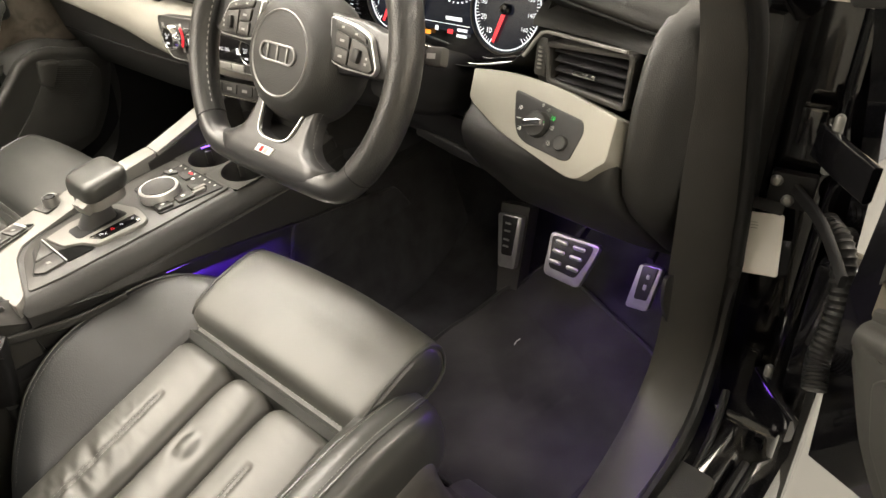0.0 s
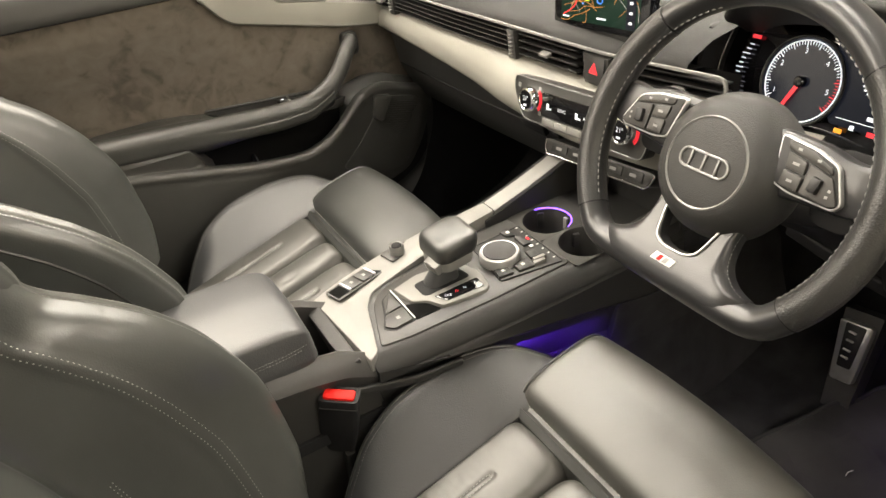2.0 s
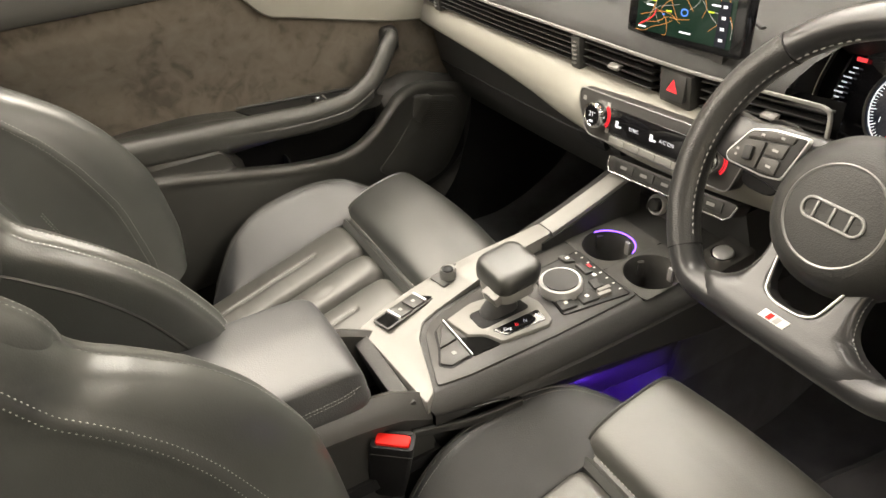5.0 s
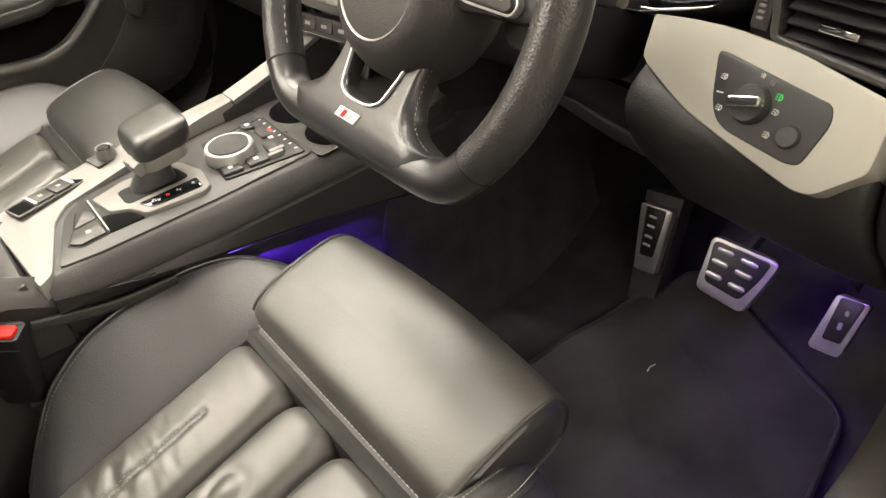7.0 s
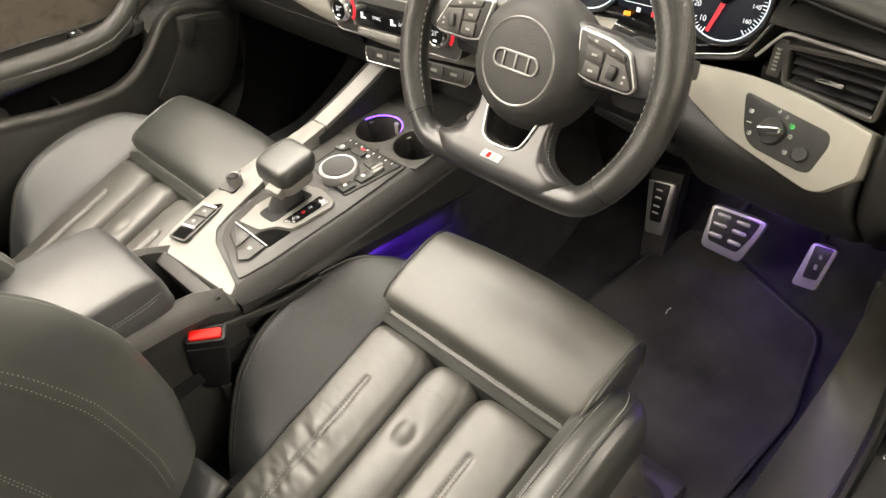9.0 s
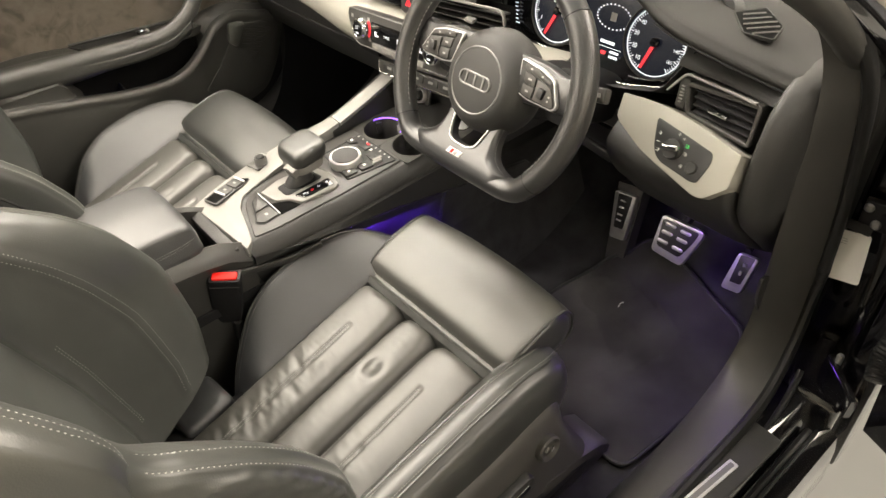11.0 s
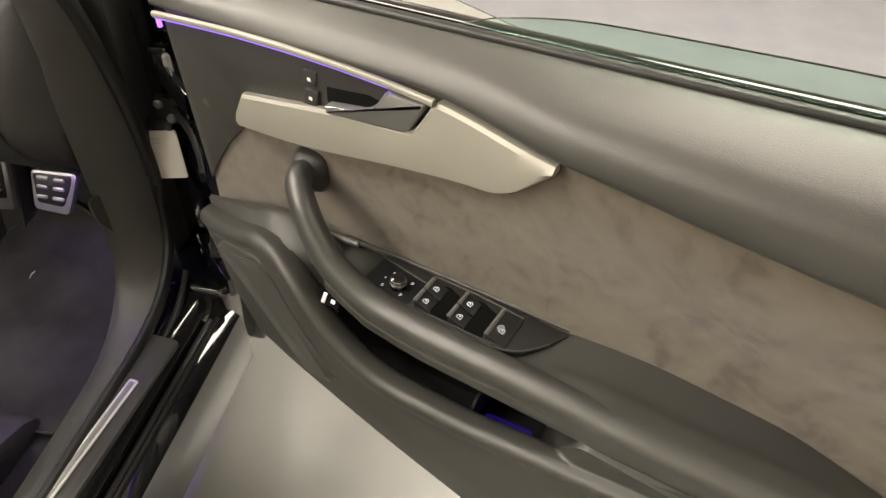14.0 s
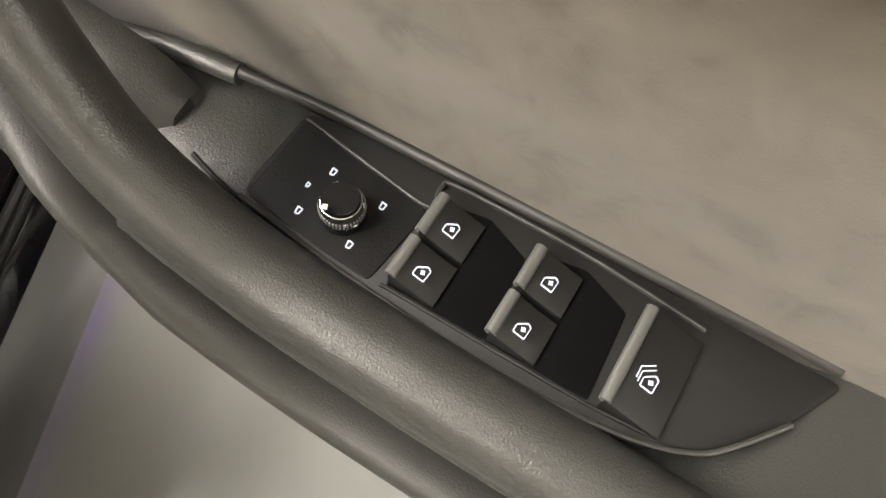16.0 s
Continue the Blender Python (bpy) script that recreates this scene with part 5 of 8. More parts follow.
ys = [(0.092, 0), (0.14, 0), (0.20, 0), (0.26, 0), (0.32, 0), (0.40, 0), (0.4435, 0), (0.444, 0.085), (0.559, 0.085), (0.5595, 0), (0.66, 0)]
part("console_body", loft([console_ring(y, d) for y, d in ys]), SOFT, console)
for side_x, sgn in ((RIGHT_X, -1), (LEFT_X, 1)):
    rows = []
    for y, z in ((-0.62, 0.665), (-0.30, 0.648), (-0.08, 0.640), (0.0, 0.632), (0.05, 0.622), (0.0918, 0.600)):
        x = table(side_x, y)
        rows.append([Vector(p) for p in ((x + sgn * 0.010, y, 0.20), (x + sgn * 0.004, y, z - 0.040), (x, y, z - 0.030), (x + sgn * 0.004, y, z - 0.022), (x + sgn * 0.016, y, z - 0.004), (x + sgn * 0.024, y, z), (x + sgn * 0.034, y, z - 0.006), (x + sgn * 0.036, y, z - 0.02), (x + sgn * 0.036, y, 0.20))])
    part("bin_side", loft(rows), INLAY, console)
part("bin_front", box(pose(0.009, 0.080, 0.540, 14), (0.17, 0.022, 0.13), 0.004), SOFT, console)
part("bin_floor", box((0.01, -0.2, 0.50), (0.19, 0.60, 0.02)), DARK, console)
part("side_step", sweep(spline([(0.104, 0.06, 0.560), (0.108, 0.10, 0.552), (0.116, 0.15, 0.545), (0.122, 0.22, 0.545)], 12), rounded(0.008, 0.014, 0.003)), SOFT, console)
part("lower_side", loft([[Vector(p) for p in ((0.05, y, 0.20), (0.05, y, 0.48), (0.085, y, 0.48), (0.102, y, 0.45), (0.114, y, 0.40), (0.15, y, 0.30), (0.16, y, 0.20))] for y in (0.10, 0.3, 0.5, 0.75, 0.98)]), CARPET, console)
part("side_carpet", plate(lambda y, z, h: Vector((0.106 + h, y, z)), round_corners([(0.538, 0.500), (0.80, 0.455), (0.90, 0.30), (0.90, 0.215), (0.505, 0.215), (0.515, 0.40)], 0.012), 0.0, 0.010, 0.004), CARPET, console, "dark carpet along the side of the tunnel")
part("light_strip", sweep([Vector((0.118, y, table(SIDE_LOW, y) - 0.0022)) for y in (0.29, 0.36, 0.44, 0.54)], rounded(0.004, 0.003, 0.001)), PURPLE, console, "purple light strip under the console edge")

# silver trim
trim_out = [(-0.082, 0.074), (0.104, 0.086), (0.090, 0.104), (0.040, 0.120), (-0.010, 0.136), (-0.038, 0.156), (-0.050, 0.19), (-0.066, 0.28), (-0.078, 0.37), (-0.079, 0.42), (-0.114, 0.42), (-0.118, 0.36), (-0.124, 0.30), (-0.125, 0.235), (-0.115, 0.17), (-0.100, 0.12)]


def deck_put(x, y, h):
    lift = 0.022 * max(0.0, min(1.0, (y - 0.20) / 0.22)) if x < -0.03 else 0.0
    return Vector((x, y, deck(y) + h + lift * (1 if x < -0.03 else 0)))


part("silver_trim", plate(deck_put, round_corners(trim_out, 0.006, 2), -0.03, 0.004, 0.002), SILVER, console, "satin silver trim along the console edge")
tr = spline([(-0.096, 0.4205, 0.6375), (-0.096, 0.47, 0.652), (-0.096, 0.53, 0.672), (-0.094, 0.590, 0.696)], 14)
part("rising_trim", sweep(tr, [(-0.018, -0.006), (0.018, -0.006), (0.018, 0.001), (0.014, 0.0035), (-0.014, 0.0035), (-0.018, 0.0)]), SILVER, console)
part("rising_flank", loft([[Vector(p) for p in ((-0.145, y, 0.20), (-0.145, y, z - 0.018), (-0.118, y, z - 0.004), (-0.076, y, z - 0.004), (-0.072, y, z - 0.05), (-0.072, y, 0.20))] for y, z in ((0.40, 0.630), (0.47, 0.648), (0.53, 0.668), (0.60, 0.694))]), SOFT, console)
inlay_out = round_corners([(0.084, 0.112), (0.034, 0.130), (-0.010, 0.146), (-0.032, 0.166), (-0.042, 0.195), (-0.068, 0.36), (-0.070, 0.4425), (0.098, 0.4425), (0.098, 0.30), (0.092, 0.16)], 0.008, 2)
part("inlay", plate(lambda x, y, h: Vector((x, y, deck(y) + h)), inlay_out, -0.01, 0.003, 0.0015), INLAY, console, "anthracite inlay round the selector")

# soft-top and parking switches in the silver trim
sw = thing("roof_switches", "row of small black switches in the silver trim", "switch panel", (-0.07, 0.16, 0.61))


def flat(x, y, z=0.0, turn=0.0):
    return pose(x, y, deck(y) + z, radians(0), 0, turn)


rs = flat(-0.0775, 0.153, 0.0035, 17)
part("frame", plate(rs, rounded(0.034, 0.112, 0.004), 0.002, 0.0050, 0.0006), INLAY, sw)
for yy, m in ((-0.042, VOID), (-0.0145, INLAY), (0.0115, INLAY), (0.040, VOID)):
    part("key", plate(rs @ pose(0, yy, 0.005), rounded(0.027, 0.023, 0.002), -0.001, 0.0030 if m is INLAY else 0.0006, 0.001), m, sw)
for yy in (-0.0145, 0.0115):
    part("symbol", box(rs @ pose(0, yy, 0.0082), (0.006, 0.005, 0.0003)), GREY_PRINT, sw)
for yy in (-0.0280, 0.0250):
    part("silver_edge", box(rs @ pose(0, yy, 0.0075), (0.026, 0.004, 0.0035), 0.001), STEEL, sw)
knob = thing("park_knob", "small chrome ringed knob in the silver trim", "knob", (-0.098, 0.236, 0.610))
part("base", plate(flat(-0.1015, 0.240, 0.0105, 12), rounded(0.034, 0.054, 0.004), -0.002, 0.0016, 0.0006), INLAY, knob)
part("ring", lathe(pose(-0.0980, 0.2360, 0.614), [(0.0130, 0.0), (0.0125, 0.016), (0.0115, 0.0185), (0.0095, 0.017), (0.0090, 0.014), (0.001, 0.014)], 26), GUNMETAL, knob)
part("cap", lathe(pose(-0.0980, 0.2360, 0.624), [(0.0085, 0.0), (0.0083, 0.008), (0.007, 0.009), (0.001, 0.009)], 22), DARK, knob)

# selector
sel = thing("gear_selector", "leather topped gear selector on a silver shift plate", "gear selector", (0.015, 0.25, 0.605))


def dk(x, y, h):
    return Vector((x, y, deck(y) + h))


part("key_bed", plate(dk, round_corners([(-0.0095, 0.1595), (-0.0225, 0.1820), (0.0660, 0.1810), (0.0685, 0.1440), (0.0540, 0.1310), (0.0280, 0.1455)], 0.005), 0.0, 0.0036, 0.0006), DARK, sel)
part("parking_key", plate(dk, round_corners([(0.0265, 0.1775), (0.0635, 0.1765), (0.0655, 0.1455), (0.0530, 0.1345), (0.0295, 0.1475)], 0.003), 0.003, 0.0065, 0.0015), INLAY, sel, "dark parking brake key")
part("stop_key", plate(dk, round_corners([(-0.0065, 0.1615), (-0.0185, 0.1785), (0.0240, 0.1775), (0.0270, 0.1490)], 0.003), 0.003, 0.0062, 0.0015), INLAY, sel)
part("key_edge", sweep([dk(-0.0200, 0.1810, 0.007), dk(0.0220, 0.1802, 0.007), dk(0.0645, 0.1792, 0.007)], rounded(0.0018, 0.0020, 0.0005)), STEEL, sel, "bright line behind the keys")
# raised near-black plate paints the shade of a pocket
part("pocket", plate(dk, round_corners([(0.0660, 0.1800), (0.0680, 0.2235), (0.0420, 0.2125), (0.0300, 0.1960), (0.0240, 0.1820)], 0.004), 0.001, 0.0042, 0.0006), VOID, sel)
part("key_symbol", box(pose(0.047, 0.160, deck(0.160) + 0.0067), (0.007, 0.006, 0.0003)), GREY_PRINT, sel)
plate_out = round_corners([(0.0290, 0.1930), (-0.0170, 0.1850), (-0.0280, 0.2300), (-0.0160, 0.3020), (0.0300, 0.3160), (0.0710, 0.3090), (0.0790, 0.2980), (0.0690, 0.2260), (0.0430, 0.2140)], [0.004, 0.004, 0.006, 0.010, 0.010, 0.006, 0.006, 0.006, 0.006])
part("shift_plate", plate(dk, plate_out, 0.002, 0.009, 0.003), SILVER, sel, "bright silver shift plate")
part("scale_panel", plate(dk, round_corners([(0.0430, 0.2250), (0.0440, 0.3020), (0.0690, 0.3000), (0.0640, 0.2360)], 0.004), 0.008, 0.0102, 0.0006), GLOSS, sel)
for w, ly, m in (("R", 0.2930, LIT_SOFT), ("N", 0.2735, LIT_SOFT), ("D", 0.2590, LIT_RED), ("D/S", 0.2435, LIT_SOFT)):
    part("letter", writing(w, pose(0.0545, ly, deck(ly) + 0.0106, 3, 0, 62), 0.0075), m, sel)
part("slot", plate(dk, round_corners([(-0.006, 0.214), (-0.004, 0.292), (0.034, 0.298), (0.034, 0.214)], 0.01), 0.006, 0.0095, 0.0006), DARK, sel)
part("boot", loft([[Vector((0.010 + x * k + dx, 0.258 + y * k + dy, h)) for x, y in rounded(0.036, 0.060, 0.015)] for k, dx, dy, h in ((1.0, 0, 0, 0.606), (0.95, 0, 0.0, 0.618), (0.75, 0, 0.004, 0.632), (0.62, 0, 0.008, 0.645))]), LEATHER_MATT, sel)
head = []
for h, k, dy in ((0.647, 0.66, 0.0), (0.6485, 0.90, 0.0), (0.653, 0.985, 0.0), (0.664, 1.02, 0.001), (0.677, 1.015, 0.002), (0.685, 0.965, 0.003), (0.6895, 0.87, 0.003), (0.6915, 0.68, 0.003), (0.692, 0.3, 0.003)):
    head.append([Vector((0.002 + x * k, 0.279 + y * k + dy, 0.692 - (0.692 - h) * 0.74 + 0.12 * y * k)) for x, y in rounded(0.081, 0.072, 0.018, 5)])
part("knob_head", loft(head), LEATHER, sel, "padded black leather selector head")
part("knob_band", loft([[Vector((0.004 + x * k, 0.277 + y * k, h + 0.12 * y)) for x, y in rounded(0.075, 0.064, 0.020, 5)] for h, k in ((0.644, 0.88), (0.646, 0.98), (0.658, 1.0), (0.661, 0.96))]), SILVER, sel, "silver band under the head")
part("knob_button", box(pose(0.018, 0.243, 0.650, 20, 0, 8), (0.030, 0.014, 0.018), 0.003), SILVER, sel)
part("button_mark", box(pose(0.017, 0.2355, 0.6525, 20, 0, 8), (0.012, 0.001, 0.009), 0.0), DARK, sel)
part("knob_seam", stitches([Vector((0.002 + x * 1.02, 0.280 + y * 1.02, 0.668 + 0.12 * y)) for x, y in rounded(0.081, 0.070, 0.024, 5)], 0.006, 0.004, 0.0004), DARK, sel)

# media control
mmi = thing("media_controller", "round media control dial with surrounding keys", "media controller", (0.02, 0.39, 0.61))
frame_out = round_corners([(-0.036, 0.344), (0.072, 0.328), (0.092, 0.436), (-0.038, 0.441)], 0.006)
part("base", plate(dk, frame_out, 0.002, 0.0042, 0.001), SOFT, mmi)
part("base_line", frame_ring(dk, frame_out, 0.0015, 0.002, 0.0050), DARK, mmi)
mp = pose(0.0215, 0.3620, deck(0.362), 2)
part("dial_ring", lathe(mp, [(0.0330, 0.003), (0.0330, 0.016), (0.0320, 0.0195), (0.0295, 0.0212), (0.0275, 0.0202), (0.001, 0.0200)], 44), STEEL, mmi, "knurled silver dial ring")
part("dial_top", lathe(mp, [(0.0270, 0.020), (0.0268, 0.0218), (0.02, 0.0212), (0.001, 0.0208)], 36), SOFT, mmi)
for pts in ([(0.044, 0.334), (0.066, 0.330), (0.070, 0.356), (0.050, 0.356)], [(0.050, 0.366), (0.072, 0.364), (0.076, 0.392), (0.052, 0.392)], [(-0.040, 0.402), (-0.022, 0.404), (-0.014, 0.418), (-0.040, 0.420)], [(-0.010, 0.412), (0.020, 0.410), (0.022, 0.424), (-0.008, 0.426)], [(0.034, 0.402), (0.056, 0.398), (0.058, 0.414), (0.038, 0.418)]):
    part("key", plate(dk, round_corners(pts, 0.003), 0.003, 0.0085, 0.0015), SOFT, mmi)
for x, y in ((0.064, 0.408), (0.072, 0.402)):
    part("rocker", plate(dk, [(x - 0.004, y - 0.010), (x + 0.003, y - 0.011), (x + 0.005, y + 0.010), (x - 0.002, y + 0.011)], 0.003, 0.011, 0.001), SILVER, mmi)
part("red_lamp", box(pose(0.004, 0.430, deck(0.43) + 0.0046), (0.008, 0.004, 0.0006)), LIT_RED, mmi)
for x, y in ((0.056, 0.344), (0.062, 0.378), (0.030, 0.418), (-0.028, 0.412)):
    part("symbol", box(pose(x, y, deck(y) + 0.0088), (0.006, 0.006, 0.0003)), PRINT, mmi)
for i in range(8):
    part("preset_mark", box(pose(-0.034 + i * 0.0155, 0.4345 - i * 0.0006, deck(0.4345) + 0.0045), (0.002, 0.004, 0.0004)), PRINT, mmi)

# cup holders
cups = thing("cup_holder", "twin black cup holders with a purple lit rim", "cup holder", (0.03, 0.53, 0.62))
for cx, cy, x0, x1 in ((-0.022, 0.492, -0.118, 0.0235), (0.070, 0.497, 0.0235, 0.1145)):
    n = 48
    outer, hole = [], []
    for i in range(n):
        a = 2 * math.pi * (i + 0.5) / n
        c, q = math.cos(a), math.sin(a)
        k = min((x1 - cx) / c if c > 1e-6 else 9, (x0 - cx) / c if c < -1e-6 else 9, (0.5600 - cy) / q if q > 1e-6 else 9, (0.4430 - cy) / q if q < -1e-6 else 9)
        outer.append((cx + c * k, cy + q * k))
        hole.append((c, q))
    rows = [[Vector((x, y, deck(y) + 0.0015)) for x, y in outer]]
    for r, h in ((0.0445, 0.0025), (0.0430, 0.0020), (0.0418, -0.002), (0.0405, -0.02), (0.038, -0.065), (0.01, -0.068)):
        rows.append([Vector((cx + c * r, cy + q * r, deck(cy + q * r) + h)) for c, q in hole])
    part("cup", loft(rows, True, False), PILLAR, cups, "black well with a rounded lip")
    # depth shade at the cup bottom is put into its near-black colour
    part("cup_floor", lathe(pose(cx, cy, deck(cy) - 0.064), [(0.037, 0.0), (0.037, 0.002), (0.001, 0.002)], 24), VOID, cups)
    for s2 in (-1, 1):
        part("clip", box(pose(cx + s2 * 0.036, cy + 0.012, deck(cy) - 0.018, 0, 0, 20 * s2), (0.007, 0.012, 0.026), 0.003), INLAY, cups)
    part("clip", box(pose(cx + 0.004, cy + 0.0375, deck(cy) - 0.018), (0.010, 0.006, 0.024), 0.002), SILVER, cups)
arc = [Vector((-0.022 + 0.0415 * math.cos(a), 0.492 + 0.0415 * math.sin(a), deck(0.52) + 0.0005)) for a in np.linspace(radians(20), radians(175), 24)]
part("light_arc", sweep(arc, rounded(0.0022, 0.0024, 0.0007)), PURPLE, cups, "purple lit arc")
arc = [Vector((0.070 + 0.0415 * math.cos(a), 0.497 + 0.0415 * math.sin(a), deck(0.52) + 0.0005)) for a in np.linspace(radians(30), radians(75), 12)]
part("light_arc", sweep(arc, rounded(0.0022, 0.0024, 0.0007)), PURPLE, cups)

# armrest
arm = thing("armrest", "padded black leather centre armrest with twin stitching", "armrest", (0.01, -0.2, 0.62))


def arm_sec(y):
    k = table([(-0.46, 0.92), (-0.30, 1.0), (-0.06, 1.0), (-0.02, 0.985), (0.003, 0.93), (0.014, 0.82), (0.020, 0.66), (0.023, 0.45)], y)
    w = 0.094 * (1.0 if y < -0.03 else table([(-0.03, 1.0), (0.0, 0.99), (0.014, 0.95), (0.023, 0.84)], y))
    base, top = 0.622, 0.622 + 0.068 * k
    pts = [(-w, base - 0.012), (-w - 0.004, base + 0.01), (-w, base + 0.032 * k), (-w * 0.96, top - 0.014), (-w * 0.88, top - 0.004), (-w * 0.5, top + 0.001), (0, top + 0.004), (w * 0.5, top + 0.001), (w * 0.88, top - 0.004), (w * 0.96, top - 0.014), (w, base + 0.032 * k), (w + 0.004, base + 0.01), (w, base - 0.012)]
    return spline([Vector((-0.008 + x, y, z)) for x, z in pts], 48)


part("pad", loft([arm_sec(y) for y in (-0.46, -0.40, -0.30, -0.20, -0.10, -0.05, -0.03, -0.015, -0.005, 0.003, 0.009, 0.014, 0.018, 0.021, 0.023)]), LEATHER_MATT, arm)
for h in (0.0, 0.005):
    line = [Vector((-0.008 + 0.1, y, 0.655 + h)) for y in (-0.42, -0.3, -0.15, -0.05)] + [Vector((0.086, -0.004, 0.653 + h)), Vector((0.07, 0.016, 0.651 + h)), Vector((0.0, 0.0245, 0.650 + h)), Vector((-0.07, 0.0235, 0.650 + h))]
    part("stitching", stitches(spline(line, 60), 0.0046, 0.0028, 0.0005), THREAD_DIM, arm)

# ---- pedals and mat ----
def pedal(name, label, m, outline, inner, bars, group="pedals"):
    p = thing(name, label, "pedal", tuple(m.translation), group)
    part("pad", plate(m, outline, -0.010, 0.004, 0.003), PEDAL_STEEL, p, "brushed steel plate with rounded edges")
    part("rubber", plate(m, inner, 0.002, 0.0055, 0.0012), RUBBER, p, "black rubber insert")
    for b in bars:
        part("stud", plate(m, b, 0.004, 0.0085, 0.0016), PEDAL_STEEL, p, "raised metal stud")
    return p


def patch(cx, cy, w, h, r=0.004):
    return [(cx + x, cy + y) for x, y in rounded(w, h, r)]


bp = basis((0.490, 0.862, 0.391), (1, 0.04, 0.02), (0.0, -0.90, 0.43))
brake_in = round_corners([(-0.041, 0.040), (0.047, 0.042), (0.040, 0.012), (0.024, -0.026), (-0.034, -0.022)], 0.008)
brk = pedal("brake_pedal", "steel faced brake pedal with rubber insert and metal studs", bp, round_corners([(-0.047, 0.046), (0.058, 0.048), (0.050, 0.012), (0.034, -0.043), (-0.044, -0.038)], 0.012), brake_in,
            [patch(x + y * 0.10, y + x * -0.03, 0.026, 0.008) for x in (-0.021, 0.016) for y in (-0.009, 0.012, 0.031)])
part("stem", sweep([bp @ Vector((0.0, 0.03, -0.01)), bp @ Vector((0.01, 0.09, -0.04)), bp @ Vector((0.01, 0.20, -0.05))], rounded(0.012, 0.02, 0.003)), DARK, brk)
ap = basis((0.640, 0.862, 0.396), (1, 0.04, 0.06), (0.0, -0.90, 0.43))
acc = pedal("accelerator_pedal", "steel faced accelerator pedal with rubber insert", ap, round_corners([(-0.012, 0.044), (0.031, 0.046), (0.020, -0.036), (-0.022, -0.038)], 0.008), round_corners([(-0.0055, 0.042), (0.024, 0.044), (0.0150, -0.017), (-0.0085, -0.019)], 0.004),
            [patch(0.0070, 0.006, 0.0060, 0.010, 0.002), patch(0.0090, 0.025, 0.0060, 0.008, 0.002)])
part("stem", sweep([ap @ Vector((0.0, 0.05, -0.008)), ap @ Vector((0.0, 0.10, -0.05)), ap @ Vector((0.0, 0.18, -0.08))], rounded(0.012, 0.02, 0.003)), DARK, acc)
fp = basis((0.336, 0.896, 0.338), (1, 0.03, 0.06), (0.02, -0.93, 0.36))
foot = pedal("footrest", "steel faced footrest with black rubber insert", fp, round_corners([(-0.044, 0.066), (0.016, 0.070), (0.0155, -0.042), (-0.025, -0.046)], 0.007), round_corners([(-0.031, 0.064), (0.0055, 0.066), (0.0045, -0.016), (-0.020, -0.018)], 0.004),
             [patch(-0.0115 - y * 0.05, y, 0.014, 0.004, 0.0015) for y in (0.002, 0.016, 0.034, 0.050)])
part("block", loft([[fp @ Vector((x, y, h)) for x, y in ((-0.048, 0.085), (0.020, 0.090), (0.022, -0.120), (-0.024, -0.125))] for h in (-0.05, -0.011)]), PILLAR, foot)

fm = thing("floor_mat", "dark velour driver's floor mat with bound edge", "floor mat", (0.5, 0.65, 0.212))
mat_out = round_corners([(0.300, 0.450), (0.300, 0.74), (0.335, 0.870), (0.362, 0.890), (0.378, 0.945), (0.420, 0.955), (0.690, 0.872), (0.725, 0.70), (0.705, 0.440)], [0.03, 0.03, 0.02, 0.015, 0.02, 0.02, 0.03, 0.03, 0.03])


def mat_put(x, y, h):
    return Vector((x, y, floor_z(y) + 0.006 + h))


bmm = bmesh.new()
fine = []
for i in range(len(mat_out)):
    a, b = Vector(mat_out[i]), Vector(mat_out[(i + 1) % len(mat_out)])
    steps_n = max(1, int((b - a).length / 0.02))
    fine += [tuple(a.lerp(b, j / steps_n)) for j in range(steps_n)]
cx, cy = 0.5, 0.72
rows = [[mat_put(x, y, -0.004) for x, y in fine], [mat_put(x, y, 0.006) for x, y in fine]]
for k in (0.96, 0.8, 0.6, 0.4, 0.2, 0.02):
    rows.append([mat_put(cx + (x - cx) * k, cy + (y - cy) * k, 0.009 + 0.003 * noise.noise((x * k * 9, y * k * 9, 3))) for x, y in fine])
loft(rows, True, True, bmm)
part("mat", bmm, MAT, fm)
part("binding", sweep([mat_put(x, y, 0.006) for x, y in fine], oval(0.0045, 0.0045, 8), closed=True), SOFT, fm)
fleck = thing("lint_thread", "short white thread of lint on the mat", "lint", (0.445, 0.776, 0.226))
part("thread", sweep(spline([(0.444, 0.758, 0.2315), (0.442, 0.767, 0.2330), (0.445, 0.776, 0.2345)], 6), oval(0.0008, 0.0008, 6)), WHITE, fleck)

# ---- belt buckle ----
bk = thing("seat_belt_buckle", "black seat belt buckle with a red release button", "belt buckle", (0.12, 0.02, 0.42))
bf = basis((0.112, 0.029, 0.545), (0.60, 0.78, -0.06), (0.10, 0.00, 0.99))
part("case", loft([[bf @ Vector((x * k + 0.13 * (h - 0.036), y * k2, h)) for x, y in rounded(0.056, 0.030, 0.006)] for k, k2, h in ((0.86, 0.7, -0.078), (0.92, 0.85, -0.070), (0.98, 0.97, -0.030), (1.0, 1.0, 0.020), (1.0, 1.0, 0.030), (0.97, 0.96, 0.036))]), DARK, bk)
part("case_line", sweep([bf @ Vector((x, -0.0152, 0.022)) for x in (-0.027, 0.026)], rounded(0.0012, 0.0012, 0.0004)), INLAY, bk)
part("release", plate(bf @ pose(0, -0.002, 0.036), rounded(0.044, 0.017, 0.004), 0.0, 0.0040, 0.0018), RED, bk, "red release button")
part("slot", plate(bf @ pose(0, 0.011, 0.036), rounded(0.046, 0.005, 0.002), 0.0, 0.0012, 0.0004), DARK, bk)
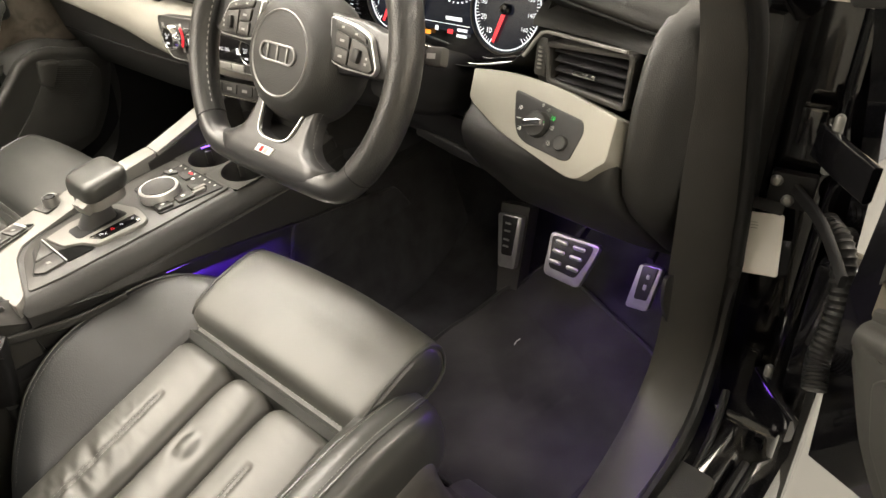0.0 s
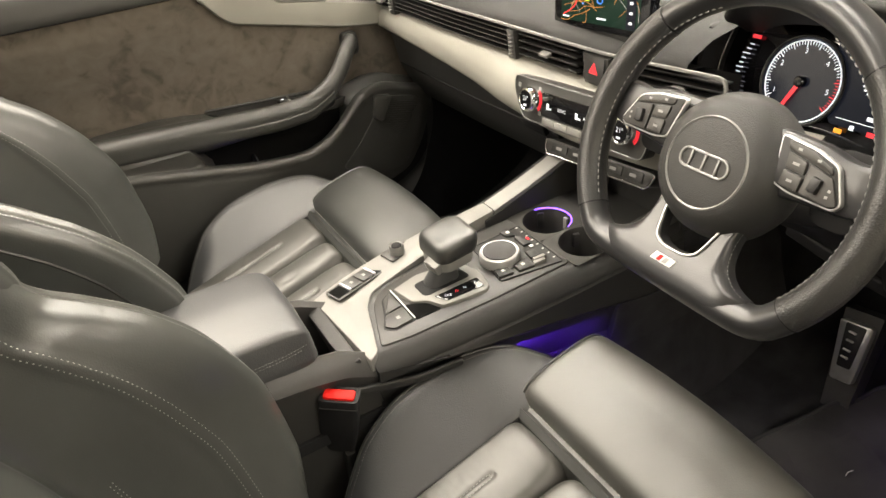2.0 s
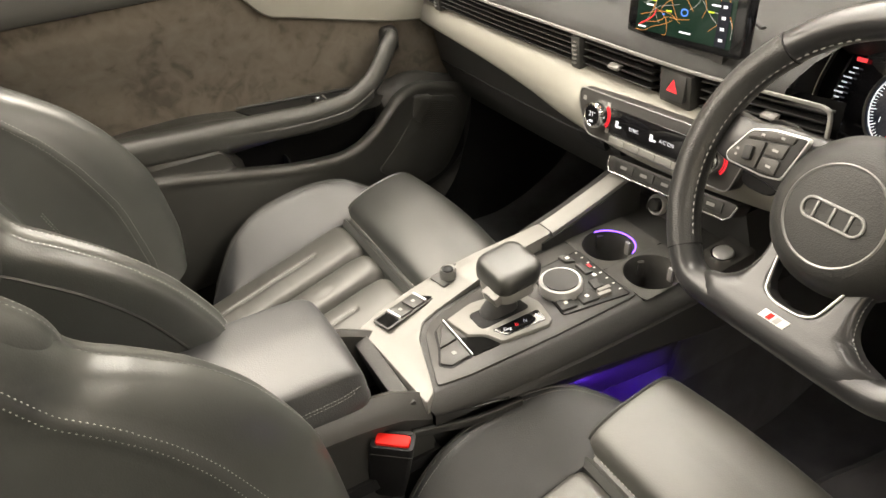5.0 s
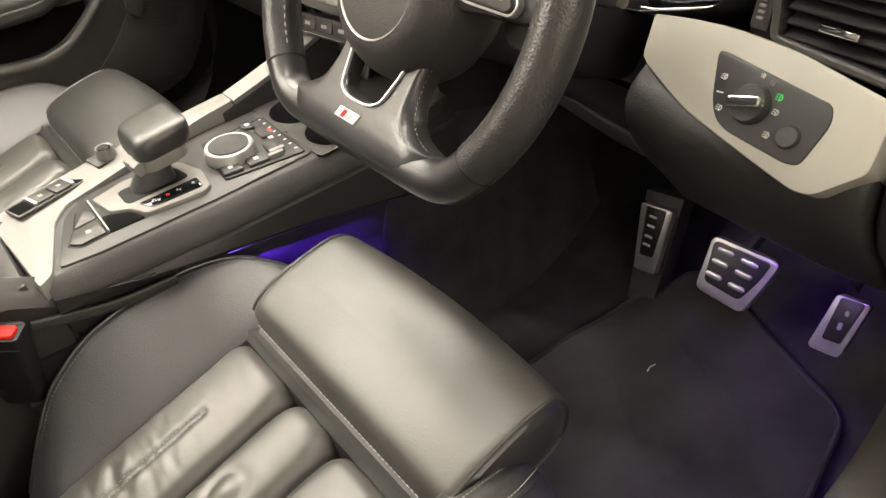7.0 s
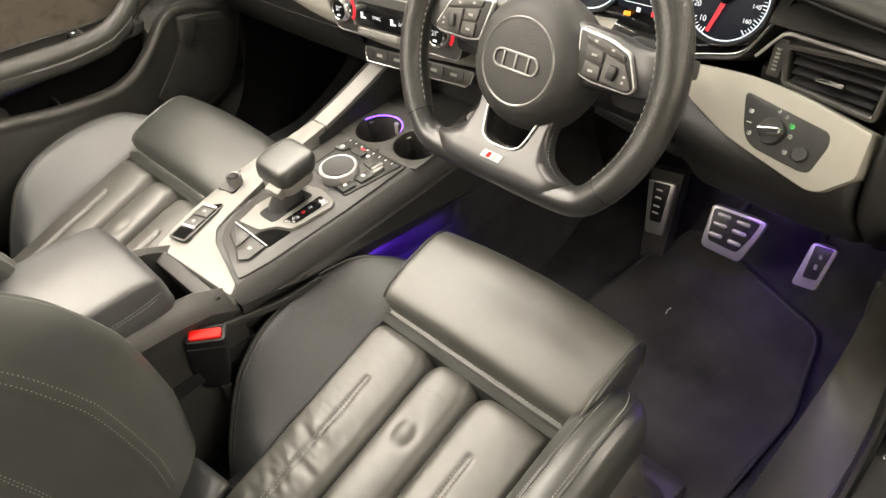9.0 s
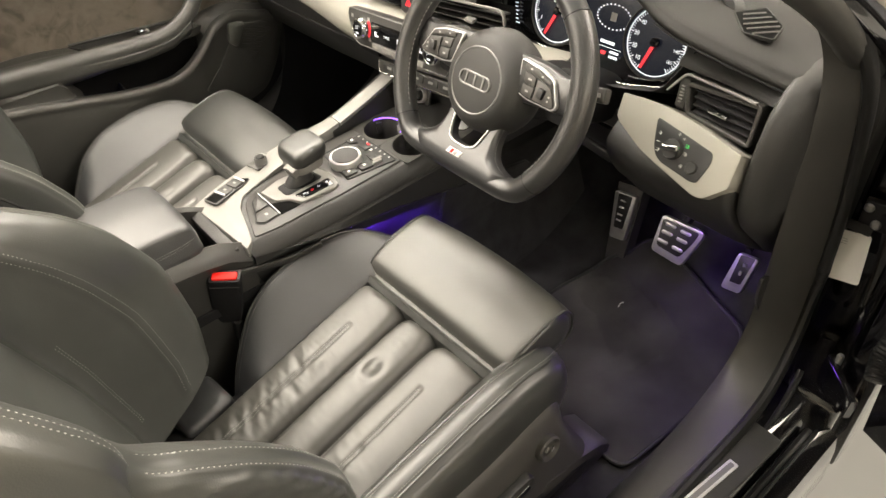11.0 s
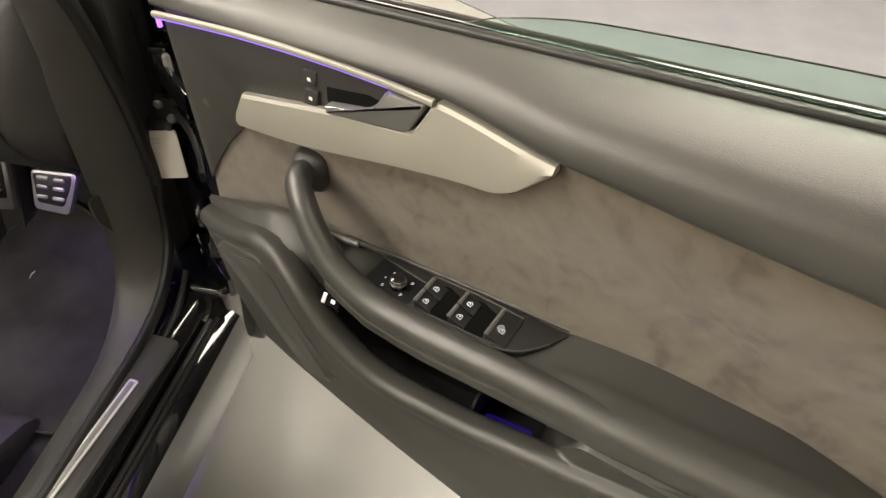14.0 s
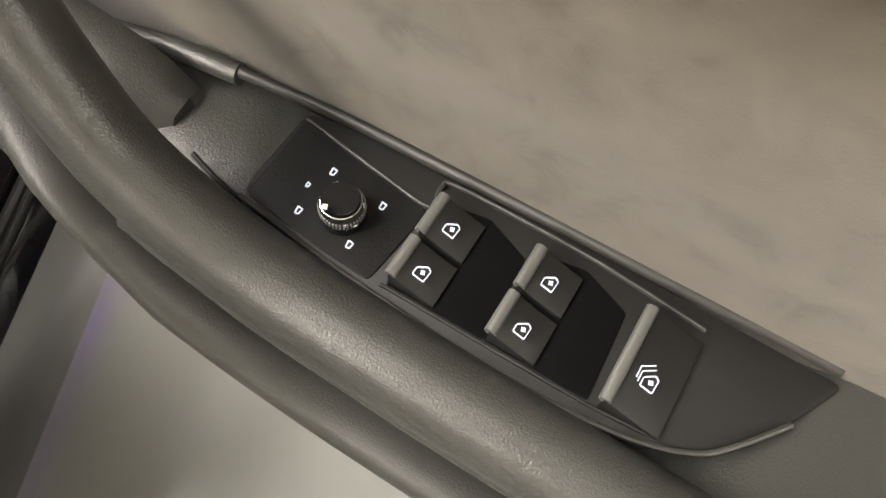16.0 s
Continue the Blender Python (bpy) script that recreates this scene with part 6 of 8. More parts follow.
part("stalk", sweep(spline([bf @ Vector((-0.004, 0, -0.074)), bf @ Vector((-0.005, 0.002, -0.12)), bf @ Vector((-0.006, 0.004, -0.20)), bf @ Vector((-0.006, 0.004, -0.25))], 10), rounded(0.040, 0.014, 0.004), up=(0, 1, 0)), SOFT, bk, "soft sleeve of the buckle")

# ---- seats ----
SX = 0.384


def panel_z(y):
    """Height of the cushion's centre panel."""
    return 0.502 + 0.30 * (y - 0.245)


def cushion_panel(cx, dy, dz, seat, seed, worn):
    half = 0.165

    def fn(u, v):
        d = lerp(-half, half, u)
        y = lerp(0.256, -0.26, v)
        front = math.exp(-((y - 0.246) / 0.03) ** 2)
        h = 0.0
        for g in (-0.046, 0.040):
            h -= (0.008 + 0.006 * front) * math.exp(-((d - g) / (0.0085 + 0.004 * front)) ** 2) + 0.005 * math.exp(-((d - g) / 0.0028) ** 2)
        mid, wide = (-0.003, 0.043) if -0.046 < d < 0.040 else ((-0.105, 0.060) if d < 0 else (0.103, 0.063))
        h += 0.008 * (1 - ((d - mid) / wide) ** 2)
        h -= 0.016 * max(0.0, (abs(d) - half + 0.014) / 0.014) ** 2
        h -= 0.034 * max(0.0, (0.075 - v) / 0.075) ** 3
        for sx, start in ((-0.105, 0.17), (0.092, 0.17)):
            if v > start:
                h -= 0.0030 * math.exp(-((d - sx) / 0.006) ** 2)
        # short creases across the seams and a dent in the middle
        crease = noise.noise((d * 15 + seed, y * 62 + d * 25, seed)) + 0.5 * noise.noise((d * 40, y * 110, seed + 4))
        near = math.exp(-((d + 0.105) / 0.035) ** 2) * min(1.0, max(0.0, (v - 0.12) * 5)) + 0.8 * math.exp(-((d - 0.10) / 0.04) ** 2) * min(1.0, max(0.0, (v - 0.3) * 4)) + 0.15
        h += 0.0030 * worn * crease * near
        h += 0.0008 * worn * noise.noise((d * 9, y * 9, seed + 9))
        r = math.hypot(d + 0.004, (y - 0.138) * 0.8)
        h += worn * (0.0022 * math.exp(-(r / 0.009) ** 2) - 0.0020 * math.exp(-((r - 0.017) / 0.006) ** 2))
        return Vector((cx + d, y + dy, panel_z(y) + h + dz))

    part("centre_panel", grid(fn, 170, 190), LEATHER_WORN, seat, "channelled leather centre panel with creases")
    for sx in (-0.105, 0.092):
        bm = bmesh.new()
        for o in (-0.0036, 0.0036):
            line = [fn((sx + o + half) / (2 * half), v) + Vector((0, 0, 0.0008)) for v in np.linspace(0.187, 0.98, 70)]
            stitches(line, 0.0056, 0.0036, 0.0007, bm=bm)
        stitches([fn((sx + o + half) / (2 * half), 0.184) + Vector((0, 0, 0.0010)) for o in (-0.0036, 0.0, 0.0036)], 0.004, 0.003, 0.0006, bm=bm)
        part("panel_stitching", bm, THREAD_DIM, seat, "pale grey twin stitching")


# half width, height and outer thickness of the two cushion sides
INBOARD = ([(-0.04, 0.205), (-0.02, 0.222), (0.01, 0.238), (0.05, 0.254), (0.12, 0.268), (0.20, 0.272), (0.26, 0.262), (0.29, 0.250), (0.33, 0.218), (0.36, 0.190), (0.37, 0.180)],
           [(-0.04, 0.365), (-0.02, 0.400), (0.01, 0.445), (0.05, 0.492), (0.12, 0.527), (0.20, 0.541), (0.26, 0.546), (0.29, 0.545), (0.33, 0.532), (0.36, 0.512), (0.37, 0.500)], 0.016)
OUTBOARD = ([(-0.30, 0.214), (0.0, 0.216), (0.20, 0.217), (0.32, 0.213), (0.36, 0.200), (0.385, 0.182), (0.395, 0.172)],
            [(-0.30, 0.43), (-0.20, 0.45), (-0.05, 0.480), (0.07, 0.511), (0.19, 0.535), (0.25, 0.541), (0.32, 0.534), (0.36, 0.512), (0.385, 0.480), (0.395, 0.462)], 0.034)


def cushion_bolster(cx, dy, dz, seat, s, inboard):
    """One raised side of the cushion; s is -1 or 1."""
    WIDE, HIGH, out = INBOARD if inboard else OUTBOARD
    back, front = WIDE[0][0], WIDE[-1][0]

    def ridge(y, o=0.0, k=0.0):
        return Vector((cx + s * (table(WIDE, y) + o), y + dy, table(HIGH, y) + dz + k))

    def section(y, k=1.0):
        w, h, z = table(WIDE, y), table(HIGH, y), min(panel_z(y), table(HIGH, y) - 0.004)
        e = 0.163
        low = min(0.40, h - 0.06)
        pts = [(0.150, z - 0.03), (e - 0.004, z - 0.012), (e, z - 0.003), (lerp(e, w, 0.3), lerp(z, h, 0.30)), (lerp(e, w, 0.6), lerp(z, h, 0.65)), (lerp(e, w, 0.85), lerp(z, h, 0.93)), (w - 0.002, h), (w + out * 0.35, h - 0.001), (w + out * 0.7, h - 0.011),
               (w + out * 0.95, h - 0.032), (w + out, lerp(h, low, 0.6)), (w + out * 0.8, low), (w, low - 0.03), (0.15, low - 0.03)]
        if not inboard:
            pts[1:8] = [(e - 0.002, z - 0.016), (e + 0.002, z - 0.004), (e + 0.006, lerp(z, h, 0.50)), (e + 0.014, h - 0.013), (lerp(e, w, 0.55), h - 0.003), (w - 0.006, h + 0.001), (w + out * 0.4, h - 0.005)]
        mid = Vector((cx + s * w, y + dy, h - 0.05 + dz))
        return [mid + (p - mid) * k for p in spline([Vector((cx + s * d, y + dy, q + dz)) for d, q in pts], 40)]

    ys = np.linspace(back, front - 0.025, 34)
    rings = [section(y) for y in ys] + [section(front - 0.025 + 0.025 * t, math.sqrt(1 - 0.8 * t * t)) for t in (0.3, 0.55, 0.75, 0.9, 1.0)]
    body_bm = loft(rings)
    tree = surface(body_bm)
    part("side_bolster", body_bm, LEATHER_MATT if inboard else LEATHER, seat, "raised leather side bolster")
    span = np.linspace(front - 0.012, back + 0.015, 100)
    for o in ((-0.008, 0.011) if inboard else (-0.036, -0.027, 0.004)):
        part("bolster_stitching", stitches(laid(tree, [ridge(y, o, 0.003) for y in span], 0.0004), 0.0046, 0.0031, 0.0007), THREAD_DIM, seat)
    for o in ((0.0015,) if inboard else (-0.0315, 0.010)):
        part("piping", sweep(laid(tree, [ridge(y, o, 0.002) for y in span], 0.0002), oval(0.0021, 0.0021, 6)), LEATHER, seat, "leather piping along the bolster")


def thigh_pad(cx, dy, dz, seat, worn):
    prof = [(0.266, 0.485), (0.268, 0.502), (0.272, 0.516), (0.282, 0.528), (0.305, 0.540), (0.335, 0.550), (0.370, 0.558), (0.398, 0.559), (0.417, 0.551), (0.430, 0.534), (0.434, 0.510), (0.428, 0.490), (0.405, 0.476), (0.35, 0.468), (0.29, 0.466)]
    sm = spline([Vector((0, y, z)) for y, z in prof], 64, closed=True)
    cyy, czz = 0.348, 0.512

    def ring(d, k):
        t = d / 0.180
        out = []
        for p in sm:
            y, z = cyy + (p.y - cyy) * k, czz + (p.z - czz) * k
            wr = worn * (0.0010 * noise.noise((d * 14, y * 22, z * 22 + cx * 5)) + 0.0009 * max(0.0, abs(t) - 0.6) * noise.noise((d * 60 + y * 30, y * 55, 3)))
            crown = 0.005 * (1 - t * t) if p.z > czz else 0.0
            out.append(Vector((cx + d, y + dy + (0.010 * (1 - t * t) if p.y > cyy else 0), z + dz + crown + wr)))
        return out

    steps = [(-0.180, 0.90), (-0.1795, 0.955), (-0.177, 0.985)] + [(d, 1.0) for d in np.linspace(-0.170, 0.170, 46)] + [(0.177, 0.985), (0.1795, 0.955), (0.180, 0.90)]
    part("thigh_pad", loft([ring(d, k) for d, k in steps]), LEATHER_WORN if worn > 0.5 else LEATHER, seat, "extendable leather thigh support")
    for s in (-1, 1):
        edge = [q + Vector((s * 0.0008, 0, 0)) for q in ring(s * 0.1795, 0.965)]
        part("pad_piping", sweep(edge, oval(0.0026, 0.0026, 8), up=(1, 0, 0), closed=True), LEATHER, seat)
        cap = ring(s * 0.180, 0.80)
        part("pad_end", loft([ring(s * 0.179, 0.90), [q + Vector((s * 0.004, 0, 0)) for q in cap], [q + Vector((s * 0.006, 0, 0)) for q in ring(s * 0.180, 0.55)]]), LEATHER, seat)
    # folded leather between pad and cushion
    fold = []
    for y, z in ((0.290, 0.500), (0.274, 0.507), (0.264, 0.500), (0.256, 0.505), (0.248, 0.496), (0.246, 0.46), (0.29, 0.45)):
        fold.append((y, z))
    part("pad_gaiter", loft([[Vector((cx + d, y + dy, z + dz)) for y, z in fold] for d in np.linspace(-0.165, 0.165, 12)]), LEATHER, seat, "folded leather gaiter behind the pad")
    line = [Vector((cx + d, 0.2665 + dy, 0.5075 + dz)) for d in np.linspace(-0.16, 0.16, 30)]
    part("gaiter_stitching", stitches(line, 0.0066, 0.0042, 0.0006), THREAD, seat)


BACK = [(0.0, -0.215, 0.430), (0.12, -0.225, 0.50), (0.3, -0.255, 0.62), (0.5, -0.300, 0.75), (0.7, -0.352, 0.88), (0.85, -0.395, 0.99), (1.0, -0.440, 1.10)]
BACK_Y = [(a, b) for a, b, c in BACK]
BACK_Z = [(a, c) for a, b, c in BACK]
WING = [(0.0, 0.168), (0.12, 0.186), (0.28, 0.196), (0.40, 0.186), (0.52, 0.158), (0.60, 0.128), (0.66, 0.104), (0.72, 0.098), (0.80, 0.084), (0.90, 0.056), (1.0, 0.02)]
BACK_W = [(0.0, 0.235), (0.12, 0.250), (0.28, 0.262), (0.5, 0.268), (0.66, 0.262), (0.8, 0.246), (0.92, 0.205), (1.0, 0.150)]


def backrest(cx, dy, dz, seat, seed):
    fwd = Vector((0, 0.93, 0.36))

    def base(v):
        return Vector((cx, straight(BACK_Y, v) + dy, straight(BACK_Z, v) + dz))

    def at(v, d, k):
        return base(v) + Vector((d, 0, 0)) + fwd * k

    def section(v):
        w, f = table(BACK_W, v), table(WING, v)
        c = w - 0.118
        half = ((0.0, 0.0), (0.05, 0.002), (c - 0.02, 0.005), (c, 0.003), (c + 0.014, 0.012), (lerp(c, w, 0.26), f * 0.34), (lerp(c, w, 0.40), f * 0.66), (lerp(c, w, 0.60), f * 0.91), (lerp(c, w, 0.78), f * 1.0), (w - 0.010, f - 0.002), (w + 0.006, f - 0.007), (w + 0.015, f - 0.036), (w + 0.010, f * 0.3 - 0.05), (w - 0.012, -0.115), (w * 0.6, -0.135), (0, -0.14))
        return spline([at(v, d, k) for d, k in half] + [at(v, -d, k) for d, k in half[1:-1][::-1]], 190, closed=True)

    span = np.linspace(0.02, 0.66, 80)
    body_bm = loft([section(v) for v in np.linspace(0.0, 1.0, 130)])
    tree = surface(body_bm)
    deep, edges, pipes = [], [], []
    for s in (-1, 1):
        deep.append(laid(tree, [at(v, s * (table(BACK_W, v) - 0.070), table(WING, v) * 0.62) for v in np.linspace(0.03, 0.84, 100)]))
        for o in (-0.019, 0.003):
            edges.append(laid(tree, [at(v, s * (table(BACK_W, v) + o), table(WING, v) + 0.002) for v in span]))
        pipes.append(laid(tree, [at(v, s * (table(BACK_W, v) + 0.016), table(WING, v) - 0.050) for v in np.linspace(0.02, 0.97, 100)], 0.0008))
        # loose leather on the outer cheek
        for v in np.linspace(0.30, 0.52, 7):
            deep.append(laid(tree, [at(v + q * 0.05, s * (table(BACK_W, v) + 0.012), table(WING, v) - 0.012 - q * 0.030 - 0.006 * noise.noise((v * 31, seed, 0))) for q in np.linspace(0, 1, 6)]) if seed < 5 else deep[-1])
    pinch(body_bm, deep, 0.0034, 0.0060)
    pinch(body_bm, edges, 0.0014, 0.0034)
    tree = surface(body_bm)
    part("backrest", body_bm, LEATHER_BACK, seat, "leather backrest with raised wings and pinched seams")
    for line in edges:
        part("wing_stitching", stitches(laid(tree, line, 0.0006), 0.0058, 0.0042, 0.0008, up=fwd), THREAD, seat)
    for s in (-1, 1):
        bm = bmesh.new()
        for q in (-0.0016, 0.0016):
            line = [at(v, s * (table(BACK_W, v) - 0.070 + q), table(WING, v) * (0.62 + 14.0 * q)) for v in np.linspace(0.04, 0.84, 100)]
            stitches(laid(tree, line, 0.0006), 0.0058, 0.0042, 0.0008, up=(s * -0.8, 0.6, 0.2), bm=bm)
        part("back_stitching", bm, THREAD, seat, "pale grey twin stitching")
        dart = [at(v, s * (0.150 + 0.004 * v), 0.022 + 0.03 * v) for v in np.linspace(0.10, 0.40, 30)]
        bm = bmesh.new()
        for q in (-0.006, 0.006):
            stitches(laid(tree, [p + Vector((s * q, 0, 0)) for p in dart], 0.0006), 0.0058, 0.0042, 0.0008, up=(s * -0.8, 0.6, 0.2), bm=bm)
        part("dart_stitching", bm, THREAD, seat, "short twin stitched dart")
    for line in pipes:
        part("back_piping", sweep(line, oval(0.0024, 0.0024, 6)), LEATHER, seat, "piping between cheek and back shell")
    # shoulder pads rising behind the wings
    rows = []
    for v in np.linspace(0.60, 1.0, 60):
        w, f = table(BACK_W, v) + 0.002, table(WING, v) + 0.006
        t = min(1.0, max(0.0, (v - 0.60) / 0.15))
        e = math.sqrt(max(0.0004, 1 - (1 - t) ** 2.4))
        half = [(0.0, -0.02), (0.07, -0.004), (w - 0.100, 0.006), (w - 0.074, f * 0.50 * e), (w - 0.044, f * 0.90 * e), (w - 0.018, f * e), (w + 0.006, (f - 0.006) * e), (w + 0.016, (f - 0.036) * e), (w + 0.011, -0.08), (w * 0.6, -0.142)]
        rows.append(spline([at(v, d, k) for d, k in half] + [at(v, -d, k) for d, k in half[1:][::-1]], 150, closed=True))
    pad_bm = loft(rows)
    tree = surface(pad_bm)
    seams = []
    for s in (-1, 1):
        for q in (0.006, 0.016):
            seams.append(laid(tree, [at(v, s * (table(BACK_W, v) + 0.002 - q), table(WING, v) + 0.008) for v in np.linspace(0.665, 0.96, 60)]))
        seams.append(laid(tree, [at(v, s * (table(BACK_W, v) - 0.090), 0.02) for v in np.linspace(0.66, 0.96, 40)]))
        seams.append(laid(tree, [at(0.645 + 0.02 * math.sin(q * 3.1), s * (table(BACK_W, 0.65) + 0.012 - 0.10 * q), table(WING, 0.66) * (1 - 0.75 * q * q)) for q in np.linspace(0, 1, 30)]))
    pinch(pad_bm, seams, 0.0016, 0.0045)
    tree = surface(pad_bm)
    part("shoulder_panel", pad_bm, LEATHER_BACK, seat, "padded leather shoulder panel")
    for line in seams:
        part("shoulder_stitching", stitches(laid(tree, line, 0.0006), 0.0058, 0.0042, 0.0008, up=fwd), THREAD, seat)
    rows = []
    for h, w, t in ((1.08, 0.07, 0.03), (1.10, 0.115, 0.045), (1.16, 0.125, 0.055), (1.22, 0.12, 0.052), (1.26, 0.10, 0.04), (1.275, 0.06, 0.02)):
        rows.append([Vector((cx + x, -0.455 - (h - 1.1) * 0.35 + y + dy, h + dz)) for x, y in rounded(2 * w, 2 * t, t * 0.8, 4)])
    part("headrest", loft(rows), LEATHER, seat, "integral leather headrest")


def seat(cx, dy, dz, label, controls, seed, worn):
    s = thing("front_seat", label, "car seat", (cx, 0.0 + dy, 0.21), "front seats")
    cushion_panel(cx, dy, dz, s, seed, worn)
    for k in (-1, 1):
        cushion_bolster(cx, dy, dz, s, k, k < 0)
    thigh_pad(cx, dy, dz, s, worn)
    backrest(cx, dy, dz, s, seed)
    part("base_frame", box((cx, 0.02 + dy, 0.335 + dz), (0.40, 0.56, 0.10), 0.02), DARK, s)
    part("cushion_heel", box(pose(cx - 0.205, -0.105 + dy, 0.385 + dz, 6, 8, 8), (0.08, 0.10, 0.05), 0.016, 3), LEATHER_MATT, s)
    for k in (-1, 1):
        part("seat_rail", box((cx + k * 0.17, 0.02 + dy, 0.232), (0.05, 0.66, 0.05), 0.008), DARK, s)
    if controls:
        side = [(0.31, 0.478), (0.338, 0.455), (0.346, 0.40), (0.368, 0.33), (0.415, 0.265), (0.405, 0.225), (0.30, 0.215), (-0.30, 0.215), (-0.30, 0.40), (-0.05, 0.415), (0.15, 0.448), (0.25, 0.475)]
        shape = round_corners(side, 0.02, 3)
        rows = [[Vector((x + 0.10 * (0.40 - z) * (x > cx + 0.235), y + dy, z + dz)) for y, z in inset(shape, q)] for x, q in ((cx + 0.200, 0.0), (cx + 0.226, 0.0), (cx + 0.240, 0.0035), (cx + 0.252, 0.0105), (cx + 0.260, 0.020), (cx + 0.264, 0.030))]
        sp = part("side_cover", loft(rows), SIDE_SKIN, s, "black plastic seat side cover with controls")
        kd = basis((cx + 0.268, 0.281 + dy, 0.392 + dz), (0, 1, 0), (1, 0, 0.1))
        part("lumbar_knob", lathe(kd, [(0.025, -0.004), (0.025, 0.006), (0.022, 0.009), (0.016, 0.006), (0.014, 0.004), (0.001, 0.004)], 30), SIDE_SKIN, sp)
        for q in (-1, 1):
            part("knob_mark", box(kd @ pose(q * 0.006, -q * 0.004, 0.006, 0, 0, 55), (0.010, 0.004, 0.004), 0.001), SILVER, sp)
        rail_cover = [(0.20, 0.205), (0.46, 0.205), (0.462, 0.235), (0.43, 0.262), (0.36, 0.285), (0.28, 0.295)]
        part("rail_cover", loft([[Vector((x, y + dy, z)) for y, z in inset(round_corners(rail_cover, 0.012, 3), q)] for x, q in ((cx + 0.19, 0.0), (cx + 0.268, 0.0), (cx + 0.276, 0.004), (cx + 0.278, 0.010))]), SIDE_SKIN, s, "dark grey cover over the seat rail")
        kd2 = basis((cx + 0.270, 0.175 + dy, 0.352 + dz), (0, 1, 0.12), (1, 0, 0.1))
        part("seat_lever", plate(kd2, rounded(0.130, 0.034, 0.015), 0.0, 0.016, 0.005), SOFT, sp)
        part("lever_edge", plate(kd2 @ pose(0, 0.0, 0.016), rounded(0.10, 0.009, 0.004), 0.0, 0.0015, 0.0006), CHROME, sp, "bright lever insert")
    return s


seat(SX, 0.0, 0.0, "driver's black leather sports seat with creased cushion", True, 2.0, 1.0)
seat(SX - 0.727, -0.034, 0.012, "passenger's black leather sports seat, smooth and clean", False, 7.0, 0.35)

# ---- doors ----
def glass_z(u):
    return 0.998 + 0.105 * u


def seam_z(u):
    return 0.968 + 0.032 * min(1.0, max(0.0, u) / 0.38)


def bottom_z(u):
    return table([(0.0, 0.66), (0.035, 0.60), (0.07, 0.535), (0.125, 0.478), (0.20, 0.462), (0.55, 0.424), (1.15, 0.375)], u)


def foot_n(u):
    return table([(0.0, 0.010), (0.05, 0.030), (0.13, 0.046), (0.32, 0.068), (0.46, 0.080), (0.56, 0.086), (1.15, 0.088)], u)


LIP = [(0.0, 0.672), (0.06, 0.692), (0.12, 0.712), (0.165, 0.727), (0.195, 0.729), (0.220, 0.726), (0.245, 0.720), (0.267, 0.702), (0.309, 0.668), (0.353, 0.640), (0.40, 0.629), (0.486, 0.635), (0.613, 0.660), (0.766, 0.690), (0.85, 0.700), (1.15, 0.70)]


def lip_out(u):
    return table([(0.0, 0.030), (0.10, 0.060), (0.19, 0.074), (0.24, 0.092), (0.30, 0.104)], u)


ROLL = [(0.212, -0.010, 0.818), (0.222, 0.026, 0.832), (0.243, 0.046, 0.820), (0.270, 0.058, 0.788), (0.303, 0.065, 0.758), (0.36, 0.0665, 0.732), (0.44, 0.067, 0.728), (0.55, 0.067, 0.735), (0.67, 0.067, 0.742), (0.83, 0.062, 0.750), (0.95, 0.044, 0.738), (1.02, 0.012, 0.708)]


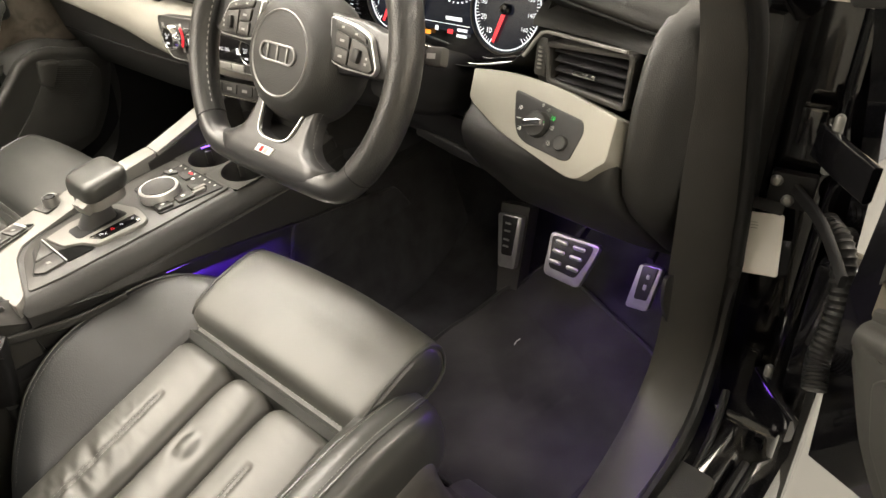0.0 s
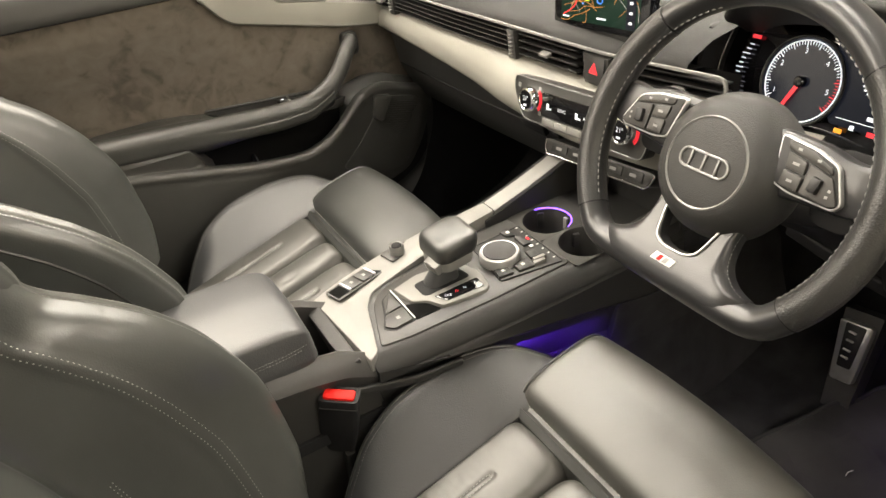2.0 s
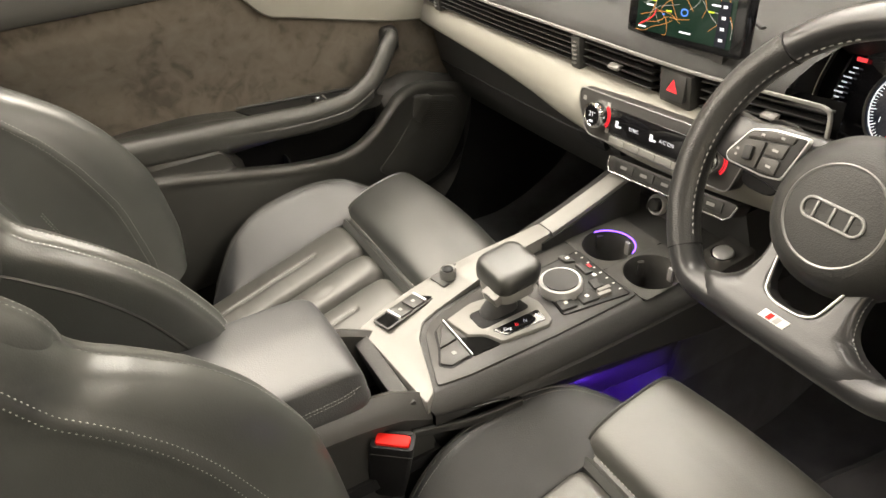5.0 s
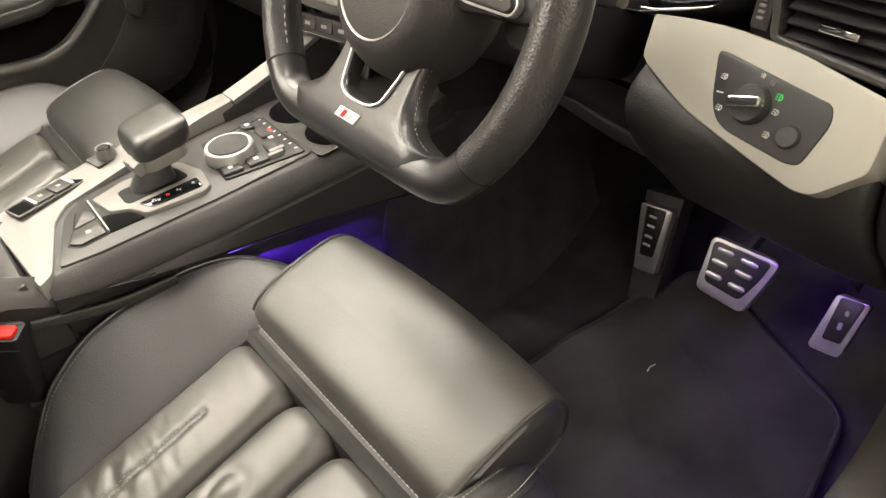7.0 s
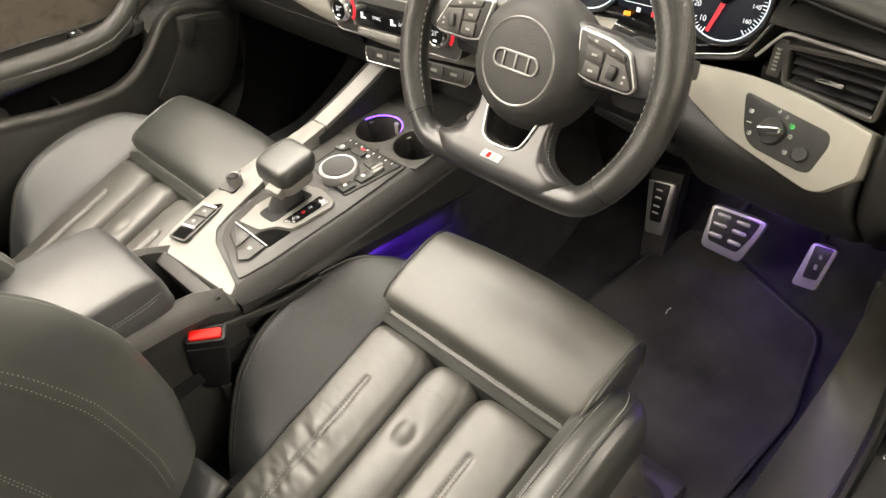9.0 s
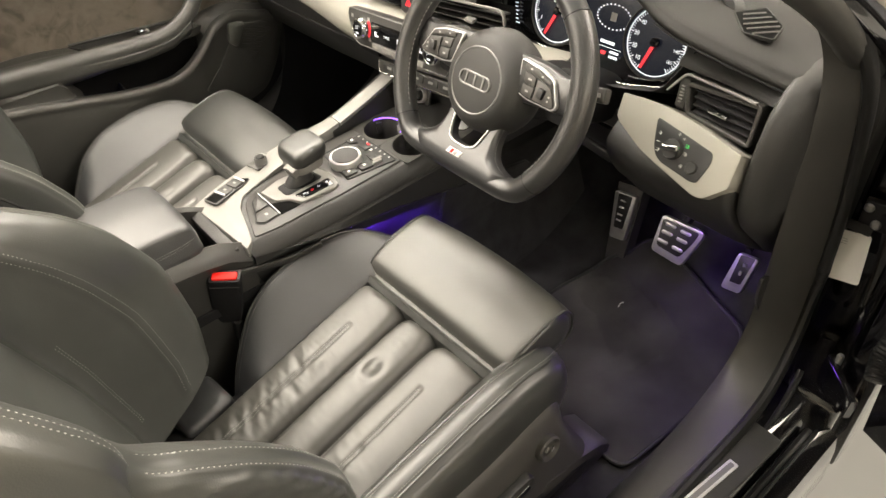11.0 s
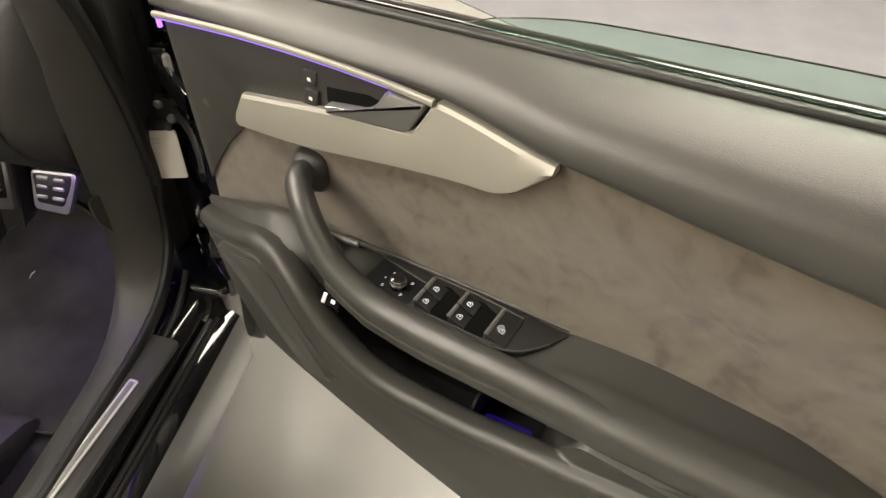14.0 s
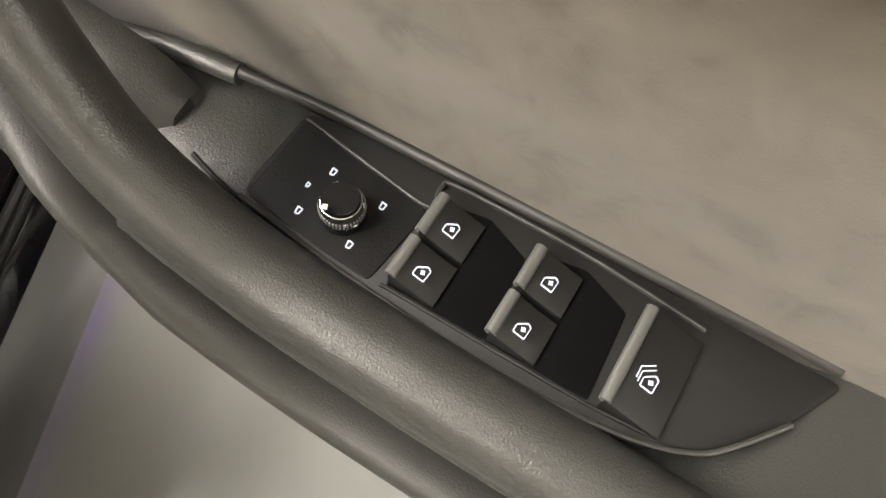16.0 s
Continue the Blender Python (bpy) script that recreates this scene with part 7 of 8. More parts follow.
def car_door(origin, U, N, dz, label, driver):
    O, U, N = Vector((*origin, 0)), Vector((*U, 0)), Vector((*N, 0))
    d = thing("car_door", label, "car door", tuple(O + U * 0.5 + Vector((0, 0, 0.5 + dz))), "car doors")

    def L(u, n, z):
        return O + U * u + N * n + Vector((0, 0, z + dz))

    def face(u, z, h):
        return L(u, suede_n(u, z) + h, z)

    def suede_n(u, z):
        t = min(1.0, max(0.0, (z - 0.84) / 0.12))
        return (table([(0.66, -0.022), (0.76, -0.020), (0.85, -0.008), (0.95, -0.003), (1.0, -0.002)], z)
                + table([(0.0, 0.0), (0.30, -0.004), (0.40, 0.0), (0.545, 0.026), (0.80, 0.040), (1.1, 0.045)], u) * t)

    # outer skin and frame
    skin = []
    for u in np.linspace(-0.03, 1.16, 14):
        b, t = bottom_z(max(0.0, u)), glass_z(u)
        skin.append([L(u, n, z) for n, z in ((-0.032, b + 0.006), (-0.034, b - 0.01), (-0.07, 0.36), (-0.13, 0.325), (-0.165, 0.36), (-0.178, 0.60), (-0.180, 0.80), (-0.15, 0.93), (-0.115, t - 0.012), (-0.075, t - 0.006), (-0.05, t - 0.05), (-0.045, 0.8))])
    part("door_shell", loft(skin), PAINT, d, "glossy black door shell")
    # suede
    part("suede_panel", grid(lambda a, b: L(lerp(0.006, 1.10, a), suede_n(lerp(0.006, 1.10, a), lerp(0.66, seam_z(lerp(0.006, 1.10, a)), b)), lerp(0.66, seam_z(lerp(0.006, 1.10, a)), b)), 60, 20), SUEDE, d, "taupe suede door insert")
    # shoulder
    rows = []
    for u in np.linspace(-0.012, 1.14, 40):
        zs, zg = seam_z(u), glass_z(u)
        k = min(1.0, 0.35 + max(0.0, u) * 2.2)
        nz = suede_n(u, zs)
        pts = [(nz - 0.014, zs - 0.002), (nz + 0.002, zs + 0.001), (nz + 0.008 * k + 0.004, zs + 0.006), (nz + 0.009 * k + 0.003, lerp(zs, zg, 0.35)), (nz + 0.000 * k, lerp(zs, zg, 0.72)), (-0.018, zg - 0.004), (-0.045, zg), (-0.052, zg - 0.004), (-0.052, zg - 0.04)]
        rows.append(spline([L(u, n, z) for n, z in pts], 24))
    part("shoulder", loft(rows, closed=False, caps=False), SHOULDER, d, "grained soft shoulder of the door")
    part("glass_seal", sweep([L(u, -0.0575, glass_z(u) - 0.002) for u in np.linspace(-0.01, 1.14, 16)], rounded(0.012, 0.016, 0.004)), RUBBER, d)
    part("outer_seal", sweep([L(u, -0.083, glass_z(u) - 0.004) for u in np.linspace(0.0, 1.14, 16)], rounded(0.016, 0.014, 0.004)), GLOSS, d)
    top = lambda u: glass_z(u) + 0.040 * table([(0.36, 0.0), (0.42, 0.55), (0.52, 0.9), (0.7, 1.0)], u) - 0.004
    rows = [[L(u, -0.066, glass_z(u) - 0.05), L(u, -0.066, top(u)), L(u, -0.070, top(u)), L(u, -0.070, glass_z(u) - 0.05)] for u in np.linspace(0.36, 1.10, 30)]
    g = part("window_glass", loft(rows), GLASS, d, "lowered green tinted window glass")
    g.visible_shadow = False

    # black front field, trim, light line
    part("front_field", plate(face, round_corners([(0.004, 0.962), (0.20, 0.984), (0.40, 0.990), (0.36, 0.945), (0.262, 0.930), (0.118, 0.896), (0.111, 0.846), (0.060, 0.790), (0.022, 0.735), (0.004, 0.700)], 0.006, 2), 0.0, 0.004, 0.001), SHOULDER, d, "plain black field at the door front")
    rows = []
    low = [(0.109, 0.846), (0.20, 0.858), (0.34, 0.890), (0.445, 0.916), (0.472, 0.924), (0.495, 0.940), (0.52, 0.968), (0.546, 0.9965)]
    high = [(0.109, 0.872), (0.1195, 0.8995), (0.262, 0.931), (0.366, 0.949), (0.374, 0.955), (0.397, 0.9965), (0.546, 0.9985)]
    for u in list(np.linspace(0.109, 0.36, 18)) + list(np.linspace(0.366, 0.538, 26)):
        a, b = table(low, u), straight(high, u)
        e = min(0.004, (b - a) * 0.4)
        rows.append([face(u, a, 0.0), face(u, a, 0.009), face(u, a + e, 0.014), face(u, lerp(a, b, 0.5), 0.0165), face(u, b - e, 0.014), face(u, b, 0.011), face(u, b, 0.0)])
    part("trim_panel", loft(rows), TRIM, d, "pale satin silver trim panel", angle=30)
    led = [(0.0, 0.966), (0.06, 0.9745), (0.13, 0.983), (0.20, 0.989), (0.28, 0.9935), (0.34, 0.9955), (0.397, 0.9965)]
    part("light_rail", sweep([face(u, z, 0.013) for u, z in led], rounded(0.007, 0.0075, 0.002)), TRIM, d, "silver rail above the light line")
    part("light_line", sweep([face(u, z - 0.0052, 0.0105) for u, z in led[:-1]], rounded(0.004, 0.0030, 0.001)), PURPLE, d, "purple light line")
    part("light_corner", sweep([face(0.004, z, 0.011) for z in (0.963, 0.950)], rounded(0.005, 0.005, 0.001), up=N), PURPLE, d)
    # release handle and lock keys
    # no hollow here: the shade behind the handle is a near-black plate
    part("handle_shade", plate(face, round_corners([(0.252, 0.983), (0.350, 0.988), (0.338, 0.958), (0.300, 0.944), (0.252, 0.934)], 0.006), 0.002, 0.0060, 0.001), VOID, d, "near-black plate painting the shade behind the release handle")
    part("release_handle", plate(face, round_corners([(0.338, 0.986), (0.388, 0.991), (0.366, 0.947), (0.256, 0.927), (0.256, 0.939), (0.312, 0.952), (0.326, 0.966)], [0.004, 0.004, 0.01, 0.004, 0.004, 0.01, 0.006]), 0.002, 0.0165, 0.004), GUNMETAL if driver else SILVER, d, "silver release handle")
    part("handle_edge", sweep([face(u, z, 0.0150) for u, z in ((0.258, 0.9370), (0.310, 0.9490), (0.328, 0.964), (0.342, 0.985))], rounded(0.0018, 0.0018, 0.0005)), CHROME, d)
    if driver:
        for z0 in (0.933, 0.957):
            k = part("lock_key", plate(face, round_corners([(0.218, z0 - 0.010), (0.239, z0 - 0.007), (0.243, z0 + 0.014), (0.223, z0 + 0.011)], 0.003), 0.003, 0.009, 0.0015), SOFT, d)
            part("symbol", box(basis(face(0.231, z0 + 0.001, 0.0092), U, N + Vector((0, 0, 0.05))), (0.0045, 0.0040, 0.0004)), PRINT, k)

    # lower panel with pocket
    rows = []
    for u in list(np.linspace(0.022, 0.20, 14)) + list(np.linspace(0.215, 0.56, 22)) + list(np.linspace(0.57, 0.67, 16)) + list(np.linspace(0.69, 1.12, 20)):
        b, z = bottom_z(u), table(LIP, u)
        k = min(1.0, 0.35 + u * 5)
        out = lip_out(u)
        w = min(foot_n(u), out)
        q = max(min(1.0, max(0.0, (u - 0.575) / 0.075)), 1 - min(1.0, max(0.0, (u - 0.195) / 0.06)))
        q = q * q * (3 - 2 * q)
        r = q if u > 0.4 else 0.0
        far = 1.0 if u > 0.27 else min(1.0, max(-0.3, (u - 0.20) / 0.07))
        pts = [(-0.03, b + 0.004), (w * 0.5, b - 0.004), (w * 0.86, b + 0.002), (w, b + 0.022), (lerp(w, out, 0.35), lerp(b, z, 0.45)), (lerp(w, out, 0.68), lerp(b, z, 0.80)), (out - 0.007, z - 0.024), (out - 0.0045, z - 0.012), (out - 0.008, z - 0.003), (out - 0.016, z + 0.001), (out - lerp(0.032, 0.0195, r), z - lerp(0.001, -0.003, r)), (out - lerp(0.041, lerp(0.030, 0.0200, r), q), z - lerp(0.010, lerp(-0.004, -0.012, r), q) * far), (out - lerp(0.045, lerp(0.030, 0.0192, r), q), z - lerp(0.03, lerp(-0.020, -0.028, r), q) * far)]
        pts += [(lerp(out - 0.047, 0.0865, q), lerp(z - 0.06, 0.708, q)), (lerp(0.010, 0.080, q), lerp(z - 0.065, 0.714, q)), (lerp(0.004, 0.068, q), lerp(z - 0.02, 0.722, q))] if u > 0.27 else [(0.020 * k, z + 0.012), (0.008 * k, z + 0.014), (0.0, z + 0.01)]
        pts = pts[:5] + [tuple(v[:2]) for v in spline([Vector((n, zz, 0)) for n, zz in pts[4:13]], 26)][1:] + pts[13:]
        rows.append([L(u, n, zz) for n, zz in pts])
    part("lower_panel", loft(rows, closed=False, caps=False), SHOULDER, d, "black lower door panel with a pocket")
    # dark liner sheets: the pocket's inner shade is put into their colour
    part("pocket_wall_shade", grid(lambda a, b: L(lerp(0.27, 0.66, a), 0.0125, lerp(0.55, 0.690, b)), 12, 4), VOID, d)
    part("pocket_floor_shade", grid(lambda a, b: L(lerp(0.275, 0.585, a), lerp(0.012, 0.055, b), table(LIP, lerp(0.275, 0.585, a)) - 0.054), 24, 3), DARK, d, "floor of the door pocket with shade put into its dark colour")
    # emissive plate paints the purple light falling on the pocket floor; no lamp
    part("pocket_glow", plate(lambda u, n, h: L(u, n, table(LIP, u) - 0.054 + h), round_corners([(0.510, 0.030), (0.575, 0.030), (0.582, 0.050), (0.510, 0.050)], 0.006), 0.0, 0.003, 0.001), PURPLE_DIM if driver else PURPLE_FAINT, d, "glowing plate painting purple light on the floor of the pocket")
    part("pocket_divider", plate(lambda a, b, h: L(0.50 + h, a, b), [(0.035 + x, 0.60 + y) for x, y in rounded(0.05, 0.07, 0.015)], 0.0, 0.004, 0.001), DARK, d)
    # speaker grille
    gr = round_corners([(0.060, 0.640), (0.088, 0.676), (0.166, 0.698), (0.196, 0.676), (0.256, 0.610), (0.312, 0.562), (0.250, 0.498), (0.130, 0.502), (0.080, 0.565)], 0.012)

    def grille(u, z, h):
        b, zl = bottom_z(u), table(LIP, u)
        t = (z - b) / (zl - b)
        w, out = min(foot_n(u), lip_out(u)), lip_out(u)
        return L(u, table([(0.0, w), (0.45, lerp(w, out, 0.35)), (0.80, lerp(w, out, 0.68)), (1.0, out - 0.004)], t) + h, z)

    part("speaker_grille", plate(grille, gr, -0.004, 0.0035, 0.002), SHOULDER, d, "finely ribbed speaker grille")
    bm = bmesh.new()
    for i in range(44):
        t = i / 43
        a, b = (lerp(0.072, 0.225, t), lerp(0.655, 0.500, t)), (lerp(0.170, 0.286, t), lerp(0.690, 0.528, t))
        loft([[grille(u + ou, z + oz, h) for ou, oz, h in ((0, -0.0009, 0.003), (0, 0.0009, 0.003), (0, 0, 0.0044))] for u, z in (a, (lerp(a[0], b[0], 0.5), lerp(a[1], b[1], 0.5)), b)], True, True, bm)
    tagged(part("grille_ribs", bm, SHOULDER, d), kind="stuff")

    def sw(u, n, h):
        return L(u, n, 0.729 + 0.07 * (u - 0.35) + h)

    # armrest block and roll
    rows = []
    for u in np.linspace(0.30, 1.03, 40):
        rz = straight([(p[0], p[2]) for p in ROLL], u)
        rn = straight([(p[0], p[1]) for p in ROLL], u)
        inner_z = table([(0.30, 0.710), (0.50, 0.722), (0.545, 0.730), (0.585, 0.744), (0.70, 0.757), (0.80, 0.756), (0.90, 0.735), (1.03, 0.69)], u)
        low = table([(0.30, 0.705), (0.45, 0.690), (0.62, 0.685), (0.80, 0.690), (1.03, 0.66)], u)
        k = min(1.0, max(0.0, (u - 0.49) / 0.20))
        k = k * k * (3 - 2 * k)
        sec = ((-0.02, inner_z), (rn * 0.35, lerp(inner_z, max(inner_z, rz + 0.014), k)), (rn * 0.62, lerp(inner_z + 0.001, rz + 0.0205, k)), (rn - 0.012, lerp(rz + 0.008, rz + 0.0220, k)), (rn + 0.002, rz + lerp(0.008, 0.0215, k)), (rn + 0.012, rz + lerp(0.002, 0.0165, k)), (rn + 0.0185, rz + lerp(-0.010, 0.006, k)), (rn + 0.0190, rz - 0.014), (rn + 0.0165, rz - 0.027), (rn + 0.008, rz - 0.037), (rn * 0.8, low), (-0.02, low))
        rows.append(spline([L(u, n, z) for n, z in sec[:10]], 38) + [L(u, n, z) for n, z in sec[10:]])
    part("armrest", loft(rows), GRAB, d, "black armrest of the door")
    roll = spline([L(*p) for p in ROLL], 110)
    n_roll = len(roll)
    part("grab_handle", sweep(roll, [(0.0190 * c, 0.0225 * s) for c, s in oval(1, 1, 24)], scale=[table([(0.21, 0.80), (0.27, 0.90), (0.40, 1.0), (0.58, 1.0), (0.72, 0.88), (0.90, 0.75), (1.02, 0.3)], (Vector((v[0], v[1], 0)) - O).dot(U)) for v in roll]), GRAB, d, "rounded grab handle running into the armrest")
    part("switch_tray", plate(sw, round_corners([(0.192, -0.012), (0.215, 0.016), (0.262, 0.032), (0.290, 0.043), (0.330, 0.050), (0.330, -0.020), (0.240, -0.020)], 0.006), -0.03, -0.0105, 0.002), GRAB, d, "shallow grey tray in front of the switches")
    part("handle_foot", box(Matrix.Translation(L(0.214, -0.008, 0.822)), (0.044, 0.04, 0.056), 0.016, 3), SOFT, d)

    # switch panel
    RIM = [(0.3215, 0.0395), (0.366, 0.0450), (0.406, 0.0480), (0.450, 0.0502), (0.487, 0.0490), (0.517, 0.0452), (0.537, 0.0380), (0.5485, 0.0280), (0.564, 0.0090), (0.5775, -0.0165)]
    panel = RIM + [(0.450, -0.0195), (0.390, -0.0180), (0.335, -0.0165), (0.3195, -0.0120), (0.3190, 0.0300)]
    part("switch_panel", plate(sw, round_corners(panel, 0.004, 2), -0.014, -0.001, 0.0016), SATIN, d, "black switch panel on the armrest")
    part("panel_strip", sweep(spline([sw(u, n, -0.002) for u, n in ((0.178, 0.004), (0.205, -0.003), (0.238, -0.0095), (0.262, -0.0125), (0.2785, -0.0142))], 20), oval(0.0056, 0.0060, 12)), GRAB, d, "grey strip along the tray")
    part("panel_ridge", sweep(spline([sw(u, n, 0.0008) for u, n in ((0.2795, -0.0140), (0.335, -0.0178), (0.390, -0.0190), (0.452, -0.0202), (0.505, -0.0204), (0.553, -0.0210), (0.5735, -0.0208))], 30), oval(0.0028, 0.0032, 12)), INLAY, d, "rounded ridge along the switch panel")
    part("panel_edge", sweep(spline([sw(u, n + 0.0005, 0.0002) for u, n in RIM[:-1]], 50), oval(0.0013, 0.0016, 8)), GRAB, d, "fine raised edge of the switch panel")
    part("tray_lip", sweep([sw(u, n, -0.004) for u, n in ((0.288, 0.0330), (0.304, 0.0375), (0.3205, 0.0405))], oval(0.0014, 0.0030, 8)), SATIN, d)
    if driver:
        part("mirror_field", plate(sw, round_corners([(0.3225, -0.0075), (0.3225, 0.0375), (0.366, 0.0425), (0.3925, 0.0440), (0.3965, 0.0020), (0.330, -0.0090)], 0.003), -0.002, -0.0002, 0.0003), DARK, d, "matt black mirror control field")
        part("field_rib", sweep(spline([sw(u, n, 0.0) for u, n in ((0.3225, -0.0088), (0.3300, -0.0078), (0.360, -0.0030), (0.3935, 0.0015), (0.3965, -0.003), (0.3955, -0.0105), (0.402, -0.0142), (0.455, -0.0142), (0.4850, -0.0125), (0.5215, -0.0090))], 60), oval(0.0011, 0.0014, 8)), INLAY, d, "thin moulded rib behind the keys")
        part("group_step", sweep([sw(u, n, -0.0004) for u, n in ((0.398, 0.0428), (0.447, 0.0430), (0.493, 0.0430), (0.5185, 0.0415))], oval(0.0009, 0.0012, 8)), SATIN, d)
        mk = Matrix.Translation(sw(0.366, 0.024, 0.0)) @ Matrix.Scale(0.80, 4)
        kb = part("mirror_knob", lathe(mk, [(0.0128, 0.0), (0.0126, 0.009), (0.0124, 0.0115), (0.0121, 0.0150), (0.0114, 0.0172), (0.0106, 0.0176), (0.001, 0.0176)], 34), CHROME, d, "chrome ringed mirror knob")
        part("knob_cap", lathe(mk, [(0.0108, 0.0174), (0.0106, 0.0192), (0.0098, 0.0202), (0.001, 0.0206)], 26), GLOSS, kb)
        part("knob_grip", lathe(mk, [(0.0133, 0.001), (0.0133, 0.0085), (0.0127, 0.009)], 34), GLOSS, kb)
        ribs = bmesh.new()
        for i in range(40):
            a = 2 * math.pi * i / 40
            box(mk @ pose(0.0126 * math.cos(a), 0.0126 * math.sin(a), 0.0105, 0, 0, math.degrees(a)), (0.0008, 0.0009, 0.0035), bm=ribs)
        part("knob_ribs", ribs, SILVER, kb)
        part("knob_pointer", box(mk @ pose(-0.0068, -0.0068, 0.0204), (0.0030, 0.0030, 0.0012), 0.0004), WHITE, kb)
        for n, (u, v) in enumerate(((0.3497, 0.0085), (0.3439, 0.0199), (0.3480, 0.0326), (0.3783, 0.0116), (0.3765, 0.0348))):
            w = 0.0024 if n == 1 else 0.0034
            o = [(u - w * 0.45, v - w * 0.6), (u + w * 0.5, v - w * 0.5), (u + w * 0.4, v + w * 0.5), (u - w * 0.3, v + w * 0.6)]
            part("mirror_symbol", frame_ring(sw, round_corners(o, 0.0007), 0.0007, 0.0002, 0.0008), LIT_SOFT, d)

        def car_mark(u, n, h, k, put):
            o = [(u - 0.0034 * k, n + 0.0036 * k), (u + 0.0030 * k, n + 0.0036 * k), (u + 0.0034 * k, n - 0.0030 * k), (u + 0.0012 * k, n - 0.0042 * k), (u - 0.0034 * k, n - 0.0006 * k)]
            m = frame_ring(put, round_corners(o, 0.0008), 0.00045, h - 0.0010, h)
            box(Matrix.Translation(put(u + 0.0004, n, h - 0.0002)), (0.0018, 0.0018, 0.0005), bm=m)
            return m

        for u0, split in ((0.4005, True), (0.4475, True), (0.4975, False)):
            lanes = ((-0.0035, 0.0176), (0.0200, 0.0408)) if split else ((-0.0030, 0.0415),)
            if split:
                # near-black plate paints the shade around the window keys
                part("switch_shade", plate(sw, round_corners([(u0 - 0.001, -0.0045), (u0 - 0.001, 0.0415), (u0 + 0.0460, 0.0415), (u0 + 0.0435, 0.0008), (u0 + 0.0215, -0.0080)], 0.0015), -0.003, -0.0004, 0.0003), VOID, d)
            long = 0.0215 if split else 0.0250

            def tilt(u, n, h, u0=u0, long=long):
                return sw(u, n, h + (0.0092 * max(0.0, 1 - max(0.0, (u - u0) / long)) ** 1.15 if h > -0.001 else 0.0))

            for a, b in lanes:
                rows = []
                for k in range(12):
                    u = u0 + long * k / 11
                    rows.append([tilt(u, a, -0.002), tilt(u, a, -0.0006), tilt(u, a + 0.0004, 0.0006), tilt(u, a + 0.0016, 0.0011), tilt(u, (a + b) / 2, 0.0013), tilt(u, b - 0.0016, 0.0011), tilt(u, b - 0.0004, 0.0006), tilt(u, b, -0.0006), tilt(u, b, -0.002)])
                key = part("window_key", loft(rows), SATIN, d, "black window switch")
                part("key_front", sweep([tilt(u0 + 0.0004, n, 0.0002) for n in (a + 0.0004, lerp(a, b, 0.33), lerp(a, b, 0.67), b - 0.0004)], oval(0.0027, 0.0024, 12)), GUNMETAL, key, "rounded silver switch edge")
                if split:
                    mark = car_mark(u0 + 0.0105, (a + b) / 2 + 0.001, 0.0024, 0.9, tilt)
                else:
                    mark = car_mark(u0 + 0.0125, (a + b) / 2 + 0.0055, 0.0024, 0.95, tilt)
                    for q in (1, 2):
                        o = [(u0 + 0.0091 - 0.0012 * q, (a + b) / 2 + 0.0091 - 0.001 * q), (u0 + 0.0091 - 0.0012 * q, (a + b) / 2 + 0.005 - 0.0014 * q), (u0 + 0.0137 - 0.0010 * q, (a + b) / 2 + 0.0013 - 0.0014 * q)]
                        sweep([tilt(x, y, 0.0024) for x, y in o], oval(0.0003, 0.0003, 6), bm=mark)
                part("key_symbol", mark, LIT_SOFT, key)
        bt = L(0.287, 0.064, 0.694)
        bb = part("boot_key", plate(basis(bt, U, N + Vector((0, 0, 0.7))), rounded(0.040, 0.016, 0.002), -0.006, 0.004, 0.001), VOID, d)
        part("boot_key_edge", box(basis(bt + (N + Vector((0, 0, 0.7))).normalized() * 0.005, U, N + Vector((0, 0, 0.7))) @ pose(-0.003, 0, 0), (0.006, 0.014, 0.003), 0.001), STEEL, bb)
        part("boot_symbol", box(basis(bt + (N + Vector((0, 0, 0.7))).normalized() * 0.0045, U, N + Vector((0, 0, 0.7))) @ pose(0.010, 0, 0), (0.006, 0.005, 0.0006)), LIT_SOFT, bb)
    else:
        key = part("window_key", plate(sw, round_corners([(0.395, 0.012), (0.395, 0.036), (0.418, 0.036), (0.418, 0.012)], 0.002), 0.0, 0.009, 0.002), SOFT, d)
        part("key_symbol", box(Matrix.Translation(sw(0.407, 0.024, 0.0094)), (0.006, 0.006, 0.0005)), LIT_WHITE, key)
        part("key_front", box(Matrix.Translation(sw(0.393, 0.024, 0.008)), (0.022, 0.004, 0.006), 0.001), SILVER, key)
        part("tweeter_cover", plate(lambda u, z, h: L(u, 0.03 + h, z), round_corners([(0.155, 0.700), (0.205, 0.712), (0.215, 0.660), (0.190, 0.640)], 0.01), 0.0, 0.05, 0.006), SHOULDER, d)
    return d, L


th = radians(-21)
driver_door, DL = car_door((0.981, 0.634), (math.cos(th), math.sin(th)), (math.sin(th), -math.cos(th)), 0.0, "open black driver's door with taupe suede and pale trim", True)
car_door((-0.74, 0.683), (0, -1), (1, 0), -0.046, "closed black passenger door with taupe suede and pale trim", False)

# mirror on the open door
mir = thing("door_mirror", "black door mirror with pale reflection, mounted on the driver's door", "door mirror", (1.2, 0.84, 0.97))
m_at = DL(0.172, -0.255, 1.040)
side_dir = (DL(0.168 + 0.25, -1.255, 1.022) - m_at).normalized()
face_dir = Vector((-side_dir.y, side_dir.x, 0.0))
mf = basis(m_at, side_dir, (face_dir if face_dir.dot(Vector((0, -1, 0))) > 0 else -face_dir) + Vector((0, 0, 0.44)))
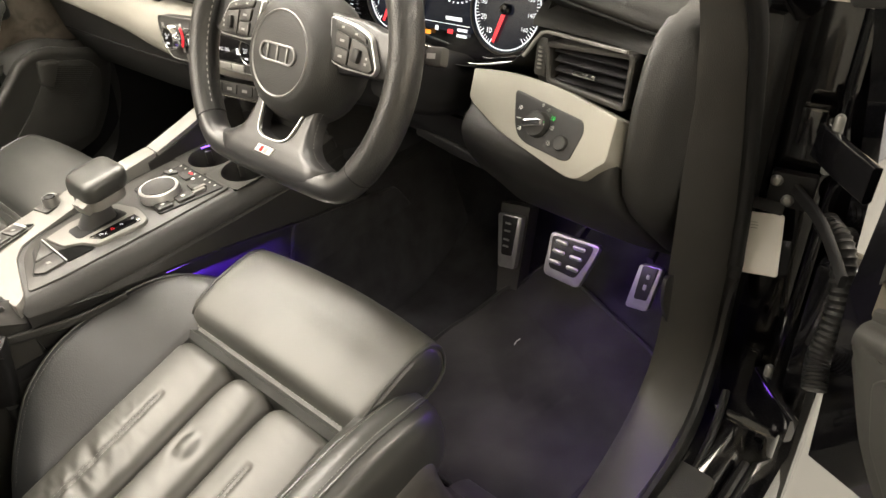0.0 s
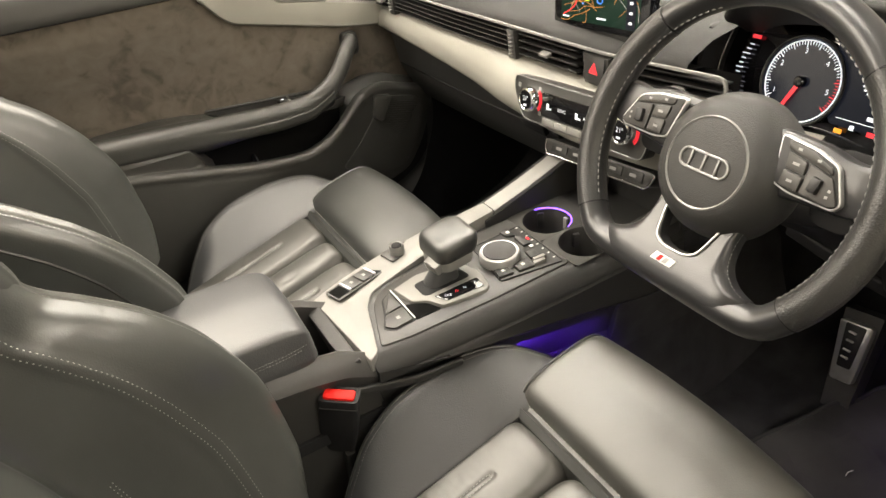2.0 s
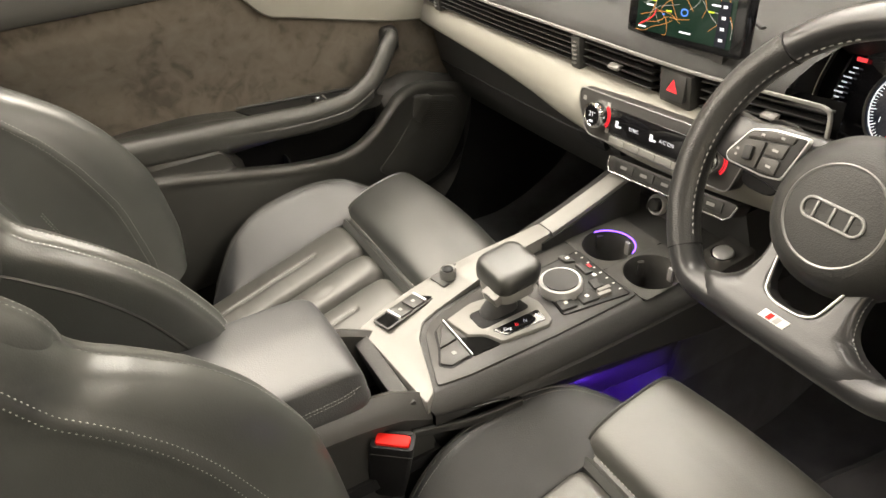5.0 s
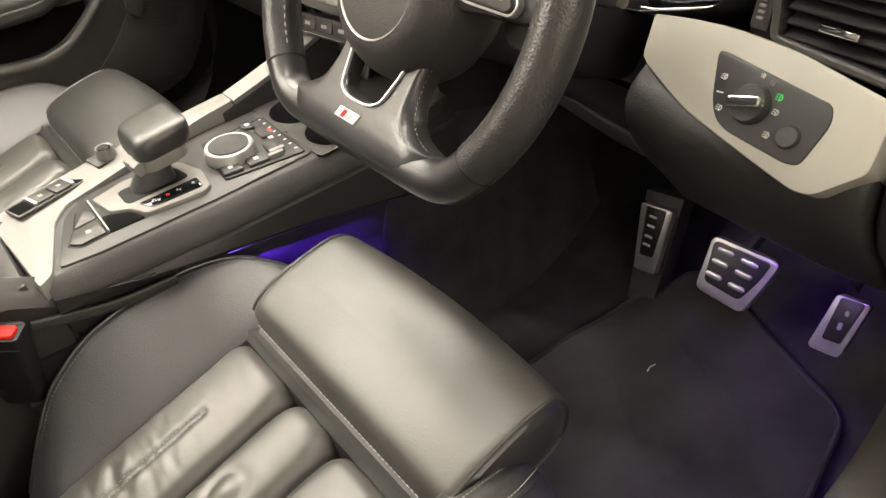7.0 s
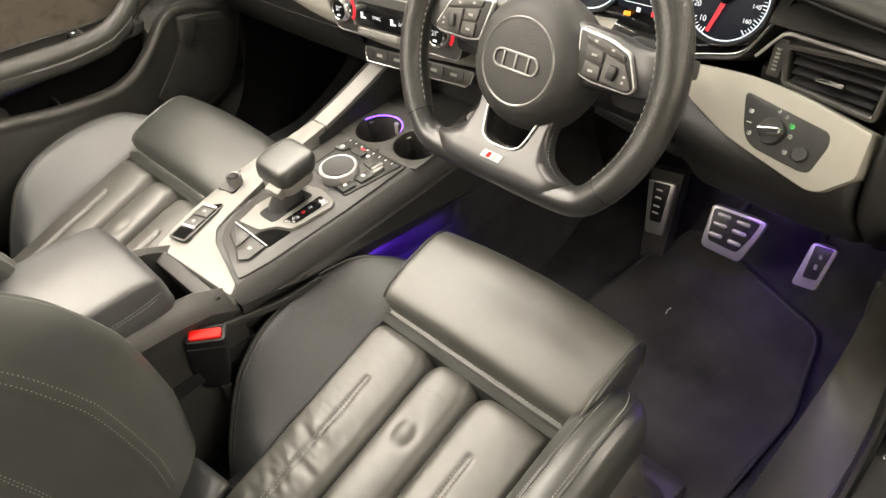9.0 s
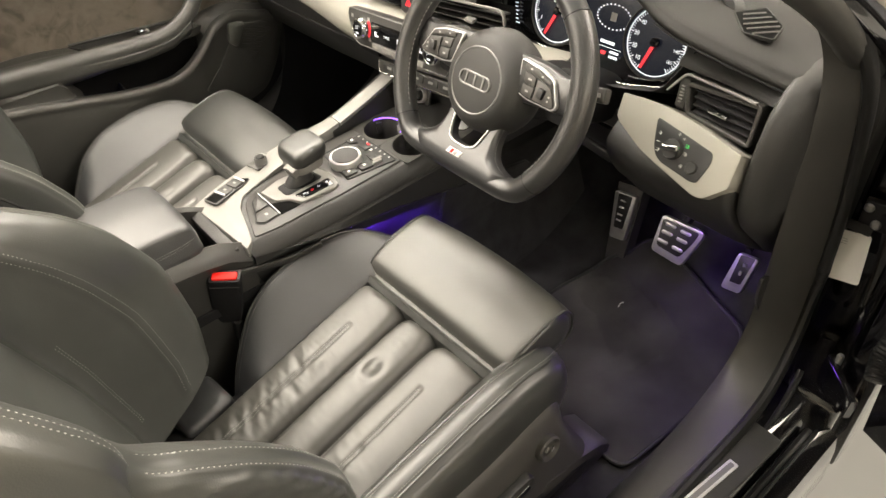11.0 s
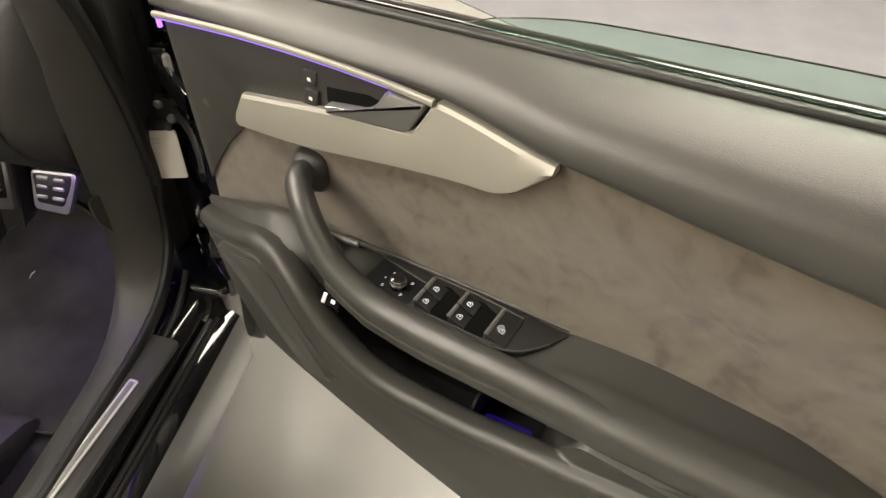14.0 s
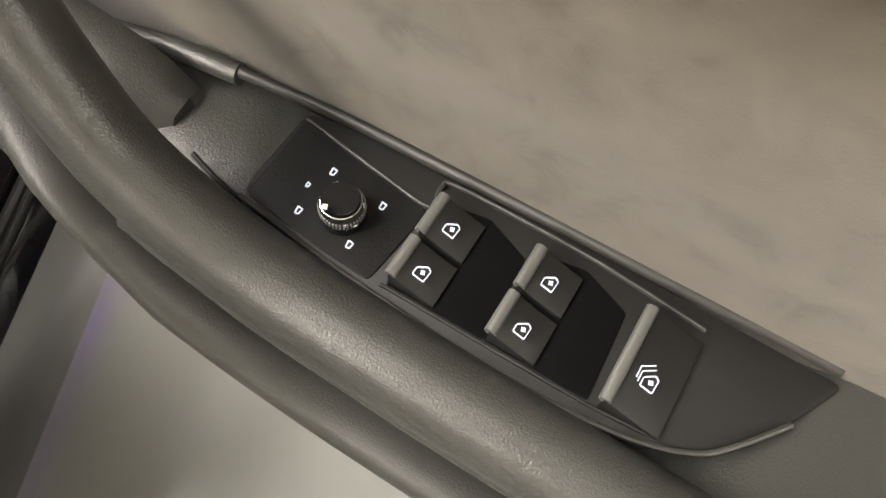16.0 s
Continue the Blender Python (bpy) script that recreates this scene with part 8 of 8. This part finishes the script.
mo = round_corners([(-0.108, 0.050), (-0.070, 0.082), (0.085, 0.080), (0.118, 0.050), (0.106, -0.034), (0.075, -0.050), (-0.035, -0.070), (-0.090, -0.062), (-0.108, -0.02)], 0.025)
part("glass", plate(mf, inset(mo, 0.012), -0.004, -0.001, 0.001), MIRROR, mir, "silvered mirror glass")
part("rim", frame_ring(mf, mo, 0.011, -0.02, 0.006), GLOSS, mir)
part("housing", loft([[mf @ Vector((x * k + o, y * k2, h)) for x, y in inset(mo, -0.006)] for k, k2, o, h in ((1.0, 1.0, 0, 0.002), (1.03, 1.04, 0, -0.02), (1.0, 1.0, -0.005, -0.06), (0.88, 0.86, -0.015, -0.10), (0.66, 0.62, -0.02, -0.13), (0.3, 0.3, -0.02, -0.145))]), PAINT, mir, "glossy black mirror housing")
part("lower_lip", sweep(spline([mf @ Vector((x, y, -0.004)) for x, y in ((-0.104, -0.056), (-0.035, -0.078), (0.04, -0.066), (0.10, -0.046))], 20), rounded(0.03, 0.012, 0.004)), INLAY, mir, "satin grey lower lip")
part("indicator", box(mf @ pose(0.113, 0.0, 0.002), (0.010, 0.010, 0.004), 0.001), LIT_WHITE, mir)
part("arm", sweep(spline([DL(0.06, -0.085, 0.985), DL(0.08, -0.12, 0.965), DL(0.10, -0.18, 0.968)], 12), rounded(0.07, 0.035, 0.012)), GLOSS, mir)
mir2 = thing("door_mirror", "pale silver passenger door mirror beyond the window", "door mirror", (-1.0, 0.62, 0.95))
part("housing", loft([[Vector((-0.98 + x * k, 0.66 + h, 0.985 + y * k)) for x, y in rounded(0.20, 0.13, 0.04)] for k, h in ((0.6, 0.10), (0.9, 0.06), (1.0, 0.0), (0.97, -0.02))]), PAINT, mir2)
part("glass", plate(basis((-0.98, 0.638, 0.985), (1, 0, 0), (0.1, -1, 0.1)), rounded(0.18, 0.11, 0.035), 0.0, 0.003, 0.001), MIRROR, mir2)
part("arm", sweep([Vector((-0.82, 0.66, 0.93)), Vector((-0.90, 0.67, 0.945))], rounded(0.05, 0.03, 0.01)), PAINT, mir2)
sail = thing("mirror_sail", "black triangular corner panel at the front of the door window", "corner panel", tuple(DL(0, -0.05, 1.0)))
part("panel", plate(lambda u, z, h: DL(u - 0.026, -0.055 + h, z - 0.012), round_corners([(-0.118, 0.985), (-0.10, 0.965), (0.034, 0.992), (0.032, 1.012), (0.024, 1.088)], [0.006, 0.006, 0.004, 0.004, 0.006]), -0.010, 0.008, 0.003), SOFT, sail)
part("inner_field", plate(lambda u, z, h: DL(u - 0.026, -0.047 + h, z - 0.012), round_corners([(-0.085, 0.994), (0.018, 1.010), (0.013, 1.070)], 0.006), -0.002, 0.003, 0.0015), INLAY, sail)
